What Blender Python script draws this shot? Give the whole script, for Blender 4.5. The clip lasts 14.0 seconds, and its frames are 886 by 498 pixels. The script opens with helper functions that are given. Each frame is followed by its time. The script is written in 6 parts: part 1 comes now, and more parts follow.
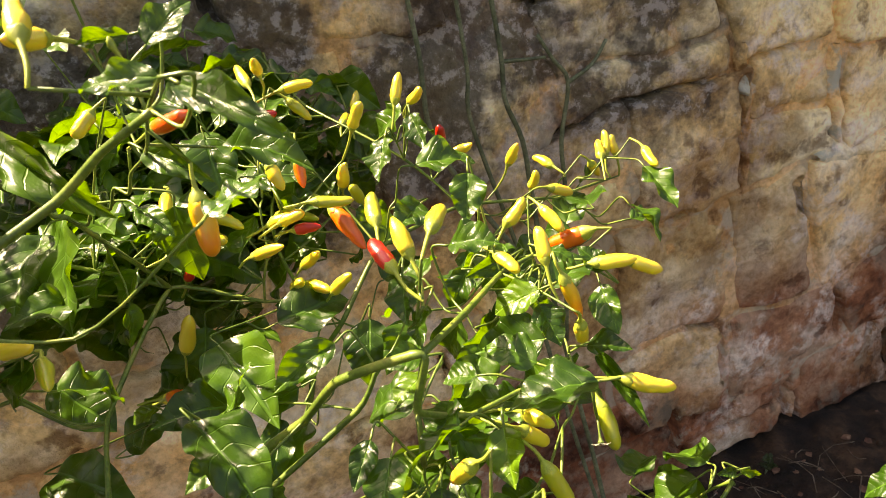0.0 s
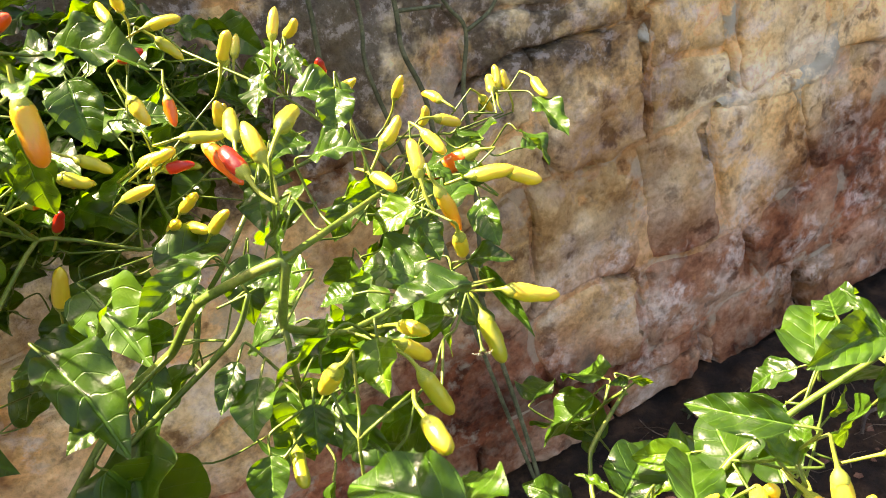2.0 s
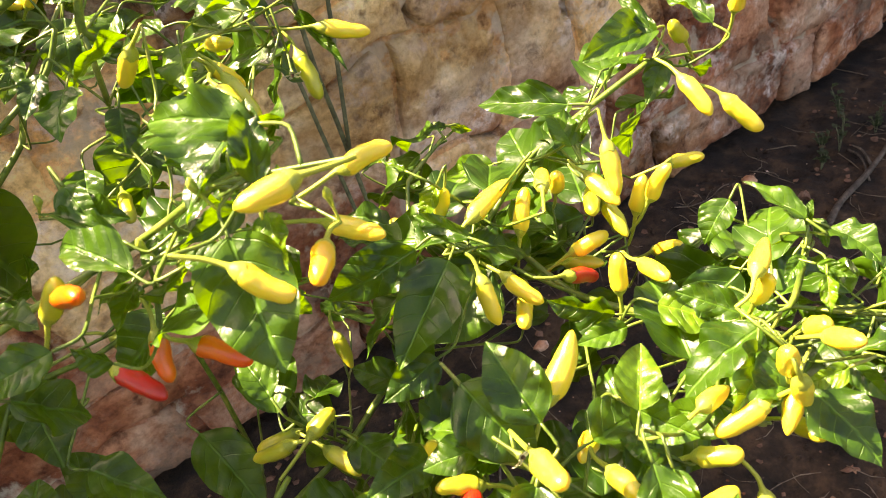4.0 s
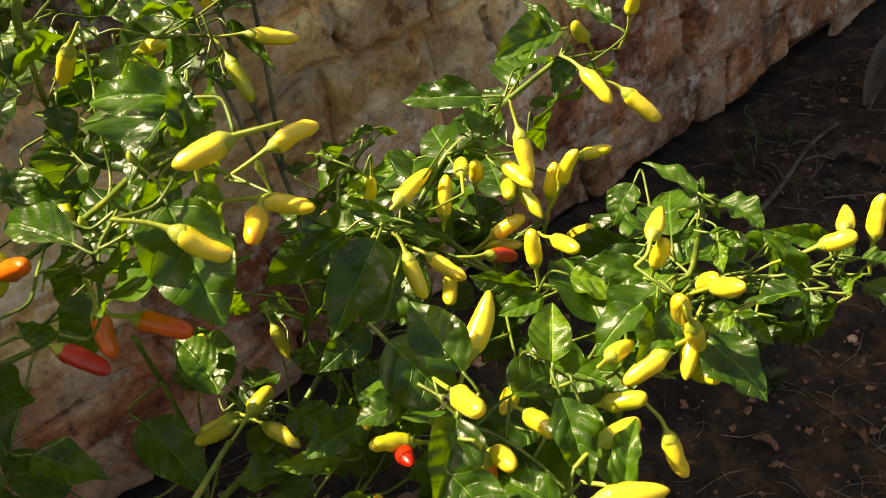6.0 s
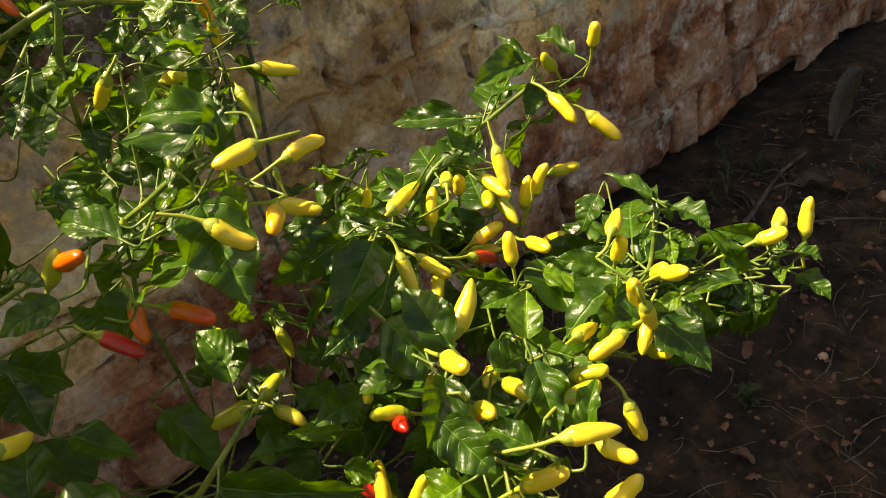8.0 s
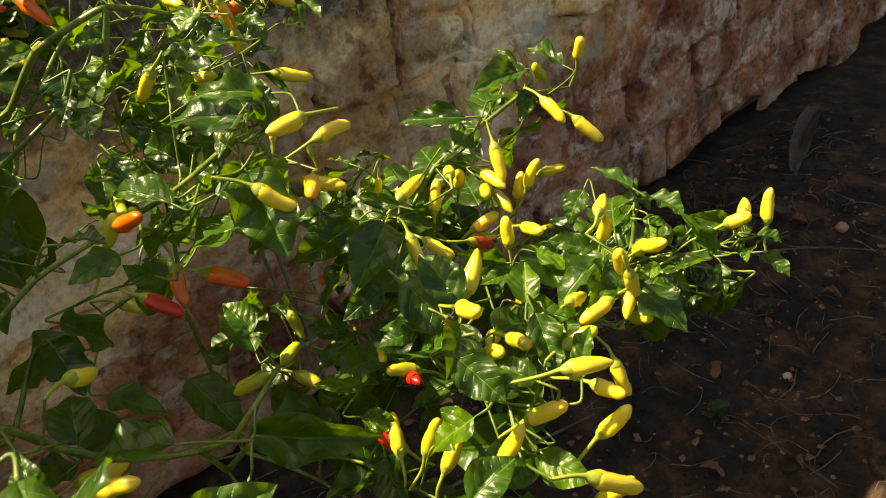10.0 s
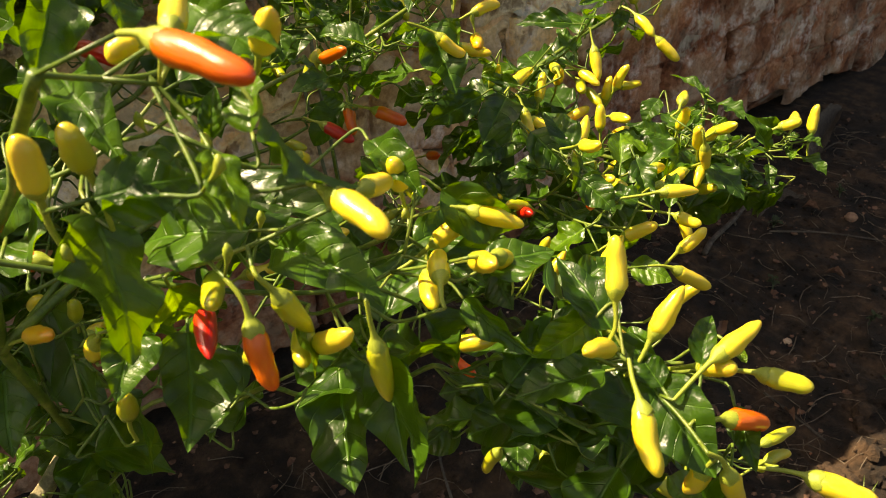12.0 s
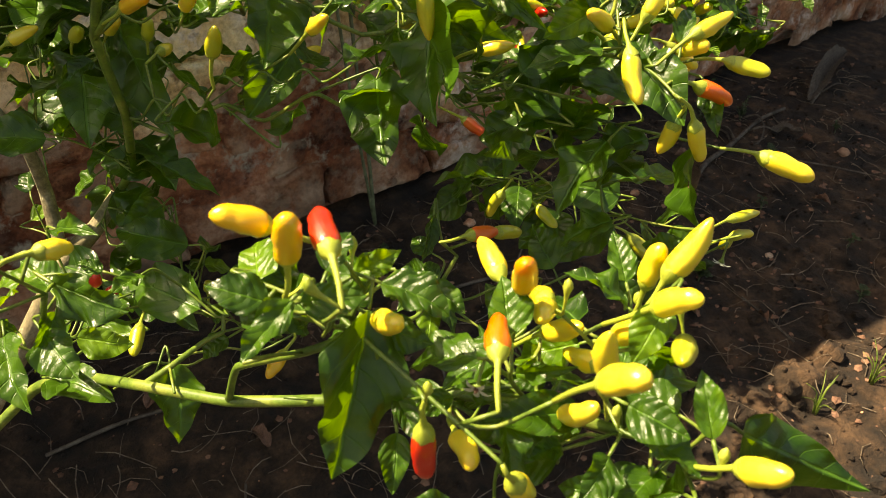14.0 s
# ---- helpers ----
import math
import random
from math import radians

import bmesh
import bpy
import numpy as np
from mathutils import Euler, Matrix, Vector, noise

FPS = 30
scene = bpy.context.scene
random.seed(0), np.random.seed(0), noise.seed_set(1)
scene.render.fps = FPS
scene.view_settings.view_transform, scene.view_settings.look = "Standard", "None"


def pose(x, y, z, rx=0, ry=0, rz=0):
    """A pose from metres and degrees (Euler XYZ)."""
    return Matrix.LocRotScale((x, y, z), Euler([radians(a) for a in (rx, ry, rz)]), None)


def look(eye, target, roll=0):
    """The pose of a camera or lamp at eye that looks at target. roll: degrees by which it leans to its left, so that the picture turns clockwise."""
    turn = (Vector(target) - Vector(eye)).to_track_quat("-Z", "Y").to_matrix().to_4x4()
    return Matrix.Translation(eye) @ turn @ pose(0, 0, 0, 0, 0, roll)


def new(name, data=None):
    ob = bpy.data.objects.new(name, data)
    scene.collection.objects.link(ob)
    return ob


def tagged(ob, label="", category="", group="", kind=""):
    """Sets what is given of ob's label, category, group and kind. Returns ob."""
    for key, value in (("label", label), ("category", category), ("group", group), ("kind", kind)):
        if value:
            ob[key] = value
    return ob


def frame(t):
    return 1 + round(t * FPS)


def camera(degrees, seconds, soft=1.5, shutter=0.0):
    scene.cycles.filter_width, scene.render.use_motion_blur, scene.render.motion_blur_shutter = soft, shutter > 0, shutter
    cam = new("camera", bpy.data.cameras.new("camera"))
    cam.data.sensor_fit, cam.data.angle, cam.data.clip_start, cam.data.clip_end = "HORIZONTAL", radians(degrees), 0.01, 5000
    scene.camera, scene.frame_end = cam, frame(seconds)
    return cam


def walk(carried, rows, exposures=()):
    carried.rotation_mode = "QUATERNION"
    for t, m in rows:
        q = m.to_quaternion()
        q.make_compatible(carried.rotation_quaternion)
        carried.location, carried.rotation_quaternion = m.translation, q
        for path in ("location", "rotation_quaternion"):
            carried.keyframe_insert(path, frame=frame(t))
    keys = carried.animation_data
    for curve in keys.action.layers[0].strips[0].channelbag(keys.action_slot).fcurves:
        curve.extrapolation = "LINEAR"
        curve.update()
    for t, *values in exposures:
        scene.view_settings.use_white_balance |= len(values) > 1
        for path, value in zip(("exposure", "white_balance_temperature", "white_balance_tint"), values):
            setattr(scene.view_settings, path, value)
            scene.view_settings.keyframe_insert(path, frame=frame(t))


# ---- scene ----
cam = camera(58.3, 14.0, 0.5)
PATH = [
    (0, (-0.139, -1.03, 1.425), (0.332, 0.65, 0.446), -13.1),
    (0.5, (-0.128, -1.037, 1.398), (0.387, 0.62, 0.403), -13.6),
    (1, (-0.126, -1.046, 1.401), (0.421, 0.594, 0.395), -13.9),
    (1.5, (-0.118, -1.045, 1.39), (0.464, 0.577, 0.374), -13.9),
    (2, (-0.117, -1.049, 1.37), (0.486, 0.552, 0.333), -14.0),
    (2.5, (-0.13, -1.084, 1.322), (0.481, 0.445, 0.187), -14.2),
    (3, (-0.134, -1.114, 1.295), (0.518, 0.351, 0.1), -13.6),
    (3.5, (-0.13, -1.134, 1.284), (0.552, 0.293, 0.06), -13.5),
    (4, (-0.136, -1.149, 1.277), (0.593, 0.246, 0.042), -13.0),
    (4.2, (-0.142, -1.158, 1.269), (0.631, 0.213, 0.035), -13.5),
    (6.3, (-0.158, -1.19, 1.273), (0.741, 0.145, 0.087), -11.1),
    (6.5, (-0.158, -1.192, 1.275), (0.749, 0.141, 0.092), -11.0),
    (7, (-0.171, -1.21, 1.278), (0.756, 0.131, 0.119), -10.9),
    (7.5, (-0.186, -1.226, 1.287), (0.757, 0.122, 0.15), -11.0),
    (7.7, (-0.193, -1.232, 1.291), (0.757, 0.116, 0.16), -11.0),
    (9.8, (-0.246, -1.274, 1.29), (0.814, 0.065, 0.249), -9.4),
    (10, (-0.268, -1.278, 1.292), (0.797, 0.054, 0.248), -8.9),
    (10.5, (-0.312, -1.29, 1.295), (0.733, 0.042, 0.23), -8.6),
    (11, (-0.378, -1.291, 1.297), (0.677, 0.038, 0.238), -6.7),
    (11.5, (-0.419, -1.31, 1.288), (0.632, 0.018, 0.224), -4.8),
    (12, (-0.449, -1.344, 1.286), (0.599, -0.029, 0.203), -3.0),
    (12.5, (-0.473, -1.375, 1.273), (0.568, -0.065, 0.178), -2.5),
    (13, (-0.501, -1.404, 1.249), (0.524, -0.113, 0.116), -1.3),
    (13.5, (-0.533, -1.437, 1.218), (0.489, -0.154, 0.074), 0.0),
    (14, (-0.559, -1.453, 1.21), (0.453, -0.199, 0.026), 1.6),
]
# a phone's small lens: what is very near goes soft
cam.data.dof.use_dof, cam.data.dof.focus_distance, cam.data.dof.aperture_fstop = True, 0.62, 26.0
walk(cam, [(t, look(eye, target, roll)) for t, eye, target, roll in PATH],
     [(0.0, 2.1, 9000, 24), (1.0, 2.2, 8600, 24), (1.5, 2.45, 8200, 24), (2.0, 2.62, 8300, 25), (4.2, 2.58, 9000, 26), (6.3, 1.28, 9500, 15), (10.0, 1.18, 9500, 13), (11.5, 1.15, 9400, 13), (12.5, 1.23, 9600, 13), (14.0, 1.48, 9500, 12)])


# ---- light ----
world = bpy.data.worlds.new("world")
scene.world = world
world.use_nodes = True
sky = world.node_tree.nodes.new("ShaderNodeTexSky")
sky.sky_type, sky.sun_disc = "NISHITA", False
sky.dust_density = 3.0
sky.sun_elevation, sky.sun_rotation = radians(58), radians(-38)
world.node_tree.links.new(sky.outputs[0], world.node_tree.nodes["Background"].inputs[0])
world.node_tree.nodes["Background"].inputs[1].default_value = 0.07
sun = new("sun", bpy.data.lights.new("sun", "SUN"))
sun.data.energy, sun.data.angle, sun.data.color = 5.0, radians(0.5), (1.0, 0.93, 0.80)
SUN = Vector((-0.38, 0.45, 0.82))
sun.matrix_world = look(SUN * 5, (0, 0, 0))


# ---- materials ----
def shader(name):
    """A node material; returns it with a function that adds nodes and one that links them."""
    mat = bpy.data.materials.new(name)
    mat.use_nodes = True
    tree = mat.node_tree
    bsdf = tree.nodes["Principled BSDF"]

    def add(kind, **values):
        node = tree.nodes.new("ShaderNode" + kind)
        for key, value in values.items():
            if key in ("operation", "blend_type", "data_type", "wave_type", "bands_direction", "feature", "noise_dimensions"):
                if key == "operation":
                    node.operation = value
                elif key == "blend_type":
                    node.blend_type = value
                elif key == "data_type":
                    node.data_type = value
                elif key == "feature":
                    node.feature = value
            else:
                node.inputs[key.replace("_", " ")].default_value = value
        return node

    return mat, bsdf, add, tree.links.new


def ramp(add, link, source, stops):
    """A colour ramp over a factor."""
    node = add("ValToRGB")
    while len(node.color_ramp.elements) < len(stops):
        node.color_ramp.elements.new(0.5)
    for el, (at, colour) in zip(node.color_ramp.elements, stops):
        el.position, el.color = at, (*colour, 1)
    link(source, node.inputs[0])
    return node.outputs[0]


def mixed(add, link, factor, a, b, blend="MIX"):
    """Two colours mixed; each is a colour or an output."""
    node = add("Mix", data_type="RGBA", blend_type=blend)
    for slot, value in ((0, factor), (6, a), (7, b)):
        if isinstance(value, (int, float)):
            node.inputs[slot].default_value = value
        elif isinstance(value, tuple):
            node.inputs[slot].default_value = (*value, 1)
        else:
            link(value, node.inputs[slot])
    return node.outputs[2]


def bumped(add, link, bsdf, height, strength, distance):
    node = add("Bump", Strength=strength, Distance=distance)
    link(height, node.inputs["Height"])
    link(node.outputs[0], bsdf.inputs["Normal"])
    return node


def leaf_material(name, dark, light, clear, through_share, rough):
    """A glossy leaf: sunken side veins, a pale midrib, quilted between the veins, light shining through."""
    mat, bsdf, add, link = shader(name)
    where, chance = add("TexCoord"), add("ObjectInfo")
    sep = add("SeparateXYZ")
    link(where.outputs["Object"], sep.inputs[0])

    def sums(kind, a, b, c=None):
        node = add("Math", operation=kind)
        for slot, value in enumerate((a, b, c)):
            if isinstance(value, (int, float)):
                node.inputs[slot].default_value = value
            elif value is not None:
                link(value, node.inputs[slot])
        return node.outputs[0]

    across, along = sums("ABSOLUTE", sep.outputs["X"], 0.0), sep.outputs["Y"]
    # the blade is about a third as wide as long: texture space in true proportion, and its own for each leaf
    flat, seed = add("VectorMath", operation="MULTIPLY"), add("VectorMath", operation="ADD")
    link(where.outputs["Object"], flat.inputs[0])
    flat.inputs[1].default_value = (0.36, 1.0, 1.0)
    link(flat.outputs[0], seed.inputs[0])
    link(chance.outputs["Location"], seed.inputs[1])

    def clouds(scale, detail):
        node = add("TexNoise", Scale=scale, Detail=detail)
        link(seed.outputs[0], node.inputs[0])
        return node.outputs[0]

    # side veins run from the midrib towards the tip, never quite evenly
    run = sums("MULTIPLY_ADD", across, -0.14, along)
    bow = sums("MULTIPLY_ADD", sums("MULTIPLY", across, across), -0.16, run)
    swayed = sums("MULTIPLY_ADD", clouds(2.3, 1.0), 0.16, bow)
    sine = sums("SINE", sums("MULTIPLY", swayed, 34.0), 0.0)
    vein = ramp(add, link, sine, [(0.0, (0, 0, 0)), (0.95, (0, 0, 0)), (1.0, (0.6, 0.6, 0.6))])
    rib = ramp(add, link, across, [(0.0, (1, 1, 1)), (0.035, (0.8, 0.8, 0.8)), (0.06, (0, 0, 0))])
    lines = sums("MAXIMUM", vein, rib)
    patch, cells = clouds(3.2, 4.0), add("TexVoronoi", Scale=30.0)
    link(seed.outputs[0], cells.inputs["Vector"])
    tone = mixed(add, link, chance.outputs["Random"], dark, light)
    spots = ramp(add, link, patch, [(0.35, (0.60, 0.64, 0.6)), (0.55, (1.0, 1.0, 1.0)), (0.78, (1.6, 1.3, 0.8))])
    tone = mixed(add, link, 1.0, tone, spots, "MULTIPLY")
    veined = mixed(add, link, sums("MULTIPLY", lines, 0.55), tone, tuple(min(1, 2.0 * v + 0.012) for v in light))
    link(veined, bsdf.inputs["Base Color"])
    gloss = ramp(add, link, patch, [(0.3, (rough * 0.85,) * 3), (0.7, (rough * 1.3,) * 3)])
    link(gloss, bsdf.inputs["Roughness"])
    bsdf.inputs["Specular IOR Level"].default_value = 0.48
    # height: quilted between the veins, fine cells on top, veins sunk
    height = sums("MULTIPLY_ADD", sine, -0.19, sums("MULTIPLY", lines, -0.55))
    height = sums("MULTIPLY_ADD", cells.outputs["Distance"], 0.12, height)
    height = sums("MULTIPLY_ADD", clouds(6.0, 1.5), 0.5, height)
    bump = bumped(add, link, bsdf, height, 0.7, 0.0013)
    glow = add("BsdfTranslucent")
    seen_through = mixed(add, link, sums("MULTIPLY", lines, 0.7), clear, tuple(0.35 * v for v in clear))
    link(mixed(add, link, 1.0, seen_through, spots, "MULTIPLY"), glow.inputs[0])
    link(bump.outputs[0], glow.inputs["Normal"])
    mixture = add("MixShader")
    mixture.inputs[0].default_value = through_share
    link(bsdf.outputs[0], mixture.inputs[1])
    link(glow.outputs[0], mixture.inputs[2])
    link(mixture.outputs[0], mat.node_tree.nodes["Material Output"].inputs[0])
    return mat


def pod_material(name, stem_end, body, tip):
    mat, bsdf, add, link = shader(name)
    where, chance = add("TexCoord"), add("ObjectInfo")
    sep = add("SeparateXYZ")
    link(where.outputs["Generated"], sep.inputs[0])
    patch = add("TexNoise", Scale=2.2, Detail=3.0)
    link(where.outputs["Object"], patch.inputs[0])
    shift = add("Math", operation="MULTIPLY_ADD")
    link(patch.outputs[0], shift.inputs[0])
    shift.inputs[1].default_value = 0.5
    link(sep.outputs["Z"], shift.inputs[2])
    lean = add("Math", operation="ADD")
    link(shift.outputs[0], lean.inputs[0])
    link(chance.outputs["Random"], lean.inputs[1])
    scale = add("Math", operation="MULTIPLY")
    link(lean.outputs[0], scale.inputs[0])
    scale.inputs[1].default_value = 0.55
    skin = ramp(add, link, scale.outputs[0], [(0.12, stem_end), (0.42, body), (0.75, body), (1.0, tip)])
    link(skin, bsdf.inputs["Base Color"])
    bsdf.inputs["Roughness"].default_value = 0.32
    bsdf.inputs["Coat Weight"].default_value = 0.5
    bsdf.inputs["Coat Roughness"].default_value = 0.15
    bsdf.inputs["Subsurface Weight"].default_value = 0.35
    bsdf.inputs["Subsurface Radius"].default_value = (1.0, 0.55, 0.1)
    bsdf.inputs["Subsurface Scale"].default_value = 0.003
    lumps = add("TexNoise", Scale=7.0, Detail=2.0)
    link(where.outputs["Object"], lumps.inputs[0])
    bumped(add, link, bsdf, lumps.outputs[0], 0.18, 0.001)
    return mat


def rough_material(name, a, b, c, scale, rough, depth, bump=0.6):
    """Three tones in patches with a finer grain: stems, soil, sticks."""
    mat, bsdf, add, link = shader(name)
    where = add("TexCoord")
    patch, grain = add("TexNoise", Scale=scale, Detail=6.0, Roughness=0.65), add("TexNoise", Scale=scale * 9, Detail=5.0, Roughness=0.7)
    link(where.outputs["Object"], patch.inputs[0])
    link(where.outputs["Object"], grain.inputs[0])
    tone = ramp(add, link, patch.outputs[0], [(0.38, a), (0.5, b), (0.62, c)])
    fine = ramp(add, link, grain.outputs[0], [(0.25, (0.55, 0.55, 0.55)), (0.55, (1, 1, 1)), (0.8, (1.35, 1.3, 1.25))])
    link(mixed(add, link, 1.0, tone, fine, "MULTIPLY"), bsdf.inputs["Base Color"])
    bsdf.inputs["Roughness"].default_value = rough
    both = add("Math", operation="MULTIPLY_ADD")
    link(grain.outputs[0], both.inputs[0])
    both.inputs[1].default_value = 0.5
    link(patch.outputs[0], both.inputs[2])
    bumped(add, link, bsdf, both.outputs[0], bump, depth)
    return mat


def stone_material(name, shade, crust):
    """Sandstone in ochre, rust and pink with pale bloom, grey-green film, and a black weather stain high on one stretch of the wall."""
    mat, bsdf, add, link = shader(name)
    chance, place = add("ObjectInfo"), add("NewGeometry")
    sep = add("SeparateXYZ")
    link(place.outputs["Position"], sep.inputs[0])

    def clouds(scale, detail, rough, away=0.0, spread=(1.0, 1.0, 1.0)):
        shift, node = add("VectorMath", operation="MULTIPLY_ADD"), add("TexNoise", Scale=scale, Detail=detail, Roughness=rough)
        link(place.outputs["Position"], shift.inputs[0])
        shift.inputs[1].default_value, shift.inputs[2].default_value = spread, (away, away, away)
        link(shift.outputs[0], node.inputs[0])
        return node.outputs[0]

    def sums(kind, a, b, c=None):
        node = add("Math", operation=kind)
        for slot, value in enumerate((a, b, c)):
            if isinstance(value, (int, float)):
                node.inputs[slot].default_value = value
            elif value is not None:
                link(value, node.inputs[slot])
        return node.outputs[0]

    def between(source, low, high):
        node = add("MapRange")
        link(source, node.inputs[0])
        node.inputs[1].default_value, node.inputs[2].default_value = low, high
        return node.outputs[0]

    big, mid, fine = clouds(5.0, 6.0, 0.62), clouds(15.0, 6.0, 0.64), clouds(80.0, 4.0, 0.7)
    rust = ramp(add, link, big, [(0.36, (0.13, 0.056, 0.036)), (0.45, (0.29, 0.122, 0.072)), (0.52, (0.40, 0.190, 0.115)), (0.62, (0.50, 0.33, 0.25))])
    ochre = ramp(add, link, big, [(0.36, (0.44, 0.28, 0.13)), (0.45, (0.82, 0.60, 0.30)), (0.53, (0.90, 0.74, 0.44)), (0.63, (0.92, 0.85, 0.68))])
    # the lower courses are rusty, the upper ones ochre, with strays of each; the rust's darkness also paints in the
    # shade low down
    kind = sums("MULTIPLY_ADD", chance.outputs["Random"], 0.45, sums("MULTIPLY_ADD", clouds(2.2, 2.0, 0.5, 4.0), 1.1, between(sep.outputs["Z"], 0.34, 0.80)))
    kind = sums("SUBTRACT", kind, sums("MULTIPLY", between(sep.outputs["X"], 1.05, 1.7), 0.55))
    # shade at the foot of one stretch put into the colour: iron-brown, little bloom
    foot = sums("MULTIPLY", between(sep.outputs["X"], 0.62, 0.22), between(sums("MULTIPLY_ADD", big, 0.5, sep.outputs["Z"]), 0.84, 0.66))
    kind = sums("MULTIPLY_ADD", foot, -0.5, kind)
    tone = mixed(add, link, between(kind, 0.88, 1.50), rust, ochre)
    own = ramp(add, link, sums("FRACT", sums("MULTIPLY", chance.outputs["Random"], 7.31), 0.0), [(0.0, (0.86, 0.80, 0.78)), (0.35, (1.0, 1.0, 1.0)), (0.65, (1.08, 1.06, 1.02)), (0.85, (1.06, 0.92, 0.82)), (1.0, (0.95, 0.95, 1.0))])
    tone = mixed(add, link, 1.0, tone, own, "MULTIPLY")
    # pinkish white bloom in blots, breaking up into specks
    bloom = sums("MULTIPLY", between(clouds(7.0, 5.0, 0.62, 11.0), 0.49, 0.60), between(clouds(34.0, 5.0, 0.7, 3.0), 0.42, 0.56))
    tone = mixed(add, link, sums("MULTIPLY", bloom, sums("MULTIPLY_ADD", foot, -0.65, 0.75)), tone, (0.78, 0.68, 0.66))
    # brown weathering in broad clouds, dark seams in thin ones
    age = ramp(add, link, clouds(3.4, 6.0, 0.6, 7.0, (1.0, 1.0, 1.5)), [(0.40, (0.56, 0.47, 0.40)), (0.50, (1.0, 0.98, 0.95)), (0.60, (1.10, 1.10, 1.08))])
    tone = mixed(add, link, 1.0, tone, age, "MULTIPLY")
    pits = ramp(add, link, mid, [(0.36, (0.42, 0.36, 0.33)), (0.44, (1, 1, 1)), (0.62, (1.08, 1.08, 1.08))])
    tone = mixed(add, link, 1.0, tone, pits, "MULTIPLY")
    grit = ramp(add, link, fine, [(0.36, (0.80, 0.79, 0.77)), (0.5, (1, 1, 1)), (0.66, (1.15, 1.14, 1.12))])
    tone = mixed(add, link, 1.0, tone, grit, "MULTIPLY")
    film = between(clouds(9.0, 6.0, 0.66, 21.0), 0.50, 0.58)
    tone = mixed(add, link, sums("MULTIPLY", film, crust), tone, (0.50, 0.50, 0.41))
    tone = mixed(add, link, 1.0, tone, shade, "MULTIPLY")
    # weather stain: above and to one side of a ragged line
    ragged = sums("MULTIPLY_ADD", clouds(6.0, 7.0, 0.68), 0.7, mid)
    above = between(sums("MULTIPLY_ADD", ragged, 0.38, sep.outputs["Z"]), 1.16, 1.27)
    aside = between(sums("MULTIPLY_ADD", ragged, 0.42, sums("MULTIPLY", sep.outputs["X"], -1.0)), -0.36, -0.24)
    soot = ramp(add, link, clouds(38.0, 5.0, 0.72, 5.0), [(0.42, (0.035, 0.032, 0.028)), (0.53, (0.085, 0.078, 0.068)), (0.60, (0.34, 0.33, 0.31))])
    patchy = sums("MULTIPLY", sums("MULTIPLY", above, aside), between(clouds(4.0, 6.0, 0.65, 15.0), 0.40, 0.50))
    tone = mixed(add, link, sums("MULTIPLY", patchy, 0.88), tone, soot)
    link(tone, bsdf.inputs["Base Color"])
    bsdf.inputs["Roughness"].default_value = 0.9
    bsdf.inputs["Specular IOR Level"].default_value = 0.25
    height = sums("MULTIPLY_ADD", fine, 0.22, mid)
    height = sums("MULTIPLY_ADD", clouds(38.0, 5.0, 0.7, 9.0), 0.42, height)
    bumped(add, link, bsdf, height, 1.0, 0.015)
    return mat


LEAF = leaf_material("chilli leaf", (0.012, 0.046, 0.003), (0.044, 0.120, 0.007), (0.25, 0.50, 0.008), 0.26, 0.32)
YOUNG = leaf_material("young chilli leaf", (0.06, 0.15, 0.006), (0.10, 0.21, 0.010), (0.38, 0.62, 0.015), 0.30, 0.33)
DRY = rough_material("dry leaf", (0.10, 0.05, 0.03), (0.18, 0.09, 0.055), (0.26, 0.15, 0.09), 30, 0.8, 0.002)
PODS = {
    "yellow": pod_material("yellow chilli", (0.52, 0.53, 0.045), (0.75, 0.62, 0.05), (0.78, 0.60, 0.055)),
    "green": pod_material("green chilli", (0.22, 0.32, 0.02), (0.42, 0.45, 0.03), (0.56, 0.50, 0.04)),
    "blush": pod_material("ripening chilli", (0.66, 0.55, 0.04), (0.74, 0.46, 0.025), (0.76, 0.25, 0.015)),
    "orange": pod_material("orange chilli", (0.72, 0.22, 0.012), (0.78, 0.15, 0.010), (0.74, 0.09, 0.008)),
    "red": pod_material("red chilli", (0.56, 0.06, 0.010), (0.58, 0.022, 0.010), (0.50, 0.014, 0.008)),
}
GREEN = rough_material("green stem", (0.07, 0.13, 0.018), (0.12, 0.20, 0.026), (0.22, 0.27, 0.05), 40, 0.42, 0.001, 0.3)
WOOD = rough_material("woody stem", (0.14, 0.12, 0.06), (0.26, 0.22, 0.12), (0.40, 0.36, 0.22), 45, 0.7, 0.003)
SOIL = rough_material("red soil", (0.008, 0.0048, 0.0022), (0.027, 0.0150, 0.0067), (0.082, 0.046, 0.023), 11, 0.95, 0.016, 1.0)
DULL = rough_material("dull stem", (0.07, 0.09, 0.045), (0.13, 0.16, 0.08), (0.20, 0.23, 0.13), 30, 0.7, 0.001)
STRAW = rough_material("straw", (0.10, 0.075, 0.05), (0.18, 0.14, 0.10), (0.28, 0.23, 0.17), 40, 0.85, 0.001)
STALK = rough_material("pod stalk", (0.20, 0.28, 0.03), (0.32, 0.40, 0.045), (0.46, 0.50, 0.08), 60, 0.4, 0.0008, 0.25)
WEED = leaf_material("weed leaf", (0.016, 0.036, 0.010), (0.035, 0.062, 0.018), (0.10, 0.18, 0.03), 0.2, 0.5)
STICK = rough_material("dead wood", (0.05, 0.04, 0.03), (0.095, 0.078, 0.06), (0.16, 0.135, 0.105), 30, 0.9, 0.004)
MORTAR = stone_material("weathered mortar", (1.0, 0.98, 0.93), 0.65)
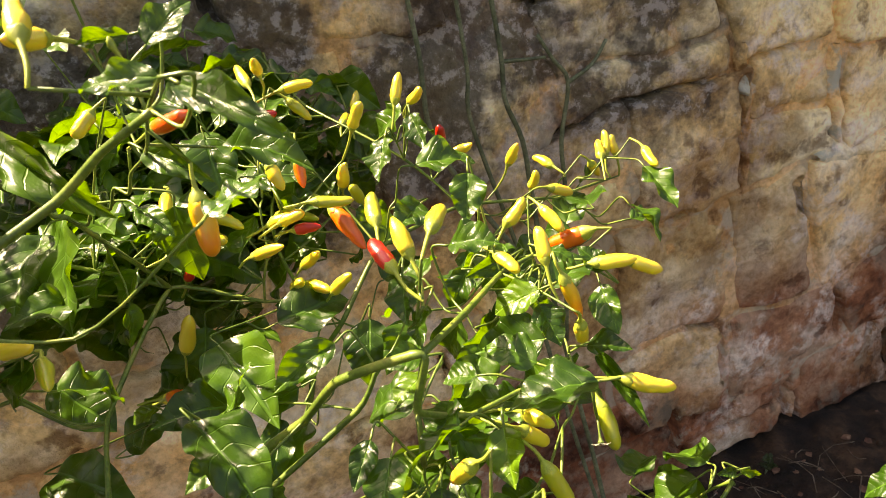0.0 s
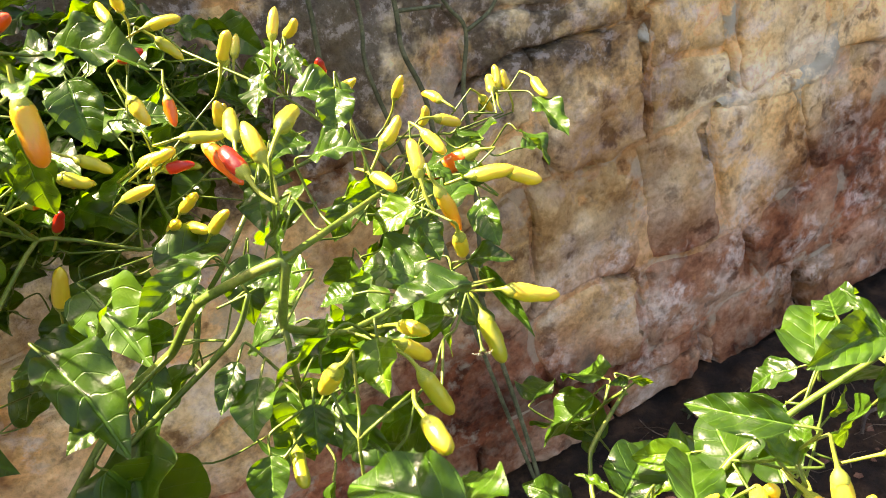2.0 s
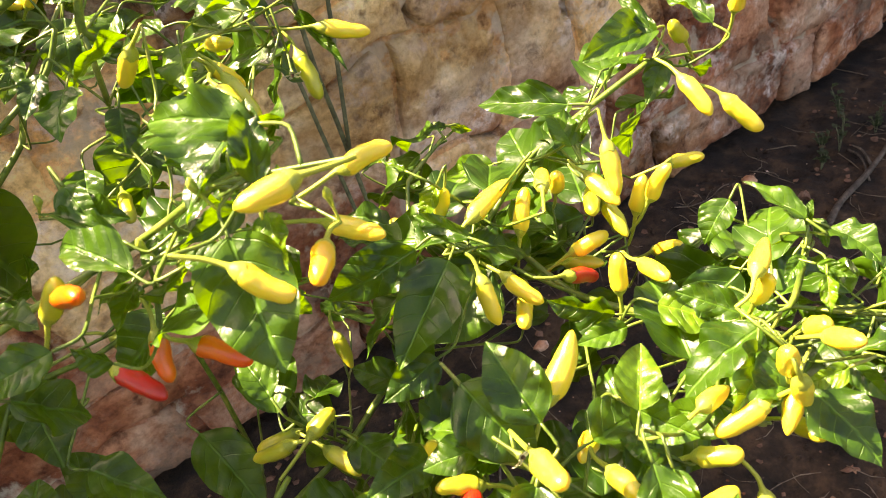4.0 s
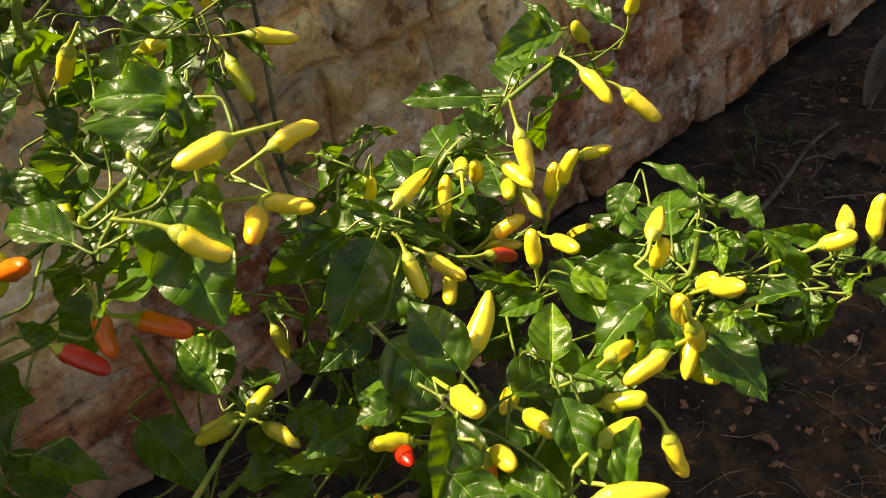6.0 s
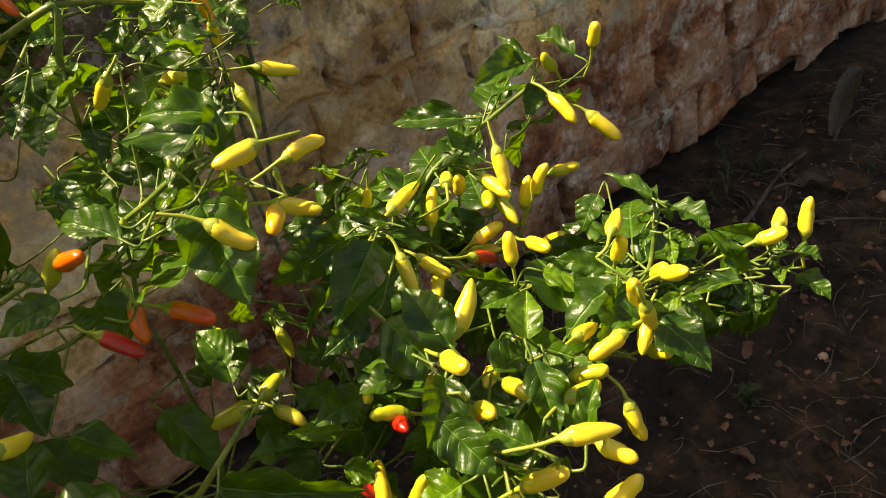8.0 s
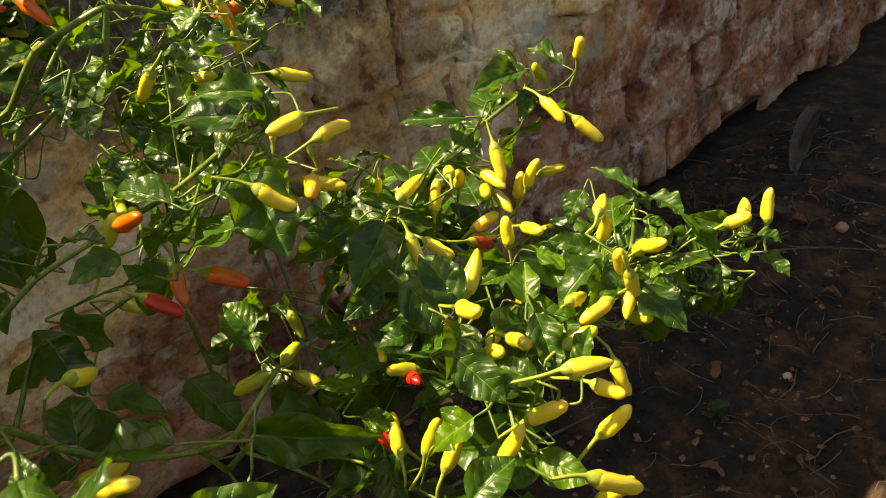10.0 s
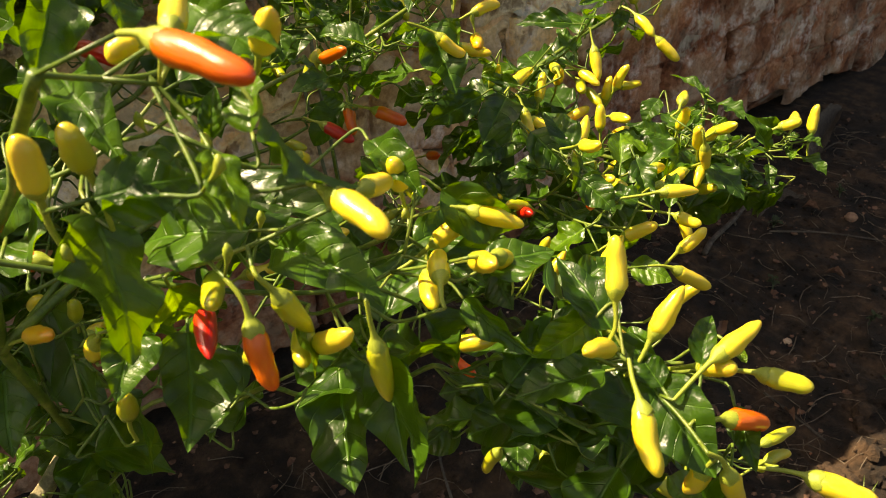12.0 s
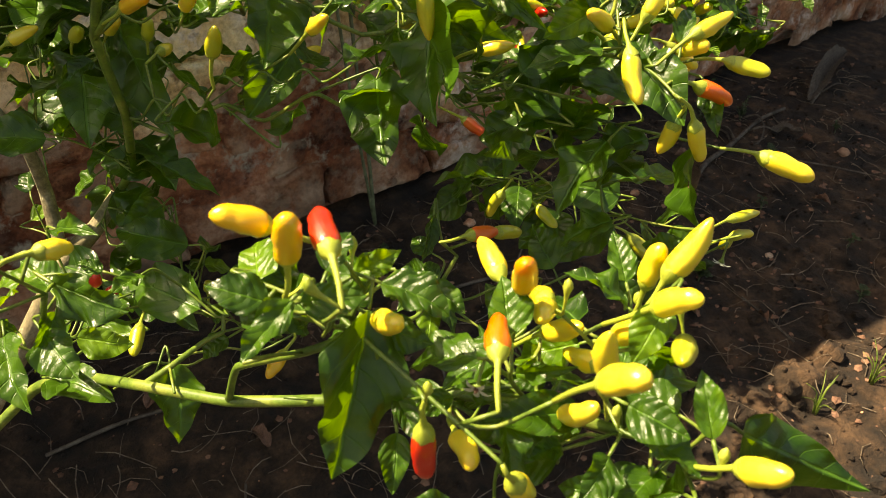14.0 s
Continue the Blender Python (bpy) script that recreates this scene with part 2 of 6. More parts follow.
PETAL = rough_material("petal", (0.46, 0.48, 0.30), (0.58, 0.60, 0.44), (0.70, 0.70, 0.58), 60, 0.6, 0.0005, 0.2)
STONE = stone_material("sandstone", (1.05, 1.09, 1.02), 0.18)
LIME = stone_material("grey-green lime pointing", (1.0, 1.02, 0.98), 1.0)


# ---- helpers of this scene ----
def part(name, me, material, parent=None, label=""):
    """Links a mesh as one object under a thing or a part."""
    if not me.materials:
        me.materials.append(material)
    ob = new(name, me)
    ob.parent = parent
    return tagged(ob, label)


def mesh(name, verts, faces, smooth=True):
    me = bpy.data.meshes.new(name)
    me.from_pydata([tuple(v) for v in verts], [], faces)
    me.polygons.foreach_set("use_smooth", [smooth] * len(me.polygons))
    me.update()
    return me


def tube(name, points, radii, sides=6):
    """A closed round tube along points."""
    points = [Vector(p) for p in points]
    verts, faces = [], []
    ref = Vector((0.31, 0.87, 0.38))
    for k, (p, r) in enumerate(zip(points, radii)):
        way = (points[min(k + 1, len(points) - 1)] - points[max(k - 1, 0)]).normalized()
        one = way.cross(ref).normalized()
        two = way.cross(one)
        for a in range(sides):
            t = 2 * math.pi * a / sides
            verts.append(p + r * (math.cos(t) * one + math.sin(t) * two))
    for k in range(len(points) - 1):
        for a in range(sides):
            b = (a + 1) % sides
            faces.append((k * sides + a, k * sides + b, (k + 1) * sides + b, (k + 1) * sides + a))
    faces.append(tuple(range(sides - 1, -1, -1)))
    faces.append(tuple((len(points) - 1) * sides + a for a in range(sides)))
    return mesh(name, verts, faces)


def flowing(points, steps=3, pull=1.0):
    """Points along a smooth curve through the given ones; a low pull keeps it straight between them."""
    pts = [Vector(p) for p in points]
    if len(pts) < 3:
        return pts
    ext = [2 * pts[0] - pts[1]] + pts + [2 * pts[-1] - pts[-2]]
    out = []
    for k in range(1, len(ext) - 2):
        a, b, c, d = ext[k - 1 : k + 3]
        one, two = 0.5 * pull * (c - a), 0.5 * pull * (d - b)
        for s in range(steps):
            t = s / steps
            out.append((2 * t ** 3 - 3 * t * t + 1) * b + (t ** 3 - 2 * t * t + t) * one + (3 * t * t - 2 * t ** 3) * c + (t ** 3 - t * t) * two)
    return out + [pts[-1]]


def land(x, y):
    """Height of the soil: a low bank against the wall, with clods and hollows."""
    s = min(1, max(0, (y + 0.95) / 0.85))
    bank = 0.095 - 0.05 * min(1, max(0, (x - 1.0) / 0.35))
    z = bank * s * s * (3 - 2 * s)
    near = math.exp(-((x - 0.6) ** 2 + (y + 0.7) ** 2) / 4)
    z += near * 0.018 * noise.noise((x * 4, y * 4, 0.3)) + near * 0.014 * noise.noise((x * 13, y * 13, 2.0)) + near * 0.009 * noise.noise((x * 32, y * 32, 5.0))
    for cx, cy, r, h in ((0.79, -0.99, 0.07, 0.045), (0.66, -1.02, 0.05, 0.03), (0.93, -0.97, 0.05, 0.028), (0.60, -0.92, 0.06, 0.03)):
        d = math.hypot(x - cx, y - cy) / r
        if d < 1:
            z += h * (1 - d * d) * (0.75 + 0.6 * noise.noise((x * 30, y * 30, 9)))
    return z


# ---- ground ----
def build_ground():
    xs = np.concatenate([np.linspace(-60, -3, 12), np.linspace(-2.2, -1, 8), np.linspace(-0.95, 2.6, 330), np.linspace(2.8, 5, 12), np.linspace(7, 60, 12)])
    ys = np.concatenate([np.linspace(-60, -4, 12), np.linspace(-3, -1.75, 10), np.linspace(-1.7, 0.04, 170), np.linspace(0.3, 3, 6), np.linspace(8, 60, 10)])
    verts = [(x, y, land(x, y)) for y in ys for x in xs]
    n = len(xs)
    faces = [(j * n + i, j * n + i + 1, (j + 1) * n + i + 1, (j + 1) * n + i) for j in range(len(ys) - 1) for i in range(n - 1)]
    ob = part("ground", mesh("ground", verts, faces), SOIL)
    return tagged(ob, "bare reddish-brown soil with clods, partly in shade", "ground", kind="structure")


build_ground()


# ---- wall ----
def rise(x, z):
    """The wall's uneven top stands higher farther along."""
    top = min(2.02, max(1.66, 1.70 + 0.29 * (x + 0.2)))
    return z + max(0.0, (z - 1.40) / 0.32) * (top - 1.72)


# open joints: x, z, half-height, half-width
SLITS = ((0.713, 0.78, 0.05, 0.006), (0.711, 0.87, 0.05, 0.005), (0.912, 0.79, 0.055, 0.006), (0.834, 0.66, 0.03, 0.007), (0.587, 0.72, 0.008, 0.012), (0.653, 0.365, 0.04, 0.009),
         (0.948, 0.355, 0.05, 0.008), (1.098, 0.185, 0.04, 0.011), (0.818, 0.165, 0.05, 0.012), (0.535, 0.235, 0.05, 0.009))


def slit(x, z):
    """Depth of the open joints where the mortar has fallen out."""
    deep = 0.0
    for sx, sz, tall, wide in SLITS:
        u, v = (x - sx + 0.004 * math.sin(40 * z + sx * 50)) / wide, (z - sz) / tall
        if abs(u) < 1.3 and abs(v) < 1.2:
            deep = max(deep, 0.05 * min(1, max(0, 1.3 - max(abs(u), abs(v))) * 2.5))
    return deep


def build_wall():
    """A rubble wall: a mortar core and uneven stones set 1 cm proud of it."""
    top, ends = 1.72, (-2.6, 4.6)
    xs, zs = np.concatenate([np.linspace(ends[0], -0.5, 120), np.linspace(-0.49, 1.2, 230), np.linspace(1.21, ends[1], 240)]), np.linspace(-0.1, top, 182)
    verts = []
    for z in zs:
        for x in xs:
            hole = max(0.0, noise.noise((x * 9, z * 9, 31.0)) - 0.27) * 0.30 + max(0.0, 0.19 - z) * 0.6
            smear = 0.014 * max(0.0, noise.noise((x * 4.4, z * 5.2, 57.0)) + 0.3 * noise.noise((x * 16, z * 16, 2.0)))
            verts.append((x, 0.0045 - smear + 0.0045 * noise.noise((x * 7, z * 7, 1)) + 0.004 * noise.noise((x * 23, z * 23, 6)) + hole + slit(x, rise(x, z)), rise(x, z)))
    n = len(xs)
    faces = [(j * n + i, j * n + i + 1, (j + 1) * n + i + 1, (j + 1) * n + i) for j in range(len(zs) - 1) for i in range(n - 1)]
    low = len(verts)
    verts += [(ends[0], 0.45, -0.1), (ends[1], 0.45, -0.1), (ends[1], 0.45, rise(ends[1], top)), (ends[0], 0.45, rise(ends[0], top))]
    a, b, c, d = 0, n - 1, len(zs) * n - 1, (len(zs) - 1) * n
    faces += [(low + 1, low, low + 3, low + 2), (b, a, low, low + 1), (a, d, low + 3, low), (c, b, low + 1, low + 2)]
    back = len(verts)
    verts += [(x, 0.45, rise(x, top)) for x in xs]
    faces += [(d + i, d + i + 1, back + i + 1, back + i) for i in range(n - 1)]
    return tagged(part("wall_stone", mesh("wall", verts, faces), MORTAR), "rubble wall of ochre and rust-red sandstone with a black stain", "wall", kind="structure")


WALL = build_wall()


def bent(x, z):
    """The run of the joints: straight courses bent into rubble."""
    dx = 0.055 * noise.noise((x * 3.1, z * 4.6, 3.0)) + 0.016 * noise.noise((x * 13, z * 13, 8.0)) + 0.004 * noise.noise((x * 34, z * 34, 1.0))
    dz = 0.060 * noise.noise((x * 3.3, z * 3.0, 14.0)) + 0.016 * noise.noise((x * 12, z * 12, 21.0)) + 0.004 * noise.noise((x * 34, z * 34, 27.0))
    return x + dx, rise(x, z + dz)


def steps_across(half):
    """Grid lines from edge to edge, close together at the worn edges."""
    inner = max(3, int((2 * half - 0.044) / 0.0105))
    left = [0.0, 0.003, 0.0075, 0.014, 0.022]
    mid = [0.022 + (2 * half - 0.044) * k / inner for k in range(1, inner)]
    return [d - half for d in left + mid + [2 * half - d for d in reversed(left)]]


def stone(x0, x1, z0, z1, rng):
    """One stone between the joints, with an uneven outline, worn edges and a rough face."""
    gap = rng.choice((0.001, 0.002, 0.003, 0.005))
    out, seed = rng.uniform(0.0, 0.015), rng.uniform(0, 50)
    cx, cz = (x0 + x1) / 2, (z0 + z1) / 2
    hx, hz = (x1 - x0) / 2 - 2.2 * gap, (z1 - z0) / 2 - 0.7 * gap
    lean, tip = rng.uniform(-0.05, 0.05), rng.uniform(-0.05, 0.05)
    us, vs = steps_across(hx), steps_across(hz)
    verts = []
    for dz in vs:
        for dx in us:
            u, v = dx / hx, dz / hz
            k = 1 - 0.035 * (abs(u) * abs(v)) ** 5
            x, z = bent(cx + dx * k, cz + dz * k)
            worn = 0.013 + 0.008 * noise.noise((x * 11, z * 11, seed + 7))
            rim = min(1, min(hx - abs(dx), hz - abs(dz)) / worn)
            rim = math.sqrt(max(0, 1 - (1 - rim) ** 2))
            face = 0.011 * noise.noise((x * 6, z * 6, seed)) + 0.010 * noise.noise((x * 15, z * 15, seed)) + 0.009 * abs(noise.noise((x * 31, z * 31, seed))) + 0.004 * noise.noise((x * 60, z * 60, seed))
            verts.append((x, 0.026 - rim * (0.022 + out + face + lean * dx + tip * dz) + slit(x, z), z))
    w = len(us)
    faces = [(j * w + i, j * w + i + 1, (j + 1) * w + i + 1, (j + 1) * w + i) for j in range(len(vs) - 1) for i in range(w - 1)]
    part("stone", mesh("stone", verts, faces), STONE, WALL)


def build_stones():
    rng = random.Random(4)
    courses = [
        (0.02, 0.26, (-0.10, 0.255, 0.55, 0.84, 1.125, 1.58, 1.70, 2.05)),
        (0.26, 0.45, (-0.42, 0.0, 0.22, 0.43, 0.665, 0.965, 1.23, 1.52, 1.85)),
        (0.45, 0.71, (-0.25, 0.12, 0.415, 0.69, 0.858, 1.108, 1.40, 1.72)),
        (0.71, 0.93, (-0.4, -0.1, 0.22, 0.50, 0.73, 0.93, 1.16, 1.50, 1.80)),
        (0.93, 1.16, (-0.25, 0.08, 0.36, 0.68, 0.90, 1.22, 1.60)),
        (1.16, 1.42, (-0.35, -0.05, 0.25, 0.55, 0.82, 1.10, 1.45)),
        (1.42, 1.70, (-0.2, 0.1, 0.45, 0.75, 1.05, 1.40)),
    ]
    for z0, z1, joints in courses:
        foot = z0
        xs = list(joints)
        while xs[0] > -2.3:
            xs.insert(0, xs[0] - rng.uniform(0.22, 0.36))
        while xs[-1] < 4.2:
            xs.append(xs[-1] + rng.uniform(0.2, 0.38))
        for a, b in zip(xs, xs[1:]):
            cut = rng.random()
            z0 = foot + (rng.uniform(0.03, 0.11) if foot < 0.1 else 0.0)
            if cut < 0.22 and b - a > 0.2:
                zm = z0 + (z1 - z0) * rng.uniform(0.35, 0.65)
                stone(a, b, z0, zm, rng)
                stone(a, b, zm, z1, rng)
            elif cut < 0.34 and b - a > 0.26:
                xm = a + (b - a) * rng.choice((0.3, 0.7))
                stone(a, xm, z0, z1, rng)
                stone(xm, b, z0, z1, rng)
            else:
                stone(a, b, z0, z1, rng)


def pointing(points, half, seed):
    """Lime mortar smeared along a joint and over the stones, ragged at its edges."""
    line = flowing([(x, 0.0, z) for x, z in points], 8)
    verts, faces, cols = [], [], (-1.0, -0.7, -0.35, 0.0, 0.35, 0.7, 1.0)
    for k, p in enumerate(line):
        way = (line[min(k + 1, len(line) - 1)] - line[max(k - 1, 0)]).normalized()
        over = Vector((-way.z, 0, way.x))
        end = min(1.0, 0.25 + min(k, len(line) - 1 - k) / 4)
        for c in cols:
            wide = half * end * (1 + 0.9 * noise.noise((p.x * 22 + seed, p.z * 22, 3.0 if c < 0 else 8.0)) + 0.4 * noise.noise((p.x * 70, p.z * 70, c)))
            q = p + over * c * wide
            verts.append((q.x, 0.010 - 0.023 * math.sqrt(max(0, 1 - c * c)) + 0.011 * noise.noise((q.x * 24, q.z * 24, seed)) + 0.004 * noise.noise((q.x * 80, q.z * 80, seed)), q.z))
    w = len(cols)
    for j in range(len(line) - 1):
        for i in range(w - 1):
            faces.append((j * w + i, j * w + i + 1, (j + 1) * w + i + 1, (j + 1) * w + i))
    part("pointing", mesh("pointing", verts, faces), LIME, WALL, "ragged grey-green lime mortar in a joint")


pointing([(1.185, 0.86), (1.165, 0.76), (1.152, 0.713), (1.10, 0.695), (1.058, 0.693), (0.99, 0.705), (0.926, 0.716), (0.87, 0.727)], 0.022, 1.0)
pointing([(1.065, 0.70), (1.078, 0.64), (1.081, 0.595), (1.092, 0.54), (1.099, 0.482)], 0.015, 4.0)
pointing([(0.905, 0.93), (0.908, 0.86), (0.925, 0.74)], 0.014, 7.0)
pointing([(0.708, 0.99), (0.712, 0.93), (0.714, 0.90)], 0.014, 9.0)


# ---- chilli bushes ----
DICE = random.Random(11)
NODES = []
BUSH = []


def start_plant(foot, label):
    """Begins a bush: what is set from here on belongs to it, until grow() joins it up."""
    ob = tagged(new("chilli_plant"), label, "chilli plant", "chilli bushes along the wall")
    ob.location = foot
    BUSH[:] = [ob]
    NODES.clear()


def under_plant(ob, m=None):
    ob.parent = BUSH[0]
    ob.matrix_basis = Matrix.Translation(-BUSH[0].location) @ (m or Matrix())
    return ob


def leaf_mesh(k):
    """A pointed oval blade one unit long with its midrib along y; half-width one. Folded at the midrib, waved at the margin, quilted, its tip hanging."""
    rng = random.Random(100 + k)
    full, tip = rng.uniform(0.48, 0.60), rng.uniform(0.84, 1.08)
    rows = [0.004, 0.018] + [n / 30 for n in range(1, 30)] + [0.985, 1.0]
    widths = [t ** full * (1 - t) ** tip * (1 - 0.25 * max(0, t - 0.7)) for t in rows]
    most = max(widths)
    slope, droop, hang = rng.uniform(0.10, 0.62), rng.uniform(-0.05, 0.34), rng.uniform(0.0, 0.20)
    wave, side, twist = rng.uniform(0.04, 0.095), rng.uniform(-0.10, 0.10), rng.uniform(-0.16, 0.16)
    ph, fr = rng.uniform(0, 6), rng.uniform(9, 17)
    verts, faces = [], []
    cols = (-1, -0.88, -0.70, -0.48, -0.25, -0.06, 0, 0.06, 0.25, 0.48, 0.70, 0.88, 1)
    for v, w in zip(rows, widths):
        w /= most
        for u in cols:
            a = abs(u)
            z = 0.36 * slope * (a * w) ** 1.15 * (1 - 0.30 * a) + droop * v * (1 - v) + hang * (0.6075 * v - 3 * max(0, v - 0.55) ** 2)
            z += wave * math.sin(fr * v + ph + (1.9 if u < 0 else 0)) * a ** 2.2 * min(1, w * 1.3)
            z -= 0.0075 * math.sin(34 * (v - 0.14 * a * w - 0.16 * (a * w) ** 2)) * math.sin(math.pi * min(1, a * 1.05)) * w
            z += twist * u * w * v
            z += (0.05 * noise.noise((u * w * 1.4 + k, v * 3.4, 4.0)) + 0.03 * noise.noise((u * w * 3.0 + k, v * 8, 9.0))) * w
            nick = 0.035 * noise.noise((v * 9, u * 3 + k, 6.0)) * a * w
            verts.append((u * w + nick + side * math.sin(math.pi * v) * 2, v + 0.02 * math.sin(5 * v + ph) * a, z))
    n = len(cols)
    for j in range(len(rows) - 1):
        for i in range(n - 1):
            faces.append((j * n + i, j * n + i + 1, (j + 1) * n + i + 1, (j + 1) * n + i))
    me = mesh("leaf", verts, faces)
    me.materials.append(YOUNG if k % 7 == 4 else LEAF)
    return me


LEAVES = [leaf_mesh(k) for k in range(21)]


def blade(base, tip, normal, half):
    """The pose of a leaf from its foot, its tip, its upper side and its half-width."""
    base, tip = Vector(base), Vector(tip)
    long = tip - base
    y = long.normalized()
    x = y.cross(Vector(normal)).normalized()
    z = x.cross(y)
    return Matrix.Translation(base) @ Matrix((x, y, z)).transposed().to_4x4() @ Matrix.Diagonal((half, long.length, long.length, 1))


FULL_GROWN = [me for k, me in enumerate(LEAVES) if k % 7 != 4]
SUNLIT = []


def leaf(base, tip, normal, half):
    """A leaf of the outer foliage; one that hangs limp turns its face from the sun."""
    along, sunward = (Vector(tip) - Vector(base)).normalized(), SUN.normalized()
    normal = Vector(normal)
    if along.z < -0.4 and 0 < normal.dot(sunward) < 0.9 and base[0] < -0.2 and base[1] < -0.92:
        normal -= normal.dot(along) * along
        across = sunward - sunward.dot(along) * along
        turn = min(normal.dot(sunward) + 0.12, 0.5)
        normal = (normal - turn / across.length_squared * across).normalized()
    SUNLIT.append((*(0.5 * (Vector(base) + Vector(tip))), *normal))
    inner_leaf(base, tip, normal, half)


def inner_leaf(base, tip, normal, half):
    base, tip = Vector(base), Vector(tip)
    under_plant(new("leaf", DICE.choice(LEAVES if (tip - base).length < 0.038 else FULL_GROWN)), blade(base, tip, normal, half))
    NODES.append((base - (tip - base).normalized() * 0.012 - Vector(normal) * 0.003, base))


def dry_leaf(base, tip, normal, half):
    me = DICE.choice(LEAVES).copy()
    me.materials.clear()
    me.materials.append(DRY)
    tagged(under_plant(new("withered_leaf", me), blade(base, tip, normal, half)), "curled withered brown leaf")
    NODES.append((Vector(base) + Vector((0, 0, 0.01)), Vector(base)))


def knot(x, y, z):
    NODES.append((Vector((x, y, z)), None))


def pod_mesh(k, colour):
    """A pod one unit long along z, shouldered at the stalk and blunt at the tip, slightly bent, furrowed and lumpy."""
    rng = random.Random(300 + k)
    shoulder, peak, taper = rng.uniform(0.12, 0.30), rng.uniform(0.25, 0.55), rng.uniform(0.10, 0.46)
    round_from, blunt = rng.uniform(0.45, 0.68), rng.uniform(1.9, 2.8)
    bend, way, lobes = rng.uniform(0.1, 0.5) * rng.random(), rng.uniform(0, 6.3), rng.uniform(0, 6.3)
    waist = rng.choice((0.0, 0.0, 0.07, 0.12))
    rings, sides = 19, 14
    verts, faces = [], []
    for j in range(rings):
        v = j / (rings - 1)
        v = 0.5 * (1 - math.cos(math.pi * v))
        r = (0.66 + 0.34 * math.sin(0.5 * math.pi * min(1, v / shoulder))) * (1 - taper * max(0, v - peak) / (1 - peak))
        r *= 1 - waist * math.exp(-((v - 0.62) / 0.1) ** 2)
        r = max(0.03, r * math.sqrt(max(0, 1 - (max(0, v - round_from) / (1 - round_from)) ** blunt)))
        off = bend * math.sin(math.pi * v)
        for i in range(sides):
            a = 2 * math.pi * i / sides
            q = r * (1 + 0.025 * math.cos(3 * a + lobes) + 0.11 * noise.noise((math.cos(a) + k, math.sin(a), 3 * v)) + 0.08 * noise.noise((2 * math.cos(a) + k, 2 * math.sin(a), 7 * v)))
            verts.append((q * math.cos(a) + off * math.cos(way), q * math.sin(a) + off * math.sin(way), v))
    for j in range(rings - 1):
        for i in range(sides):
            b = (i + 1) % sides
            faces.append((j * sides + i, j * sides + b, (j + 1) * sides + b, (j + 1) * sides + i))
    faces += [tuple(range(sides - 1, -1, -1)), tuple((rings - 1) * sides + i for i in range(sides))]
    me = mesh("chilli", verts, faces)
    me.materials.append(PODS[colour])
    return me


def calyx_mesh(k):
    """The green cup that holds a pod, in the pod's own measure, with a ring at its foot and five blunt teeth."""
    rng = random.Random(700 + k)
    verts, faces, sides = [], [], 15
    rows = ((-0.20, 0.22), (-0.15, 0.30), (-0.11, 0.46), (-0.05, 0.66), (0.0, 0.78), (0.045, 0.85), (0.085, 0.88), (0.07, 0.80))
    turn = rng.uniform(0, 6)
    for n, (z, r) in enumerate(rows):
        for i in range(sides):
            a = 2 * math.pi * i / sides
            tooth = 0.03 * math.cos(5 * a + turn) * (n >= 5)
            q = r * (1 + 0.05 * noise.noise((math.cos(a) + k, math.sin(a), z * 9)) + 0.03 * math.cos(5 * a + turn))
            verts.append((q * math.cos(a), q * math.sin(a), z + tooth))
    for j in range(len(rows) - 1):
        for i in range(sides):
            b = (i + 1) % sides
            faces.append((j * sides + i, j * sides + b, (j + 1) * sides + b, (j + 1) * sides + i))
    faces.append(tuple(range(sides - 1, -1, -1)))
    me = mesh("calyx", verts, faces)
    me.materials.append(STALK)
    return me


CUPS = [calyx_mesh(k) for k in range(5)]
POD_MESHES = {c: [pod_mesh(k, c) for k in range(12)] for c in PODS}
POD_LABELS = {"yellow": "glossy pale yellow pod", "green": "unripe yellow-green pod", "blush": "yellow pod ripening to orange", "orange": "glossy orange pod", "red": "ripe red pod"}


def pod(colour, base, tip, radius):
    base, tip = Vector(base), Vector(tip)
    way = (tip - base).normalized()
    turn = way.to_track_quat("Z", "Y").to_matrix().to_4x4() @ pose(0, 0, 0, 0, 0, DICE.uniform(0, 360))
    m = Matrix.Translation(base) @ turn @ Matrix.Diagonal((radius, radius, (tip - base).length, 1))
    ob = tagged(under_plant(new("chilli", DICE.choice(POD_MESHES[colour])), m), POD_LABELS[colour])
    part("calyx", DICE.choice(CUPS), STALK, ob)
    PODS_AT.append((0.5 * (base + tip))[:])
    # the stalk thickens from the shoot to the cup
    long = (tip - base).length
    root = base - way * DICE.uniform(0.020, 0.027) + Vector((DICE.uniform(-0.004, 0.004), DICE.uniform(-0.002, 0.005), -0.005))
    pts = flowing([root, base - way * 0.014 + Vector((0, 0, -0.002)), base - way * 0.19 * long, base - way * 0.10 * long], 3)
    me = tube("stalk", pts, [float(np.interp(n, (0, 5, 9), (0.0010, 0.0012, 0.0019 + 0.05 * radius))) for n in range(len(pts))], 7)
    me.transform(m.inverted())
    part("stalk", me, STALK, ob)
    NODES.append((root, None))


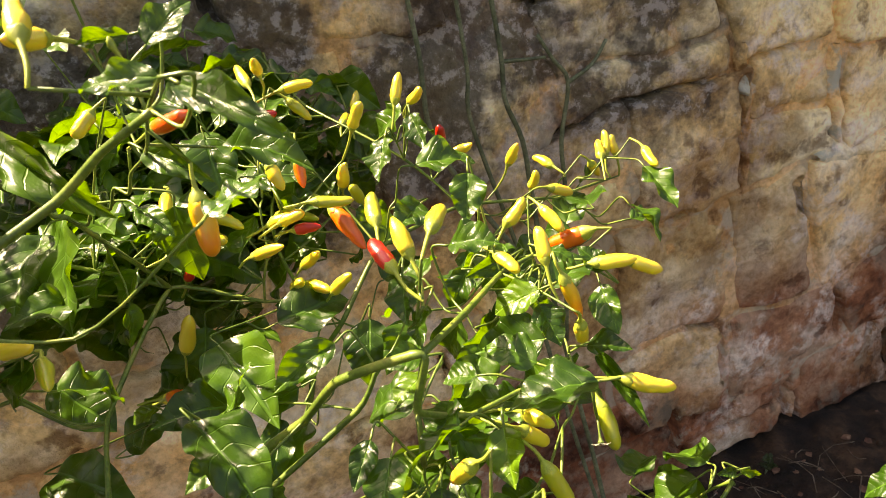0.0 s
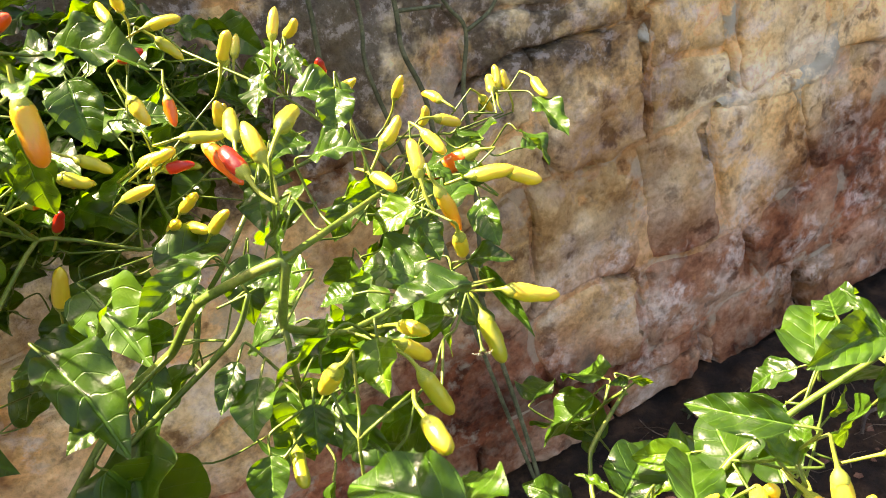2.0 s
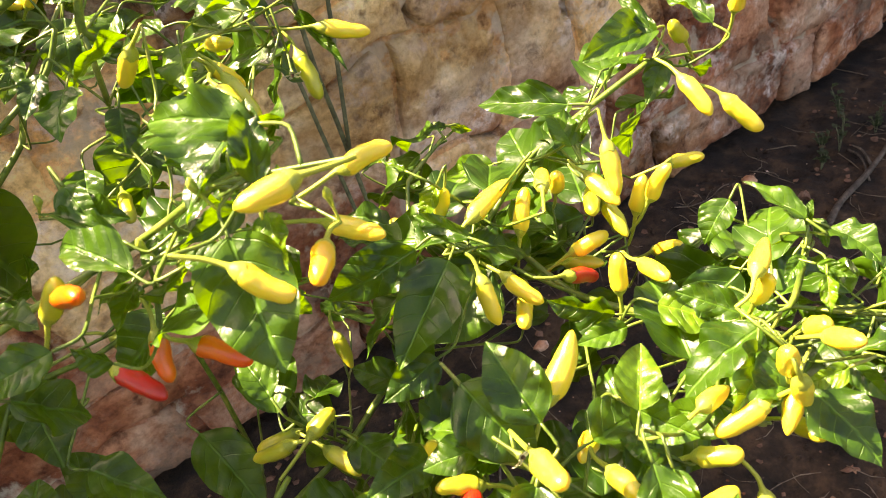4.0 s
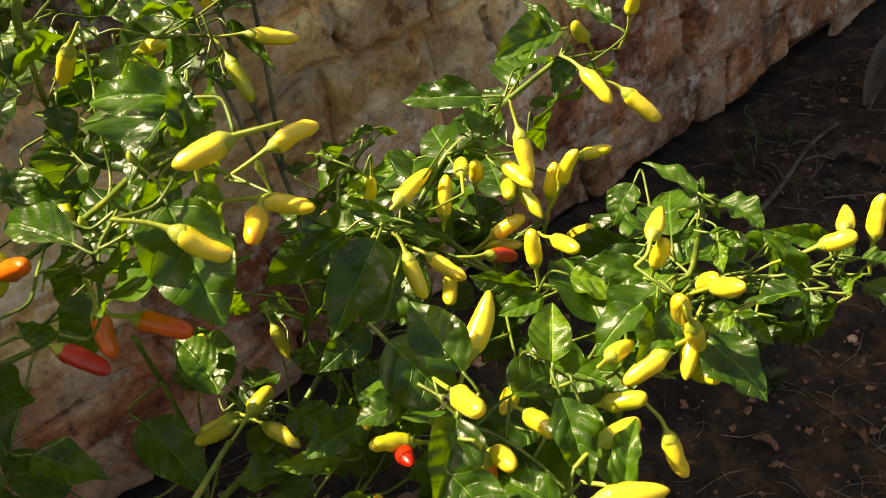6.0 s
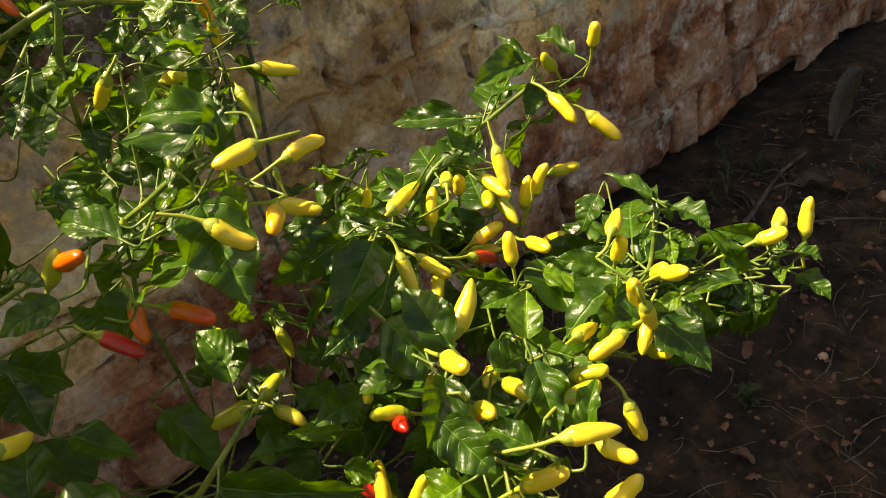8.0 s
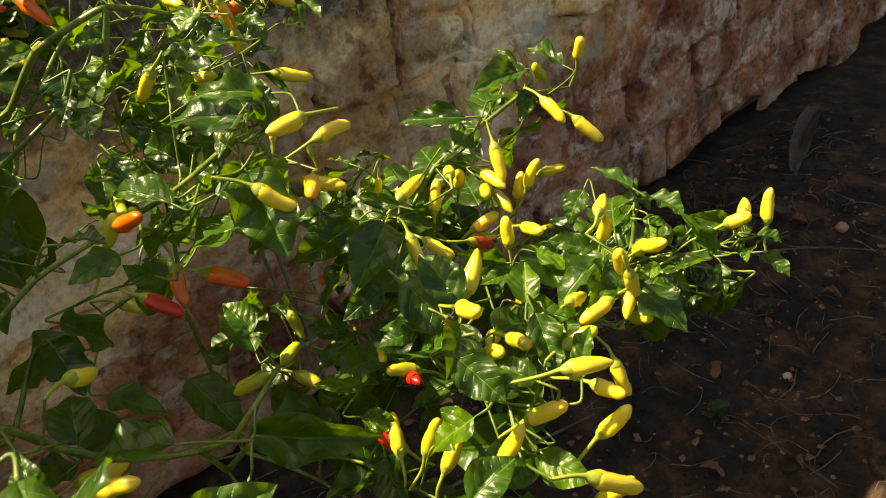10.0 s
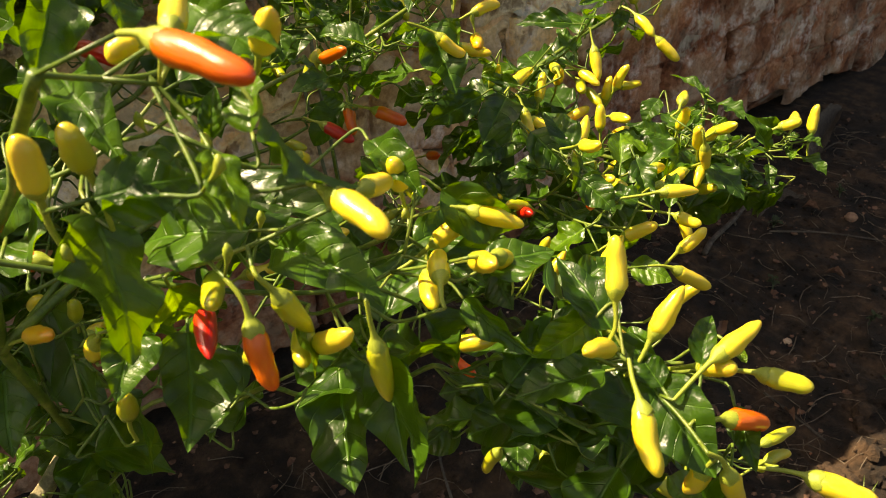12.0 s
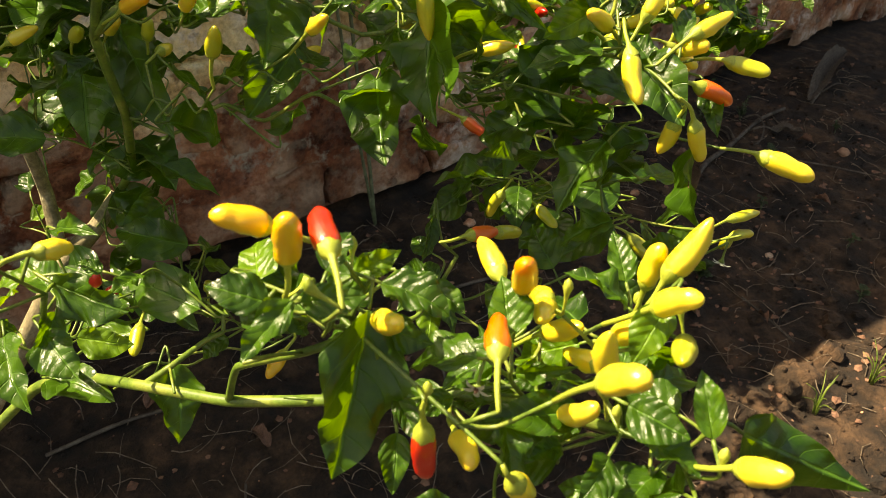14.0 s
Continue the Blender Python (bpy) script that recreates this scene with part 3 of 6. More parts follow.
def flower_mesh():
    """A small star of five narrow petals with a green cup behind it."""
    verts, faces = [], []
    for k in range(5):
        a = 2 * math.pi * k / 5
        n = len(verts)
        for r, w, z in ((0.12, 0.12, 0.0), (0.5, 0.21, 0.10), (0.8, 0.14, 0.10), (1.0, 0.0, 0.0)):
            for side in (-1, 0, 1):
                verts.append((r * math.cos(a) - side * w * math.sin(a), r * math.sin(a) + side * w * math.cos(a), z + 0.05 * abs(side)))
        for j in range(3):
            for i in range(2):
                faces.append((n + 3 * j + i, n + 3 * j + i + 1, n + 3 * j + i + 4, n + 3 * j + i + 3))
    me = mesh("flower", verts, faces)
    me.materials.append(PETAL)
    return me


STAR = flower_mesh()


def flower(at, normal):
    at, normal = Vector(at), (Vector(normal).normalized() + Vector((0, 0, -0.9))).normalized()
    m = Matrix.Translation(at) @ normal.to_track_quat("Z", "Y").to_matrix().to_4x4() @ pose(0, 0, 0, 0, 0, DICE.uniform(0, 72)) @ Matrix.Scale(0.0062, 4)
    ob = tagged(under_plant(new("flower", STAR), m), "small white star-shaped flower")
    part("stamen_cone", tube("stamen_cone", [(0, 0, -0.05), (0, 0, 0.2), (0, 0, 0.34)], [0.16, 0.15, 0.06], 7), DRY, ob)
    part("stalk", tube("stalk", flowing([(0, 0.2, -2.2), (0, 0.1, -1.0), (0, 0, -0.3), (0, 0, 0)], 2), [0.12, 0.12, 0.12, 0.13, 0.2, 0.34, 0.3], 6), GREEN, ob)
    NODES.append((m @ Vector((0, 0.2, -2.2)), None))


PODS_AT = []


# gaps in the foliage, through which the wall shows: low and high corner
GAPS = (
    ((-0.21, -0.62, 0.80), (-0.09, -0.20, 1.04)), ((-0.23, -0.95, 0.72), (-0.10, -0.40, 0.97)), ((-0.19, -0.50, 0.95), (-0.13, -0.15, 1.03)),
    ((-0.46, -1.12, 1.08), (-0.40, -1.04, 1.15)), ((-0.53, -1.17, 0.70), (-0.34, -1.0, 0.85)), ((-0.52, -1.28, 0.70), (-0.42, -1.13, 0.93)),
)


def in_the_way(p):
    """True where an inner leaf would hang in a gap, or over a pod or an outer leaf, which stand clear."""
    if any(all(a < c < b for a, c, b in zip(low, p, high)) for low, high in GAPS):
        return True
    if PODS_AT and ((np.array(PODS_AT) - np.array(p[:])) ** 2).sum(1).min() < 0.016 ** 2:
        return True
    sunward = np.array(SUN.normalized()[:])
    for things, near, wide in ((np.array(PODS_AT), 0.10, 0.017), (np.array(SUNLIT), 0.09, 0.020)):
        if not len(things):
            continue
        d = np.array(p[:]) - things[:, :3]
        up = d @ sunward
        aside = np.sqrt(np.maximum(0, (d ** 2).sum(1) - up ** 2))
        if ((up > 0.0) & (up < near) & (aside < wide)).any():
            return True
        if things.shape[1] > 3:
            over = (d * things[:, 3:]).sum(1)
            aside = np.sqrt(np.maximum(0, (d ** 2).sum(1) - over ** 2))
            if ((over > 0.0) & (over < 0.05) & (aside < 0.026)).any():
                return True
    return False


def leaf_mass(centre, radii, count):
    """Leaves massed in an oval, each on its own short shoot; the high masses are unseen, added for shade."""
    for _ in range(count):
        v = Vector((DICE.gauss(0, 1), DICE.gauss(0, 1), DICE.gauss(0, 1))).normalized() * DICE.random() ** 0.4
        p = Vector(centre) + Vector((v.x * radii[0], v.y * radii[1], v.z * radii[2]))
        a, size = DICE.uniform(0, 6.3), DICE.uniform(0.04, 0.07)
        way = Vector((math.cos(a), math.sin(a), DICE.uniform(-0.7, 0.2))).normalized()
        if in_the_way(p + way * 0.5 * size):
            continue
        inner_leaf(p, p + way * size, Vector((-0.3 + DICE.uniform(-0.5, 0.5), DICE.uniform(-0.5, 0.6), 1)).normalized(), size * 0.33)


def grow(trunk, more, limbs=(), thick=0.0075, behind=0, large=1.0):
    """Joins every shoot to the bush by short ways from the trunk, makes limbs thicker the more they carry, and fills in shaded leaves."""
    spots = [Vector(p) for p in trunk]
    parent = list(range(-1, len(spots) - 1))
    ends = [None] * len(spots)
    far = [0.0] * len(spots)
    forced = {k: thick for k in range(len(spots))}
    # limbs set by hand: the spot they leave from, their points, their girth from foot to end
    for foot, points, r0, r1 in limbs:
        at = min(range(len(spots)), key=lambda k: (spots[k] - Vector(foot)).length)
        for n, p in enumerate(points):
            spots.append(Vector(p))
            parent.append(at)
            ends.append(None)
            far.append(0.0)
            at = len(spots) - 1
            forced[at] = r0 + (r1 - r0) * n / max(1, len(points) - 1)
    # shaded leaves behind and below the shoots
    shoots = [n[0].copy() for n in NODES]
    for _ in range(more):
        p = DICE.choice(shoots) + large * Vector((DICE.uniform(-0.02, 0.02), DICE.uniform(0.015, 0.06), DICE.uniform(-0.07, -0.012)))
        way = Vector((DICE.uniform(-1, 1), DICE.uniform(-0.1, 1), DICE.uniform(-1.0, 0.15))).normalized()
        size = large * DICE.uniform(0.028, 0.062)
        up = Vector((DICE.uniform(-0.8, 0.1), DICE.uniform(-0.7, 0.3), 0.9)).normalized()
        if in_the_way(p + way * 0.5 * size):
            continue
        inner_leaf(p, p + way * size, up, size * DICE.uniform(0.29, 0.38))
    for _ in range(behind):
        p = DICE.choice(shoots) + Vector((DICE.uniform(-0.12, 0.0), DICE.uniform(0.05, 0.2), DICE.uniform(-0.12, 0.04)))
        way = Vector((DICE.uniform(-1, 1), DICE.uniform(-1, 0.5), DICE.uniform(-0.8, 0.2))).normalized()
        size = DICE.uniform(0.04, 0.07)
        if in_the_way(p + way * 0.5 * size):
            continue
        inner_leaf(p, p + way * size, Vector((DICE.uniform(-0.5, 0.5), -0.5, 0.9)).normalized(), size * 0.33)
    for root in sorted(shoots, key=lambda p: -p.z)[: more // 3 : 4]:
        tip = root + Vector((DICE.uniform(-0.008, 0.008), DICE.uniform(-0.008, 0.008), DICE.uniform(0.006, 0.014)))
        under_plant(part("bud", tube("bud", flowing([root, 0.5 * (root + tip), tip, tip + Vector((0, 0, 0.004))], 2), [0.0006, 0.0006, 0.0007, 0.0012, 0.0021, 0.0017, 0.0005], 7), STALK))
    places = np.array([n[0][:] for n in NODES])
    best = np.full(len(NODES), 1e9)
    link = np.zeros(len(NODES), int)

    def offer(index):
        d = places - np.array(spots[index][:])
        cost = np.sqrt((d ** 2).sum(1)) * (1.0 + 1.8 * (d[:, 2] < -0.015)) + 0.22 * far[index]
        closer = cost < best
        best[closer] = cost[closer]
        link[closer] = index

    for k in range(len(trunk) - 1, len(spots)):
        offer(k)
    left = np.ones(len(NODES), bool)
    while left.any():
        k = int(np.argmin(np.where(left, best, 1e9)))
        left[k] = False
        p = int(link[k])
        spots.append(NODES[k][0])
        parent.append(p)
        far.append(far[p] + (spots[-1] - spots[p]).length)
        ends.append(NODES[k][1])
        offer(len(spots) - 1)
    kids = [[] for _ in spots]
    for k, p in enumerate(parent):
        if p >= 0:
            kids[p].append(k)
    load = [1] * len(spots)
    for k in range(len(spots) - 1, 0, -1):
        load[parent[k]] += load[k]

    home = [p.copy() for p in spots]
    for _ in range(8):
        for k in range(len(spots)):
            if k not in forced and kids[k]:
                onward = max(kids[k], key=lambda c: load[c])
                spots[k] = 0.5 * spots[k] + 0.25 * spots[parent[k]] + 0.25 * spots[onward]

    def girth(k):
        return forced[k] if k in forced else min(0.0019, 0.0007 + 0.00012 * math.sqrt(load[k]))

    starts = [0]
    while starts:
        k = starts.pop()
        line = [k] if parent[k] < 0 else [parent[k], k]
        while kids[k]:
            order = sorted(kids[k], key=lambda c: -load[c] - 10000 * (c in forced))
            # wood, green limbs and thin shoots are pieces of their own
            if k in forced and (order[0] not in forced or (forced[k] > 0.0046) != (forced[order[0]] > 0.0046)):
                starts += order
                break
            starts += order[1:]
            k = order[0]
            line.append(k)
        pts, radii = [], []
        for n, i in enumerate(line):
            girth_here = girth(line[1] if n == 0 and parent[line[0]] >= 0 else i)
            # a long shoot comes up in an arc from below
            if pts and i not in forced and (spots[i] - pts[-1]).length > 0.035:
                span = (spots[i] - pts[-1]).length
                pts.append(0.5 * (pts[-1] + spots[i]) + Vector((0, 0.10 * span, -0.28 * span)))
                radii.append(0.5 * (radii[-1] + girth_here))
            pts.append(spots[i].copy())
            radii.append(girth_here)
        if ends[line[-1]] is not None:
            pts.append(Vector(ends[line[-1]]))
            radii.append(0.0008)
        steps = 5 if len(pts) > 2 else 1
        smooth = flowing(pts, steps, 0.4 if all(i in forced for i in line) else 0.8)
        wide = [float(np.interp(q / steps, range(len(pts)), radii)) for q in range(len(smooth))]
        woody = wide[0] > 0.0046 and min(radii) > 0.002
        ob = part("branch", tube("branch", smooth, wide, 8 if woody else 6), WOOD if woody else GREEN)
        under_plant(ob)
        if woody:
            tagged(ob, "woody pale brown stem")
        for i in line[1:-1]:
            if i in forced:
                continue
            way = [spots[i], home[i]] + ([Vector(ends[i])] if ends[i] is not None else [])
            if (spots[i] - home[i]).length < 0.003:
                way.pop(0)
            if len(way) > 1:
                curve = flowing(way, 4, 0.7)
                under_plant(part("petiole", tube("petiole", curve, [0.0010 - 0.0003 * q / len(curve) for q in range(len(curve))], 5), GREEN))


start_plant((-0.62, -0.30, 0.09), "chilli bush close to the stone wall, heavy with yellow pods")
knot(-0.180, -0.645, 1.102)
knot(-0.156, -0.633, 1.107)
knot(-0.132, -0.597, 1.095)
knot(-0.105, -0.615, 1.119)
knot(-0.086, -0.617, 1.123)
knot(-0.070, -0.693, 1.176)
knot(0.013, -0.574, 1.115)
knot(-0.204, -0.428, 1.133)
knot(-0.167, -0.441, 1.119)
knot(-0.125, -0.474, 1.105)
knot(-0.071, -0.663, 1.132)
knot(-0.083, -0.700, 1.138)
leaf((0.246, -0.425, 1.079), (0.248, -0.473, 1.051), (0.087, -0.498, 0.863), 0.0141)
leaf((0.182, -0.499, 1.090), (0.187, -0.533, 1.066), (0.502, -0.428, 0.752), 0.0122)
leaf((0.010, -0.397, 1.181), (-0.011, -0.426, 1.156), (-0.595, -0.238, 0.768), 0.0152)
leaf((0.034, -0.408, 1.198), (0.032, -0.445, 1.176), (-0.623, -0.380, 0.684), 0.0106)
leaf((0.017, -0.575, 1.208), (0.002, -0.596, 1.184), (-0.107, -0.701, 0.705), 0.0123)
leaf((0.029, -0.632, 1.139), (0.002, -0.617, 1.123), (-0.593, -0.271, 0.758), 0.0119)
leaf((0.054, -0.594, 1.142), (0.067, -0.616, 1.132), (0.208, -0.319, 0.925), 0.0095)
leaf((0.080, -0.629, 1.131), (0.070, -0.613, 1.146), (-0.134, -0.722, 0.679), 0.0083)
leaf((0.026, -0.635, 1.131), (0.027, -0.657, 1.109), (0.133, -0.694, 0.708), 0.0112)
leaf((0.073, -0.633, 1.124), (0.067, -0.661, 1.103), (-0.393, -0.489, 0.779), 0.0100)
leaf((0.048, -0.651, 1.096), (0.069, -0.673, 1.097), (-0.350, -0.330, 0.877), 0.0087)
leaf((0.005, -0.667, 1.113), (-0.018, -0.635, 1.115), (-0.077, -0.100, 0.992), 0.0137)
leaf((0.019, -0.719, 1.128), (-0.033, -0.707, 1.123), (-0.089, -0.037, 0.995), 0.0181)
leaf((-0.030, -0.653, 1.111), (-0.049, -0.637, 1.103), (-0.361, 0.027, 0.932), 0.0091)
leaf((-0.063, -0.713, 1.134), (-0.099, -0.722, 1.124), (-0.333, 0.363, 0.870), 0.0132)
leaf((-0.039, -0.712, 1.119), (-0.049, -0.741, 1.102), (-0.373, -0.377, 0.848), 0.0124)
leaf((-0.101, -0.691, 1.113), (-0.118, -0.719, 1.097), (-0.253, -0.356, 0.900), 0.0130)
leaf((-0.108, -0.681, 1.122), (-0.127, -0.700, 1.109), (-0.090, -0.541, 0.836), 0.0079)
leaf((-0.083, -0.717, 1.102), (-0.092, -0.734, 1.084), (-0.108, -0.713, 0.693), 0.0091)
leaf((-0.196, -0.638, 1.150), (-0.174, -0.704, 1.113), (0.248, -0.411, 0.877), 0.0181)
leaf((-0.104, -0.615, 1.148), (-0.149, -0.619, 1.133), (-0.182, -0.652, 0.736), 0.0107)
leaf((-0.133, -0.565, 1.091), (-0.167, -0.553, 1.078), (-0.442, -0.604, 0.663), 0.0120)
leaf((-0.135, -0.566, 1.061), (-0.181, -0.610, 1.036), (-0.388, -0.133, 0.912), 0.0182)
leaf((-0.170, -0.407, 1.062), (-0.132, -0.442, 1.052), (0.385, 0.170, 0.907), 0.0181)
leaf((-0.062, -0.663, 1.205), (-0.071, -0.685, 1.188), (-0.432, -0.423, 0.796), 0.0098)
leaf((-0.058, -0.682, 1.193), (-0.070, -0.698, 1.179), (-0.745, -0.039, 0.665), 0.0087)
leaf((-0.025, -0.637, 1.197), (-0.001, -0.658, 1.198), (-0.261, -0.259, 0.930), 0.0111)
leaf((-0.129, -0.607, 1.287), (-0.089, -0.647, 1.273), (-0.051, -0.372, 0.927), 0.0117)
leaf((-0.131, -0.345, 1.212), (-0.133, -0.379, 1.162), (-0.228, -0.801, 0.553), 0.0201)
leaf((-0.166, -0.591, 1.293), (-0.137, -0.622, 1.274), (-0.396, -0.724, 0.565), 0.0085)
leaf((-0.137, -0.734, 1.355), (-0.108, -0.779, 1.335), (-0.309, -0.542, 0.781), 0.0074)
leaf((-0.186, -0.533, 1.242), (-0.171, -0.558, 1.226), (0.097, -0.481, 0.871), 0.0086)
leaf((-0.215, -0.430, 1.155), (-0.239, -0.426, 1.129), (-0.604, -0.638, 0.477), 0.0125)
leaf((0.037, -0.570, 1.131), (-0.000, -0.574, 1.131), (0.095, -0.957, 0.273), 0.0089)
leaf((-0.062, -0.660, 1.134), (-0.087, -0.669, 1.128), (-0.173, -0.067, 0.983), 0.0097)
leaf((0.056, -0.649, 1.083), (0.060, -0.700, 1.055), (-0.297, -0.477, 0.827), 0.0057)
leaf((-0.177, -0.611, 1.061), (-0.192, -0.701, 1.009), (-0.427, -0.392, 0.815), 0.0335)
leaf((-0.176, -0.509, 1.114), (-0.155, -0.586, 1.080), (-0.080, -0.424, 0.902), 0.0248)
leaf((-0.149, -0.652, 1.362), (-0.173, -0.641, 1.362), (-0.338, -0.741, 0.580), 0.0040)
leaf((-0.250, -0.507, 1.300), (-0.194, -0.587, 1.261), (-0.466, -0.627, 0.624), 0.0148)
leaf((-0.251, -0.380, 1.203), (-0.274, -0.449, 1.132), (-0.780, -0.296, 0.551), 0.0354)
leaf((-0.144, -0.658, 1.357), (-0.119, -0.648, 1.368), (-0.109, -0.614, 0.781), 0.0103)
leaf((-0.186, -0.418, 1.080), (-0.202, -0.425, 1.038), (-0.062, -0.981, 0.184), 0.0160)
leaf((-0.227, -0.453, 1.143), (-0.239, -0.462, 1.111), (0.803, -0.575, -0.157), 0.0123)
leaf((-0.183, -0.726, 1.046), (-0.198, -0.695, 1.067), (-0.498, -0.636, 0.589), 0.0117)
leaf((-0.113, -0.702, 1.071), (-0.125, -0.724, 1.050), (-0.041, -0.676, 0.736), 0.0114)
leaf((-0.107, -0.504, 1.082), (-0.130, -0.522, 1.059), (-0.077, -0.749, 0.659), 0.0107)
leaf((-0.153, -0.569, 1.075), (-0.178, -0.610, 1.050), (0.381, -0.630, 0.676), 0.0117)
leaf((-0.089, -0.724, 1.053), (-0.099, -0.753, 1.036), (-0.889, 0.050, 0.455), 0.0125)
leaf((-0.253, -0.655, 0.961), (-0.217, -0.674, 0.976), (-0.438, -0.152, 0.886), 0.0150)
leaf((-0.062, -0.661, 1.147), (-0.087, -0.658, 1.149), (0.042, -0.354, 0.934), 0.0087)
leaf((-0.066, -0.676, 1.064), (-0.052, -0.740, 1.051), (-0.648, -0.293, 0.703), 0.0160)
leaf((-0.312, -0.422, 1.082), (-0.278, -0.456, 1.041), (0.437, -0.485, 0.758), 0.0221)
leaf((-0.338, -0.436, 1.010), (-0.275, -0.505, 0.995), (-0.119, -0.311, 0.943), 0.0267)
pod("yellow", (0.037, -0.358, 1.196), (0.050, -0.347, 1.217), 0.0051)
pod("yellow", (0.044, -0.381, 1.199), (0.052, -0.395, 1.213), 0.0049)
pod("red", (0.058, -0.397, 1.159), (0.058, -0.405, 1.179), 0.0049)
pod("yellow", (0.073, -0.377, 1.137), (0.090, -0.391, 1.146), 0.0049)
pod("yellow", (0.115, -0.408, 1.123), (0.123, -0.417, 1.143), 0.0049)
pod("yellow", (0.162, -0.397, 1.100), (0.155, -0.374, 1.104), 0.0049)
pod("yellow", (0.129, -0.459, 1.111), (0.151, -0.456, 1.097), 0.0049)
pod("yellow", (0.144, -0.384, 1.079), (0.148, -0.392, 1.098), 0.0049)
pod("yellow", (0.234, -0.375, 1.079), (0.243, -0.361, 1.099), 0.0049)
pod("yellow", (0.220, -0.391, 1.087), (0.230, -0.370, 1.095), 0.0049)
pod("yellow", (0.255, -0.360, 1.068), (0.255, -0.354, 1.088), 0.0049)
pod("yellow", (0.257, -0.411, 1.089), (0.254, -0.436, 1.080), 0.0049)
pod("yellow", (0.211, -0.385, 1.081), (0.223, -0.378, 1.060), 0.0049)
pod("yellow", (0.040, -0.569, 1.157), (0.057, -0.567, 1.171), 0.0049)
pod("yellow", (0.086, -0.531, 1.136), (0.090, -0.553, 1.124), 0.0049)
pod("yellow", (0.038, -0.629, 1.156), (0.043, -0.613, 1.173), 0.0049)
pod("yellow", (0.023, -0.584, 1.145), (0.028, -0.606, 1.140), 0.0049)
pod("yellow", (0.074, -0.628, 1.139), (0.098, -0.641, 1.139), 0.0051)
pod("yellow", (0.097, -0.633, 1.134), (0.117, -0.640, 1.121), 0.0049)
pod("blush", (0.044, -0.640, 1.145), (0.050, -0.645, 1.115), 0.0051)
pod("yellow", (0.043, -0.657, 1.120), (0.046, -0.650, 1.100), 0.0049)
pod("yellow", (-0.057, -0.670, 1.220), (-0.057, -0.652, 1.235), 0.0049)
pod("red", (-0.068, -0.671, 1.216), (-0.071, -0.648, 1.224), 0.0049)
pod("green", (-0.044, -0.678, 1.234), (-0.030, -0.659, 1.234), 0.0049)
pod("yellow", (-0.128, -0.443, 1.139), (-0.105, -0.464, 1.149), 0.0049)
pod("yellow", (-0.093, -0.430, 1.108), (-0.079, -0.447, 1.124), 0.0049)
pod("yellow", (-0.108, -0.458, 1.107), (-0.102, -0.477, 1.121), 0.0049)
pod("yellow", (-0.094, -0.458, 1.106), (-0.084, -0.484, 1.108), 0.0049)
pod("yellow", (-0.081, -0.484, 1.106), (-0.066, -0.499, 1.124), 0.0049)
pod("green", (0.039, -0.677, 1.069), (0.038, -0.694, 1.043), 0.0060)
pod("yellow", (-0.019, -0.696, 1.106), (-0.012, -0.719, 1.111), 0.0049)
pod("yellow", (-0.022, -0.694, 1.093), (-0.006, -0.690, 1.071), 0.0049)
pod("green", (-0.026, -0.732, 1.098), (-0.019, -0.742, 1.072), 0.0050)
pod("blush", (-0.148, -0.640, 1.276), (-0.151, -0.647, 1.246), 0.0060)
pod("green", (-0.165, -0.405, 1.158), (-0.143, -0.416, 1.149), 0.0053)
pod("orange", (-0.190, -0.438, 1.160), (-0.175, -0.428, 1.154), 0.0049)
pod("green", (-0.185, -0.407, 1.168), (-0.186, -0.434, 1.162), 0.0049)
pod("yellow", (-0.172, -0.462, 1.217), (-0.177, -0.489, 1.212), 0.0049)
pod("orange", (-0.157, -0.583, 1.300), (-0.137, -0.602, 1.308), 0.0049)
pod("yellow", (-0.071, -0.350, 1.253), (-0.073, -0.359, 1.269), 0.0049)
pod("yellow", (-0.084, -0.361, 1.250), (-0.086, -0.332, 1.261), 0.0049)
pod("yellow", (-0.056, -0.354, 1.235), (-0.031, -0.364, 1.236), 0.0052)
pod("green", (-0.052, -0.342, 1.220), (-0.039, -0.348, 1.200), 0.0050)
pod("green", (-0.091, -0.334, 1.178), (-0.085, -0.355, 1.161), 0.0049)
pod("red", (-0.088, -0.354, 1.217), (-0.069, -0.371, 1.223), 0.0049)
pod("green", (0.015, -0.272, 1.169), (0.026, -0.261, 1.186), 0.0049)
pod("green", (-0.005, -0.303, 1.172), (0.006, -0.278, 1.171), 0.0049)
pod("green", (-0.030, -0.355, 1.139), (-0.023, -0.365, 1.158), 0.0049)
pod("green", (-0.058, -0.609, 1.214), (-0.051, -0.585, 1.222), 0.0049)
pod("green", (-0.040, -0.274, 1.098), (-0.019, -0.285, 1.089), 0.0049)
pod("green", (-0.094, -0.325, 1.112), (-0.075, -0.341, 1.121), 0.0049)
pod("green", (-0.077, -0.321, 1.106), (-0.058, -0.337, 1.101), 0.0049)
pod("orange", (-0.062, -0.288, 1.133), (-0.058, -0.307, 1.148), 0.0049)
pod("green", (-0.097, -0.652, 1.020), (-0.102, -0.679, 1.015), 0.0049)
pod("yellow", (-0.207, -0.424, 1.069), (-0.193, -0.431, 1.103), 0.0068)
pod("yellow", (-0.275, -0.606, 1.217), (-0.254, -0.622, 1.221), 0.0049)
pod("green", (-0.256, -0.613, 1.205), (-0.253, -0.639, 1.202), 0.0049)
pod("orange", (-0.230, -0.460, 1.054), (-0.214, -0.476, 1.062), 0.0049)
pod("orange", (-0.057, -0.447, 1.156), (-0.047, -0.482, 1.131), 0.0072)
pod("orange", (0.110, -0.552, 1.115), (0.081, -0.525, 1.098), 0.0072)
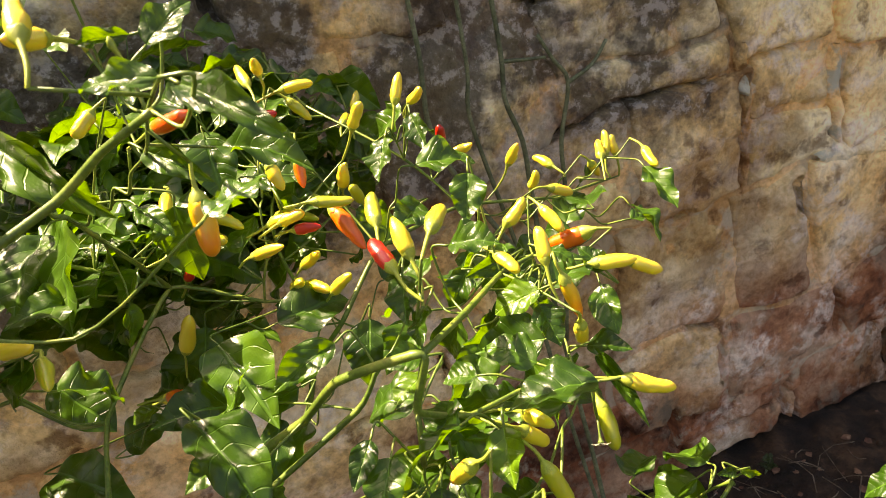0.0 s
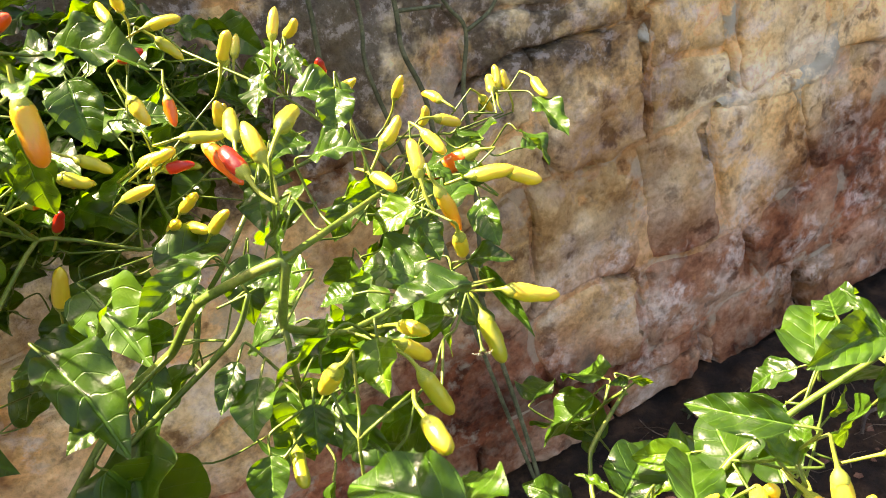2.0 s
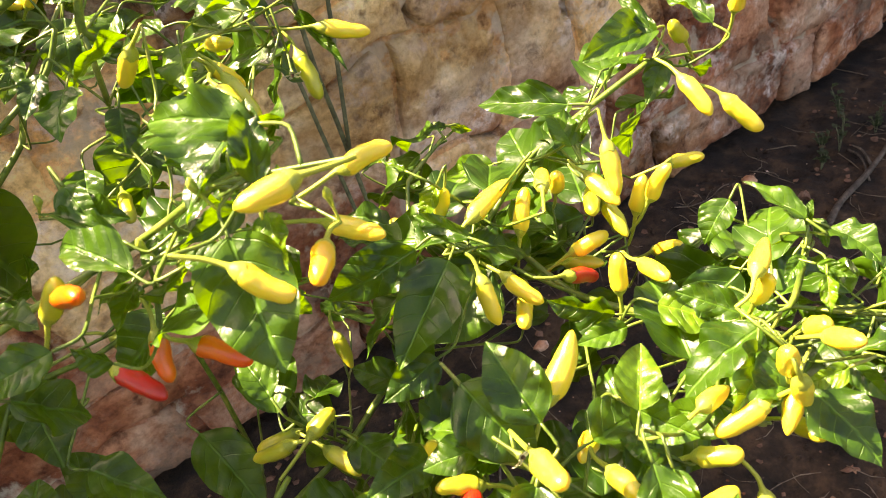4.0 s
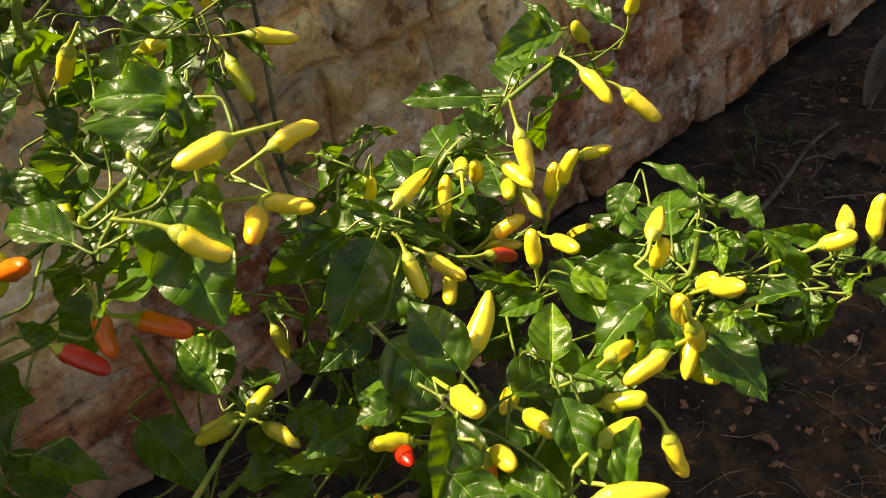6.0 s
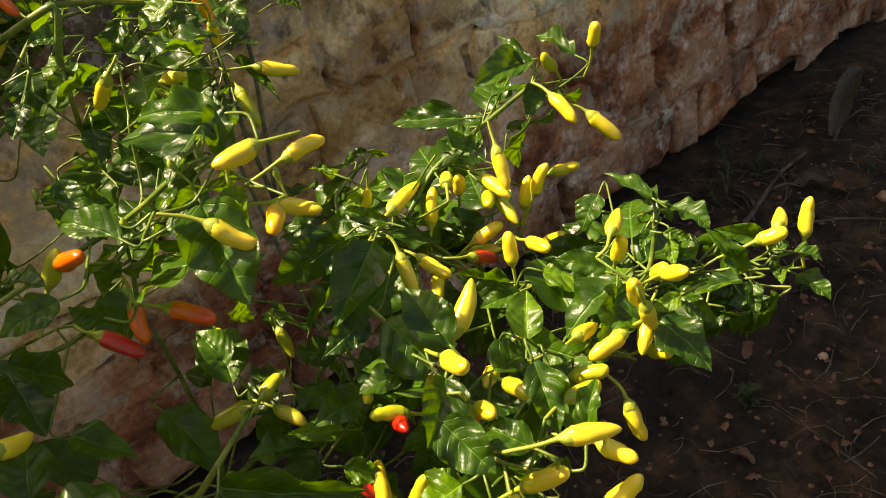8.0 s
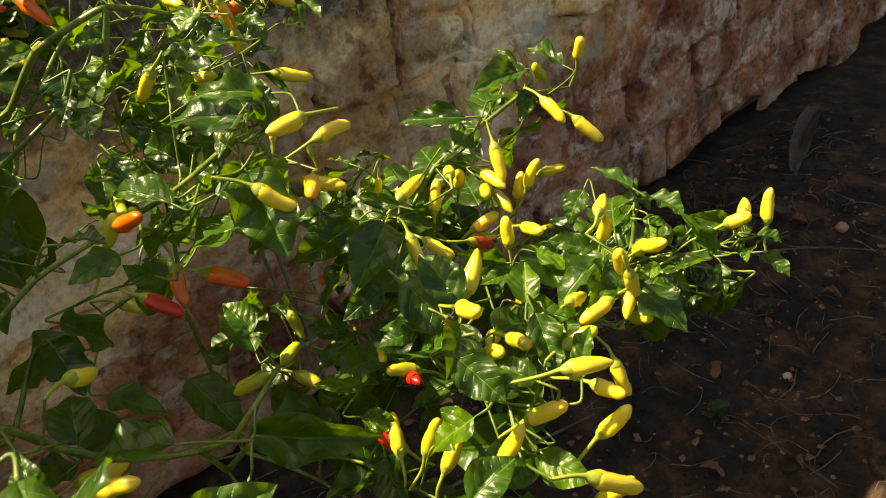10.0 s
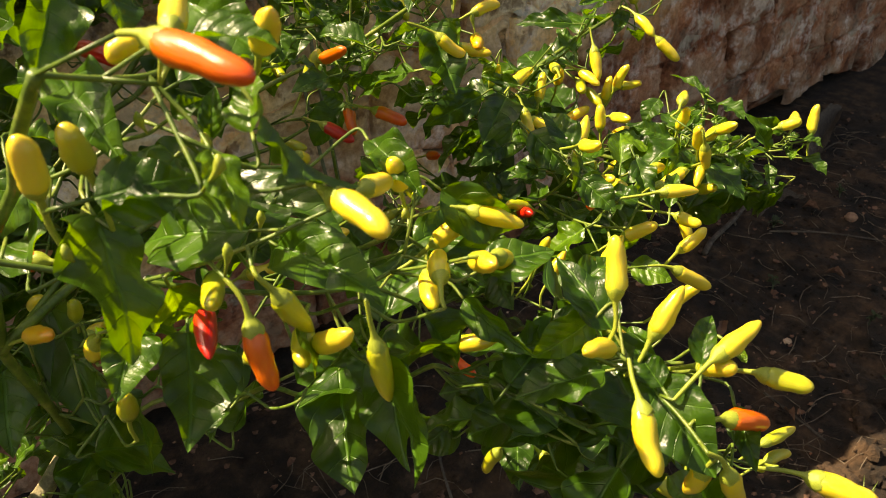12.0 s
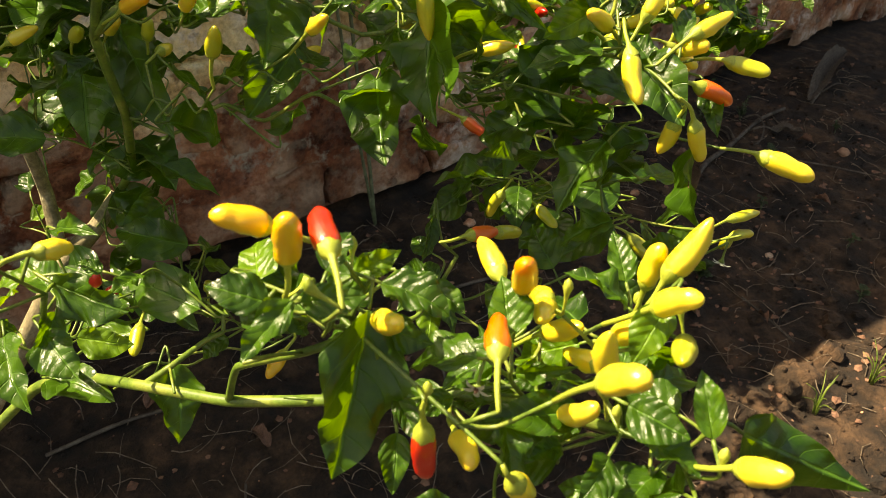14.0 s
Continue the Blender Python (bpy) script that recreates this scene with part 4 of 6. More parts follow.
pod("yellow", (-0.185, -0.694, 1.379), (-0.185, -0.671, 1.391), 0.0049)
pod("yellow", (-0.182, -0.648, 1.369), (-0.197, -0.659, 1.375), 0.0049)
flower((0.018, -0.713, 1.076), (-0.264, -0.493, 0.034))
pod("yellow", (-0.100, -0.446, 1.160), (-0.081, -0.455, 1.166), 0.0047)
pod("yellow", (-0.108, -0.436, 1.157), (-0.089, -0.445, 1.162), 0.0048)
pod("green", (-0.071, -0.456, 1.172), (-0.042, -0.464, 1.166), 0.0050)
pod("yellow", (-0.038, -0.405, 1.155), (-0.035, -0.413, 1.177), 0.0054)
pod("green", (-0.028, -0.414, 1.141), (-0.034, -0.423, 1.160), 0.0048)
pod("yellow", (-0.021, -0.428, 1.210), (-0.011, -0.436, 1.231), 0.0049)
pod("red", (-0.092, -0.450, 1.152), (-0.072, -0.460, 1.152), 0.0047)
pod("yellow", (-0.095, -0.447, 1.209), (-0.091, -0.457, 1.190), 0.0055)
pod("green", (-0.147, -0.410, 1.170), (-0.128, -0.418, 1.154), 0.0054)
pod("orange", (-0.069, -0.412, 1.191), (-0.072, -0.423, 1.172), 0.0048)
pod("green", (-0.161, -0.441, 1.172), (-0.144, -0.451, 1.162), 0.0052)
pod("yellow", (-0.201, -0.416, 1.278), (-0.218, -0.425, 1.267), 0.0055)
pod("red", (-0.185, -0.407, 1.122), (-0.175, -0.417, 1.139), 0.0047)
pod("yellow", (-0.241, -0.424, 1.032), (-0.220, -0.432, 1.029), 0.0053)
leaf((-0.197, -0.645, 1.068), (-0.176, -0.632, 0.983), (0.05, -0.80, 0.60), 0.0320)
leaf_mass((-0.14, -0.21, 1.14), (0.18, 0.09, 0.13), 260)
leaf_mass((-0.24, -0.33, 1.14), (0.10, 0.06, 0.06), 60)
# two leaf masses out of view, added to shade the foliage below them
leaf_mass((-0.40, -0.50, 1.43), (0.07, 0.09, 0.08), 60)
leaf_mass((-0.50, -0.38, 1.30), (0.13, 0.16, 0.16), 130)
grow([(-0.62, -0.30, 0.05), (-0.60, -0.34, 0.5), (-0.50, -0.44, 0.80), (-0.38, -0.55, 0.93), (-0.30, -0.60, 0.99)], 430, [
    ((-0.30, -0.60, 0.99), [(-0.236, -0.612, 1.030), (-0.172, -0.616, 1.090), (-0.138, -0.630, 1.113), (-0.114, -0.660, 1.153), (-0.069, -0.697, 1.176)], 0.0034, 0.0027),
    ((-0.069, -0.697, 1.176), [(-0.030, -0.655, 1.160), (0.021, -0.590, 1.134), (0.055, -0.57, 1.125)], 0.0022, 0.0016),
    ((-0.069, -0.697, 1.176), [(-0.080, -0.694, 1.138), (-0.084, -0.690, 1.095)], 0.0024, 0.0018),
    ((-0.080, -0.694, 1.138), [(-0.047, -0.680, 1.108), (0.0, -0.668, 1.100), (0.035, -0.655, 1.085)], 0.0017, 0.0012),
    ((-0.30, -0.60, 0.99), [(-0.20, -0.53, 0.985), (-0.134, -0.505, 1.020), (-0.114, -0.490, 1.052), (-0.083, -0.490, 1.080), (-0.03, -0.45, 1.11), (0.06, -0.41, 1.10), (0.15, -0.40, 1.07)], 0.0030, 0.0014),
    ((-0.236, -0.612, 1.030), [(-0.105, -0.625, 1.100), (-0.085, -0.625, 1.125)], 0.0022, 0.0016),
    ((-0.30, -0.60, 0.99), [(-0.27, -0.50, 1.08), (-0.20, -0.41, 1.122), (-0.133, -0.433, 1.091), (-0.10, -0.45, 1.09)], 0.0022, 0.0012),
], 0.005, behind=200)

start_plant((-0.70, -0.66, 0.0), "tall chilli bush with glossy leaves and mostly yellow pods")
knot(-0.409, -0.846, 0.902)
knot(-0.408, -0.867, 0.983)
knot(-0.407, -0.861, 0.951)
knot(-0.413, -1.010, 1.120)
knot(-0.402, -1.041, 1.135)
knot(-0.456, -0.759, 0.765)
knot(-0.413, -0.794, 0.810)
knot(-0.468, -0.857, 0.927)
knot(-0.459, -0.744, 0.811)
knot(-0.412, -0.790, 0.811)
knot(-0.402, -0.856, 0.859)
knot(-0.086, -0.890, 1.126)
knot(-0.086, -0.785, 1.068)
knot(-0.111, -0.817, 1.081)
knot(0.119, -0.706, 0.975)
knot(0.092, -0.688, 0.954)
knot(0.012, -0.787, 1.002)
knot(0.198, -0.828, 1.042)
knot(0.154, -0.809, 1.021)
knot(0.083, -0.855, 1.044)
knot(0.177, -1.019, 0.952)
knot(0.124, -0.999, 0.988)
knot(-0.110, -0.773, 0.935)
knot(-0.231, -0.878, 1.001)
knot(-0.189, -0.810, 0.918)
knot(-0.153, -0.827, 0.894)
knot(-0.116, -0.842, 0.904)
knot(-0.177, -0.980, 0.997)
leaf((-0.048, -0.735, 1.088), (-0.083, -0.743, 1.081), (-0.250, 0.274, 0.929), 0.0130)
leaf((0.202, -0.830, 1.060), (0.149, -0.826, 1.060), (-0.026, -0.369, 0.929), 0.0122)
leaf((0.197, -0.839, 1.060), (0.198, -0.804, 1.078), (-0.422, -0.404, 0.812), 0.0048)
leaf((0.223, -0.859, 1.063), (0.221, -0.821, 1.072), (-0.013, -0.229, 0.973), 0.0073)
leaf((0.197, -0.844, 1.047), (0.172, -0.854, 1.031), (-0.248, -0.563, 0.789), 0.0082)
leaf((0.121, -0.844, 1.052), (0.095, -0.794, 1.046), (-0.668, -0.258, 0.698), 0.0112)
leaf((0.119, -0.847, 1.027), (0.124, -0.821, 1.042), (-0.285, -0.430, 0.857), 0.0082)
leaf((0.131, -0.840, 1.020), (0.147, -0.833, 1.034), (-0.632, -0.028, 0.775), 0.0078)
leaf((0.199, -0.803, 0.976), (0.218, -0.798, 0.987), (0.195, -0.976, 0.099), 0.0078)
leaf((0.102, -0.788, 0.998), (0.078, -0.762, 0.988), (-0.570, -0.206, 0.795), 0.0098)
leaf((0.040, -0.822, 1.031), (0.029, -0.819, 1.011), (-0.791, -0.457, 0.407), 0.0059)
leaf((0.027, -0.814, 1.044), (0.018, -0.796, 1.047), (-0.095, -0.210, 0.973), 0.0033)
leaf((0.122, -0.704, 0.985), (0.107, -0.702, 0.988), (0.025, -0.654, 0.756), 0.0038)
leaf((0.127, -0.701, 0.981), (0.141, -0.707, 0.973), (-0.318, -0.925, 0.206), 0.0036)
leaf((0.012, -0.834, 1.009), (-0.038, -0.808, 0.986), (-0.560, -0.729, 0.395), 0.0154)
leaf((0.016, -0.862, 1.014), (-0.039, -0.891, 0.996), (-0.004, -0.531, 0.848), 0.0171)
leaf((0.042, -0.840, 0.996), (0.073, -0.853, 0.975), (0.421, -0.377, 0.825), 0.0140)
leaf((0.030, -0.862, 1.021), (0.019, -0.826, 1.024), (-0.697, -0.278, 0.661), 0.0059)
leaf((-0.089, -0.890, 1.108), (-0.097, -0.927, 1.067), (-0.183, -0.704, 0.686), 0.0182)
leaf((-0.072, -0.889, 1.110), (-0.077, -0.909, 1.095), (-0.393, -0.483, 0.783), 0.0078)
leaf((-0.074, -0.900, 1.129), (-0.062, -0.882, 1.153), (-0.191, -0.744, 0.640), 0.0073)
leaf((-0.064, -0.891, 1.147), (-0.093, -0.854, 1.147), (-0.459, -0.376, 0.805), 0.0112)
leaf((-0.070, -0.860, 1.130), (-0.098, -0.877, 1.117), (-0.412, -0.030, 0.911), 0.0125)
leaf((-0.125, -0.857, 1.095), (-0.143, -0.820, 1.098), (-0.011, -0.094, 0.996), 0.0097)
leaf((-0.135, -0.799, 1.099), (-0.112, -0.815, 1.093), (-0.132, -0.546, 0.827), 0.0088)
leaf((-0.107, -0.879, 1.099), (-0.086, -0.884, 1.098), (-0.048, -0.416, 0.908), 0.0066)
leaf((-0.123, -0.820, 1.064), (-0.141, -0.834, 1.055), (-0.172, -0.380, 0.909), 0.0085)
leaf((-0.148, -0.854, 1.056), (-0.160, -0.843, 1.066), (-0.590, -0.801, 0.099), 0.0068)
leaf((-0.092, -0.828, 0.964), (-0.094, -0.798, 0.979), (-0.092, -0.446, 0.890), 0.0107)
leaf((-0.189, -0.794, 0.957), (-0.163, -0.823, 0.936), (0.339, -0.330, 0.881), 0.0154)
leaf((-0.049, -0.920, 0.962), (-0.089, -0.926, 0.972), (0.272, -0.582, 0.766), 0.0115)
leaf((-0.072, -0.929, 0.959), (-0.099, -0.918, 0.971), (-0.086, -0.856, 0.511), 0.0063)
leaf((-0.026, -0.969, 0.993), (-0.047, -0.924, 0.985), (0.096, 0.211, 0.973), 0.0174)
leaf((-0.045, -1.004, 1.026), (-0.074, -1.021, 1.014), (0.003, -0.580, 0.815), 0.0121)
leaf((-0.019, -0.975, 1.013), (-0.016, -0.939, 1.032), (-0.390, -0.392, 0.833), 0.0132)
leaf((0.081, -0.915, 0.964), (0.054, -0.891, 0.978), (-0.659, -0.751, 0.028), 0.0117)
leaf((0.081, -0.924, 0.961), (0.054, -0.913, 0.959), (-0.282, -0.608, 0.742), 0.0074)
leaf((0.029, -0.983, 0.987), (0.050, -0.964, 1.000), (-0.239, -0.358, 0.903), 0.0108)
leaf((0.032, -0.974, 0.980), (0.043, -1.005, 0.976), (-0.711, -0.334, 0.618), 0.0110)
leaf((-0.001, -1.019, 1.014), (-0.014, -1.045, 0.989), (-0.275, -0.573, 0.772), 0.0098)
leaf((0.009, -1.020, 1.002), (-0.001, -1.046, 0.975), (-0.495, -0.529, 0.689), 0.0074)
leaf((-0.011, -1.060, 0.992), (0.016, -1.045, 1.005), (-0.416, -0.098, 0.904), 0.0060)
leaf((0.036, -0.995, 0.959), (0.021, -0.978, 0.968), (-0.172, -0.568, 0.805), 0.0084)
leaf((0.098, -0.930, 0.970), (0.118, -0.955, 0.957), (0.060, -0.415, 0.908), 0.0122)
leaf((0.118, -0.967, 0.974), (0.102, -0.939, 0.982), (-0.458, -0.485, 0.745), 0.0086)
leaf((0.127, -0.966, 0.979), (0.131, -0.980, 0.976), (-0.337, -0.257, 0.906), 0.0054)
leaf((0.113, -0.983, 0.979), (0.069, -0.975, 0.956), (-0.472, 0.027, 0.881), 0.0162)
leaf((0.101, -0.990, 0.983), (0.066, -1.004, 0.969), (0.063, -0.794, 0.605), 0.0140)
leaf((0.096, -1.011, 0.972), (0.073, -0.997, 0.973), (-0.176, -0.324, 0.930), 0.0079)
leaf((0.176, -0.961, 0.998), (0.171, -0.925, 1.008), (-0.249, -0.310, 0.918), 0.0071)
leaf((0.180, -0.960, 0.991), (0.192, -0.953, 0.998), (-0.438, -0.177, 0.882), 0.0027)
leaf((0.193, -0.954, 0.985), (0.188, -0.968, 0.975), (-0.153, -0.533, 0.832), 0.0048)
leaf((0.192, -0.965, 0.985), (0.193, -0.994, 0.977), (0.019, -0.285, 0.958), 0.0097)
leaf((0.173, -0.964, 0.976), (0.154, -0.967, 0.969), (-0.285, -0.221, 0.933), 0.0045)
leaf((0.171, -0.973, 0.977), (0.177, -0.992, 0.975), (-0.585, -0.250, 0.771), 0.0041)
leaf((0.167, -0.982, 0.977), (0.153, -0.995, 0.967), (-0.346, -0.305, 0.887), 0.0046)
leaf((0.183, -1.028, 0.961), (0.170, -1.006, 0.994), (-0.406, -0.824, 0.395), 0.0078)
leaf((0.215, -1.023, 0.966), (0.192, -0.998, 0.978), (-0.425, -0.689, 0.587), 0.0073)
leaf((0.172, -1.033, 0.965), (0.146, -1.009, 0.952), (-0.045, 0.419, 0.907), 0.0132)
leaf((0.210, -1.018, 0.933), (0.190, -1.034, 0.918), (-0.312, -0.426, 0.849), 0.0065)
leaf((0.207, -1.032, 0.959), (0.199, -1.043, 0.950), (-0.631, -0.177, 0.755), 0.0032)
leaf((0.211, -1.046, 0.962), (0.190, -1.049, 0.957), (-0.292, 0.754, 0.588), 0.0055)
leaf((0.213, -1.043, 0.966), (0.223, -1.058, 0.959), (0.176, -0.308, 0.935), 0.0068)
leaf((0.212, -1.047, 0.950), (0.212, -1.071, 0.940), (-0.087, -0.372, 0.924), 0.0077)
leaf((0.209, -1.033, 0.963), (0.224, -1.034, 0.964), (-0.076, -0.088, 0.993), 0.0048)
leaf((0.103, -1.018, 0.970), (0.100, -1.058, 0.953), (-0.116, -0.383, 0.916), 0.0154)
leaf((0.106, -1.032, 0.994), (0.090, -1.023, 0.988), (-0.533, -0.507, 0.677), 0.0051)
leaf((0.124, -1.021, 0.977), (0.123, -1.045, 0.968), (-0.637, -0.253, 0.728), 0.0065)
leaf((-0.391, -1.073, 1.148), (-0.404, -1.118, 1.115), (0.398, -0.615, 0.681), 0.0225)
leaf((-0.383, -1.045, 1.078), (-0.404, -1.067, 1.062), (-0.409, -0.255, 0.876), 0.0120)
leaf((-0.363, -1.048, 1.065), (-0.388, -1.087, 1.036), (-0.347, -0.403, 0.847), 0.0180)
leaf((-0.351, -1.038, 1.001), (-0.366, -1.044, 0.993), (-0.494, 0.054, 0.868), 0.0061)
leaf((-0.389, -0.938, 0.986), (-0.389, -1.002, 0.951), (0.071, -0.479, 0.875), 0.0156)
leaf((-0.425, -0.852, 0.957), (-0.443, -0.896, 0.921), (-0.151, -0.597, 0.788), 0.0192)
leaf((-0.419, -0.868, 0.972), (-0.441, -0.873, 0.963), (-0.281, -0.449, 0.849), 0.0085)
leaf((-0.398, -1.111, 1.173), (-0.366, -1.115, 1.170), (-0.034, -0.774, 0.633), 0.0114)
leaf((-0.362, -1.120, 1.180), (-0.368, -1.145, 1.164), (-0.372, -0.445, 0.815), 0.0077)
leaf((-0.342, -1.117, 1.186), (-0.326, -1.147, 1.164), (-0.740, -0.608, 0.287), 0.0105)
leaf((-0.282, -1.033, 0.983), (-0.314, -1.089, 0.952), (-0.667, -0.034, 0.745), 0.0224)
leaf((-0.263, -1.071, 1.032), (-0.303, -1.127, 0.995), (-0.728, 0.065, 0.683), 0.0222)
leaf((-0.163, -1.032, 0.863), (-0.209, -1.004, 0.857), (-0.005, 0.226, 0.974), 0.0193)
leaf((-0.150, -1.032, 0.919), (-0.190, -1.068, 0.888), (-0.212, -0.487, 0.847), 0.0148)
leaf((-0.151, -1.047, 0.858), (-0.180, -1.078, 0.838), (-0.393, -0.188, 0.900), 0.0137)
leaf((-0.131, -1.077, 0.841), (-0.160, -1.105, 0.823), (-0.335, -0.249, 0.909), 0.0155)
leaf((-0.256, -1.115, 1.065), (-0.245, -1.153, 1.046), (-0.391, -0.511, 0.765), 0.0081)
leaf((-0.222, -1.174, 1.038), (-0.257, -1.151, 1.027), (-0.227, 0.094, 0.969), 0.0145)
leaf((-0.213, -1.158, 1.054), (-0.240, -1.145, 1.039), (-0.584, -0.412, 0.699), 0.0101)
leaf((-0.209, -1.166, 1.050), (-0.203, -1.124, 1.069), (-0.206, -0.370, 0.906), 0.0123)
leaf((-0.210, -1.187, 1.035), (-0.218, -1.233, 1.014), (-0.594, -0.250, 0.765), 0.0162)
leaf((-0.212, -1.198, 1.038), (-0.208, -1.179, 1.046), (-0.520, -0.238, 0.820), 0.0072)
leaf((-0.194, -1.205, 1.045), (-0.174, -1.195, 1.056), (-0.438, -0.105, 0.893), 0.0061)
leaf((-0.164, -1.204, 1.035), (-0.164, -1.211, 1.032), (-0.202, -0.370, 0.907), 0.0028)
leaf((-0.177, -1.216, 1.016), (-0.191, -1.239, 1.000), (-0.464, -0.303, 0.833), 0.0070)
leaf((-0.191, -1.227, 0.992), (-0.219, -1.261, 0.960), (-0.788, 0.615, 0.029), 0.0189)
dry_leaf((-0.199, -1.232, 0.983), (-0.209, -1.242, 0.970), (-0.465, -0.465, 0.753), 0.0034)
leaf((-0.134, -1.166, 0.918), (-0.181, -1.151, 0.918), (-0.050, -0.153, 0.987), 0.0121)
leaf((-0.264, -1.061, 1.131), (-0.265, -1.101, 1.117), (-0.338, -0.309, 0.889), 0.0085)
leaf((-0.254, -1.125, 1.085), (-0.220, -1.138, 1.086), (-0.136, -0.243, 0.961), 0.0124)
leaf((-0.256, -1.103, 1.077), (-0.248, -1.123, 1.072), (0.088, -0.190, 0.978), 0.0078)
leaf((-0.396, -0.845, 0.845), (-0.430, -0.871, 0.821), (-0.404, -0.287, 0.869), 0.0170)
leaf((-0.391, -0.882, 0.882), (-0.359, -0.915, 0.857), (0.381, -0.291, 0.877), 0.0184)
leaf((-0.393, -0.836, 0.883), (-0.381, -0.891, 0.873), (0.053, -0.161, 0.986), 0.0199)
leaf((-0.445, -0.909, 0.798), (-0.420, -0.986, 0.794), (-0.039, -0.067, 0.997), 0.0182)
leaf((-0.506, -1.015, 0.856), (-0.478, -1.034, 0.849), (-0.378, -0.743, 0.552), 0.0104)
leaf((-0.382, -0.817, 0.976), (-0.391, -0.927, 0.927), (-0.538, -0.313, 0.783), 0.0198)
leaf((-0.320, -0.990, 0.998), (-0.358, -0.988, 0.958), (-0.646, -0.467, 0.604), 0.0173)
leaf((-0.355, -1.107, 1.211), (-0.337, -1.130, 1.208), (-0.095, -0.211, 0.973), 0.0103)
leaf((-0.347, -1.120, 1.181), (-0.335, -1.106, 1.193), (-0.686, -0.008, 0.728), 0.0078)
leaf((-0.262, -0.989, 1.059), (-0.257, -0.971, 1.075), (0.015, -0.647, 0.762), 0.0072)
leaf((-0.191, -0.927, 0.999), (-0.232, -0.893, 0.988), (-0.046, 0.270, 0.962), 0.0189)
leaf((-0.326, -1.023, 1.109), (-0.298, -1.086, 1.106), (-0.225, -0.139, 0.964), 0.0175)
leaf((-0.143, -0.755, 1.364), (-0.169, -0.736, 1.362), (-0.404, -0.505, 0.763), 0.0064)
leaf((-0.187, -0.756, 0.884), (-0.211, -0.710, 0.905), (-0.172, -0.475, 0.863), 0.0156)
leaf((-0.199, -0.744, 0.978), (-0.200, -0.783, 0.957), (0.269, -0.467, 0.842), 0.0158)
leaf((-0.082, -0.881, 0.917), (-0.113, -0.868, 0.924), (0.196, -0.085, 0.977), 0.0120)
leaf((-0.062, -1.019, 1.020), (-0.058, -1.048, 1.003), (-0.459, -0.504, 0.732), 0.0119)
leaf((-0.036, -1.050, 1.003), (-0.043, -1.025, 1.005), (-0.397, -0.185, 0.899), 0.0091)
leaf((-0.039, -0.955, 0.996), (-0.063, -0.945, 0.992), (-0.285, -0.319, 0.904), 0.0092)
leaf((-0.082, -0.936, 0.942), (-0.066, -0.954, 0.933), (-0.175, -0.590, 0.788), 0.0079)
leaf((-0.382, -1.124, 1.173), (-0.398, -1.112, 1.168), (-0.230, 0.122, 0.966), 0.0069)
leaf((-0.242, -1.085, 1.106), (-0.209, -1.106, 1.081), (0.143, -0.642, 0.753), 0.0132)
leaf((-0.338, -1.101, 1.092), (-0.344, -1.128, 1.078), (0.271, -0.472, 0.839), 0.0077)
leaf((-0.120, -0.830, 1.093), (-0.144, -0.794, 1.103), (-0.109, -0.348, 0.931), 0.0055)
leaf((-0.071, -0.852, 1.094), (-0.100, -0.849, 1.089), (-0.157, -0.879, 0.450), 0.0072)
leaf((-0.118, -0.831, 1.076), (-0.094, -0.827, 1.078), (-0.070, -0.031, 0.997), 0.0083)
leaf((-0.164, -0.864, 1.083), (-0.194, -0.862, 1.079), (-0.143, -0.666, 0.732), 0.0096)
leaf((-0.219, -0.769, 1.049), (-0.225, -0.794, 1.032), (-0.008, -0.561, 0.828), 0.0076)
leaf((-0.183, -0.828, 1.087), (-0.165, -0.849, 1.085), (0.281, 0.154, 0.947), 0.0083)
leaf((-0.122, -0.833, 1.078), (-0.144, -0.823, 1.061), (-0.472, 0.335, 0.815), 0.0103)
leaf((-0.309, -1.107, 1.061), (-0.324, -1.160, 1.026), (0.167, -0.581, 0.796), 0.0165)
leaf((-0.399, -0.836, 0.870), (-0.388, -0.894, 0.863), (0.228, -0.070, 0.971), 0.0186)
leaf((-0.423, -0.860, 0.838), (-0.395, -0.877, 0.819), (0.275, -0.474, 0.837), 0.0132)
leaf((-0.325, -1.076, 1.107), (-0.307, -1.125, 1.097), (-0.480, -0.340, 0.809), 0.0143)
leaf((-0.129, -0.795, 1.111), (-0.125, -0.815, 1.092), (-0.147, -0.710, 0.689), 0.0080)
leaf((-0.182, -0.753, 0.971), (-0.236, -0.700, 0.937), (-0.482, 0.086, 0.872), 0.0199)
leaf((-0.132, -0.779, 0.923), (-0.123, -0.830, 0.889), (0.121, -0.532, 0.838), 0.0164)
leaf((-0.142, -0.897, 0.949), (-0.082, -0.955, 0.937), (-0.523, -0.660, 0.540), 0.0165)
leaf((-0.093, -1.048, 0.957), (-0.060, -1.052, 0.966), (-0.274, -0.463, 0.843), 0.0120)
leaf((-0.078, -0.947, 0.911), (-0.088, -0.978, 0.895), (-0.721, -0.114, 0.683), 0.0127)
leaf((-0.047, -1.058, 0.960), (-0.039, -1.087, 0.955), (-0.542, -0.280, 0.792), 0.0104)
leaf((-0.072, -0.889, 0.967), (-0.065, -0.928, 0.963), (-0.113, -0.139, 0.984), 0.0114)
leaf((-0.034, -0.941, 1.022), (-0.025, -0.976, 0.993), (-0.342, -0.652, 0.677), 0.0159)
leaf((-0.080, -0.933, 0.888), (-0.117, -0.924, 0.885), (-0.082, -0.080, 0.993), 0.0134)
leaf((-0.018, -0.891, 0.987), (-0.053, -0.889, 0.979), (-0.194, -0.704, 0.683), 0.0108)
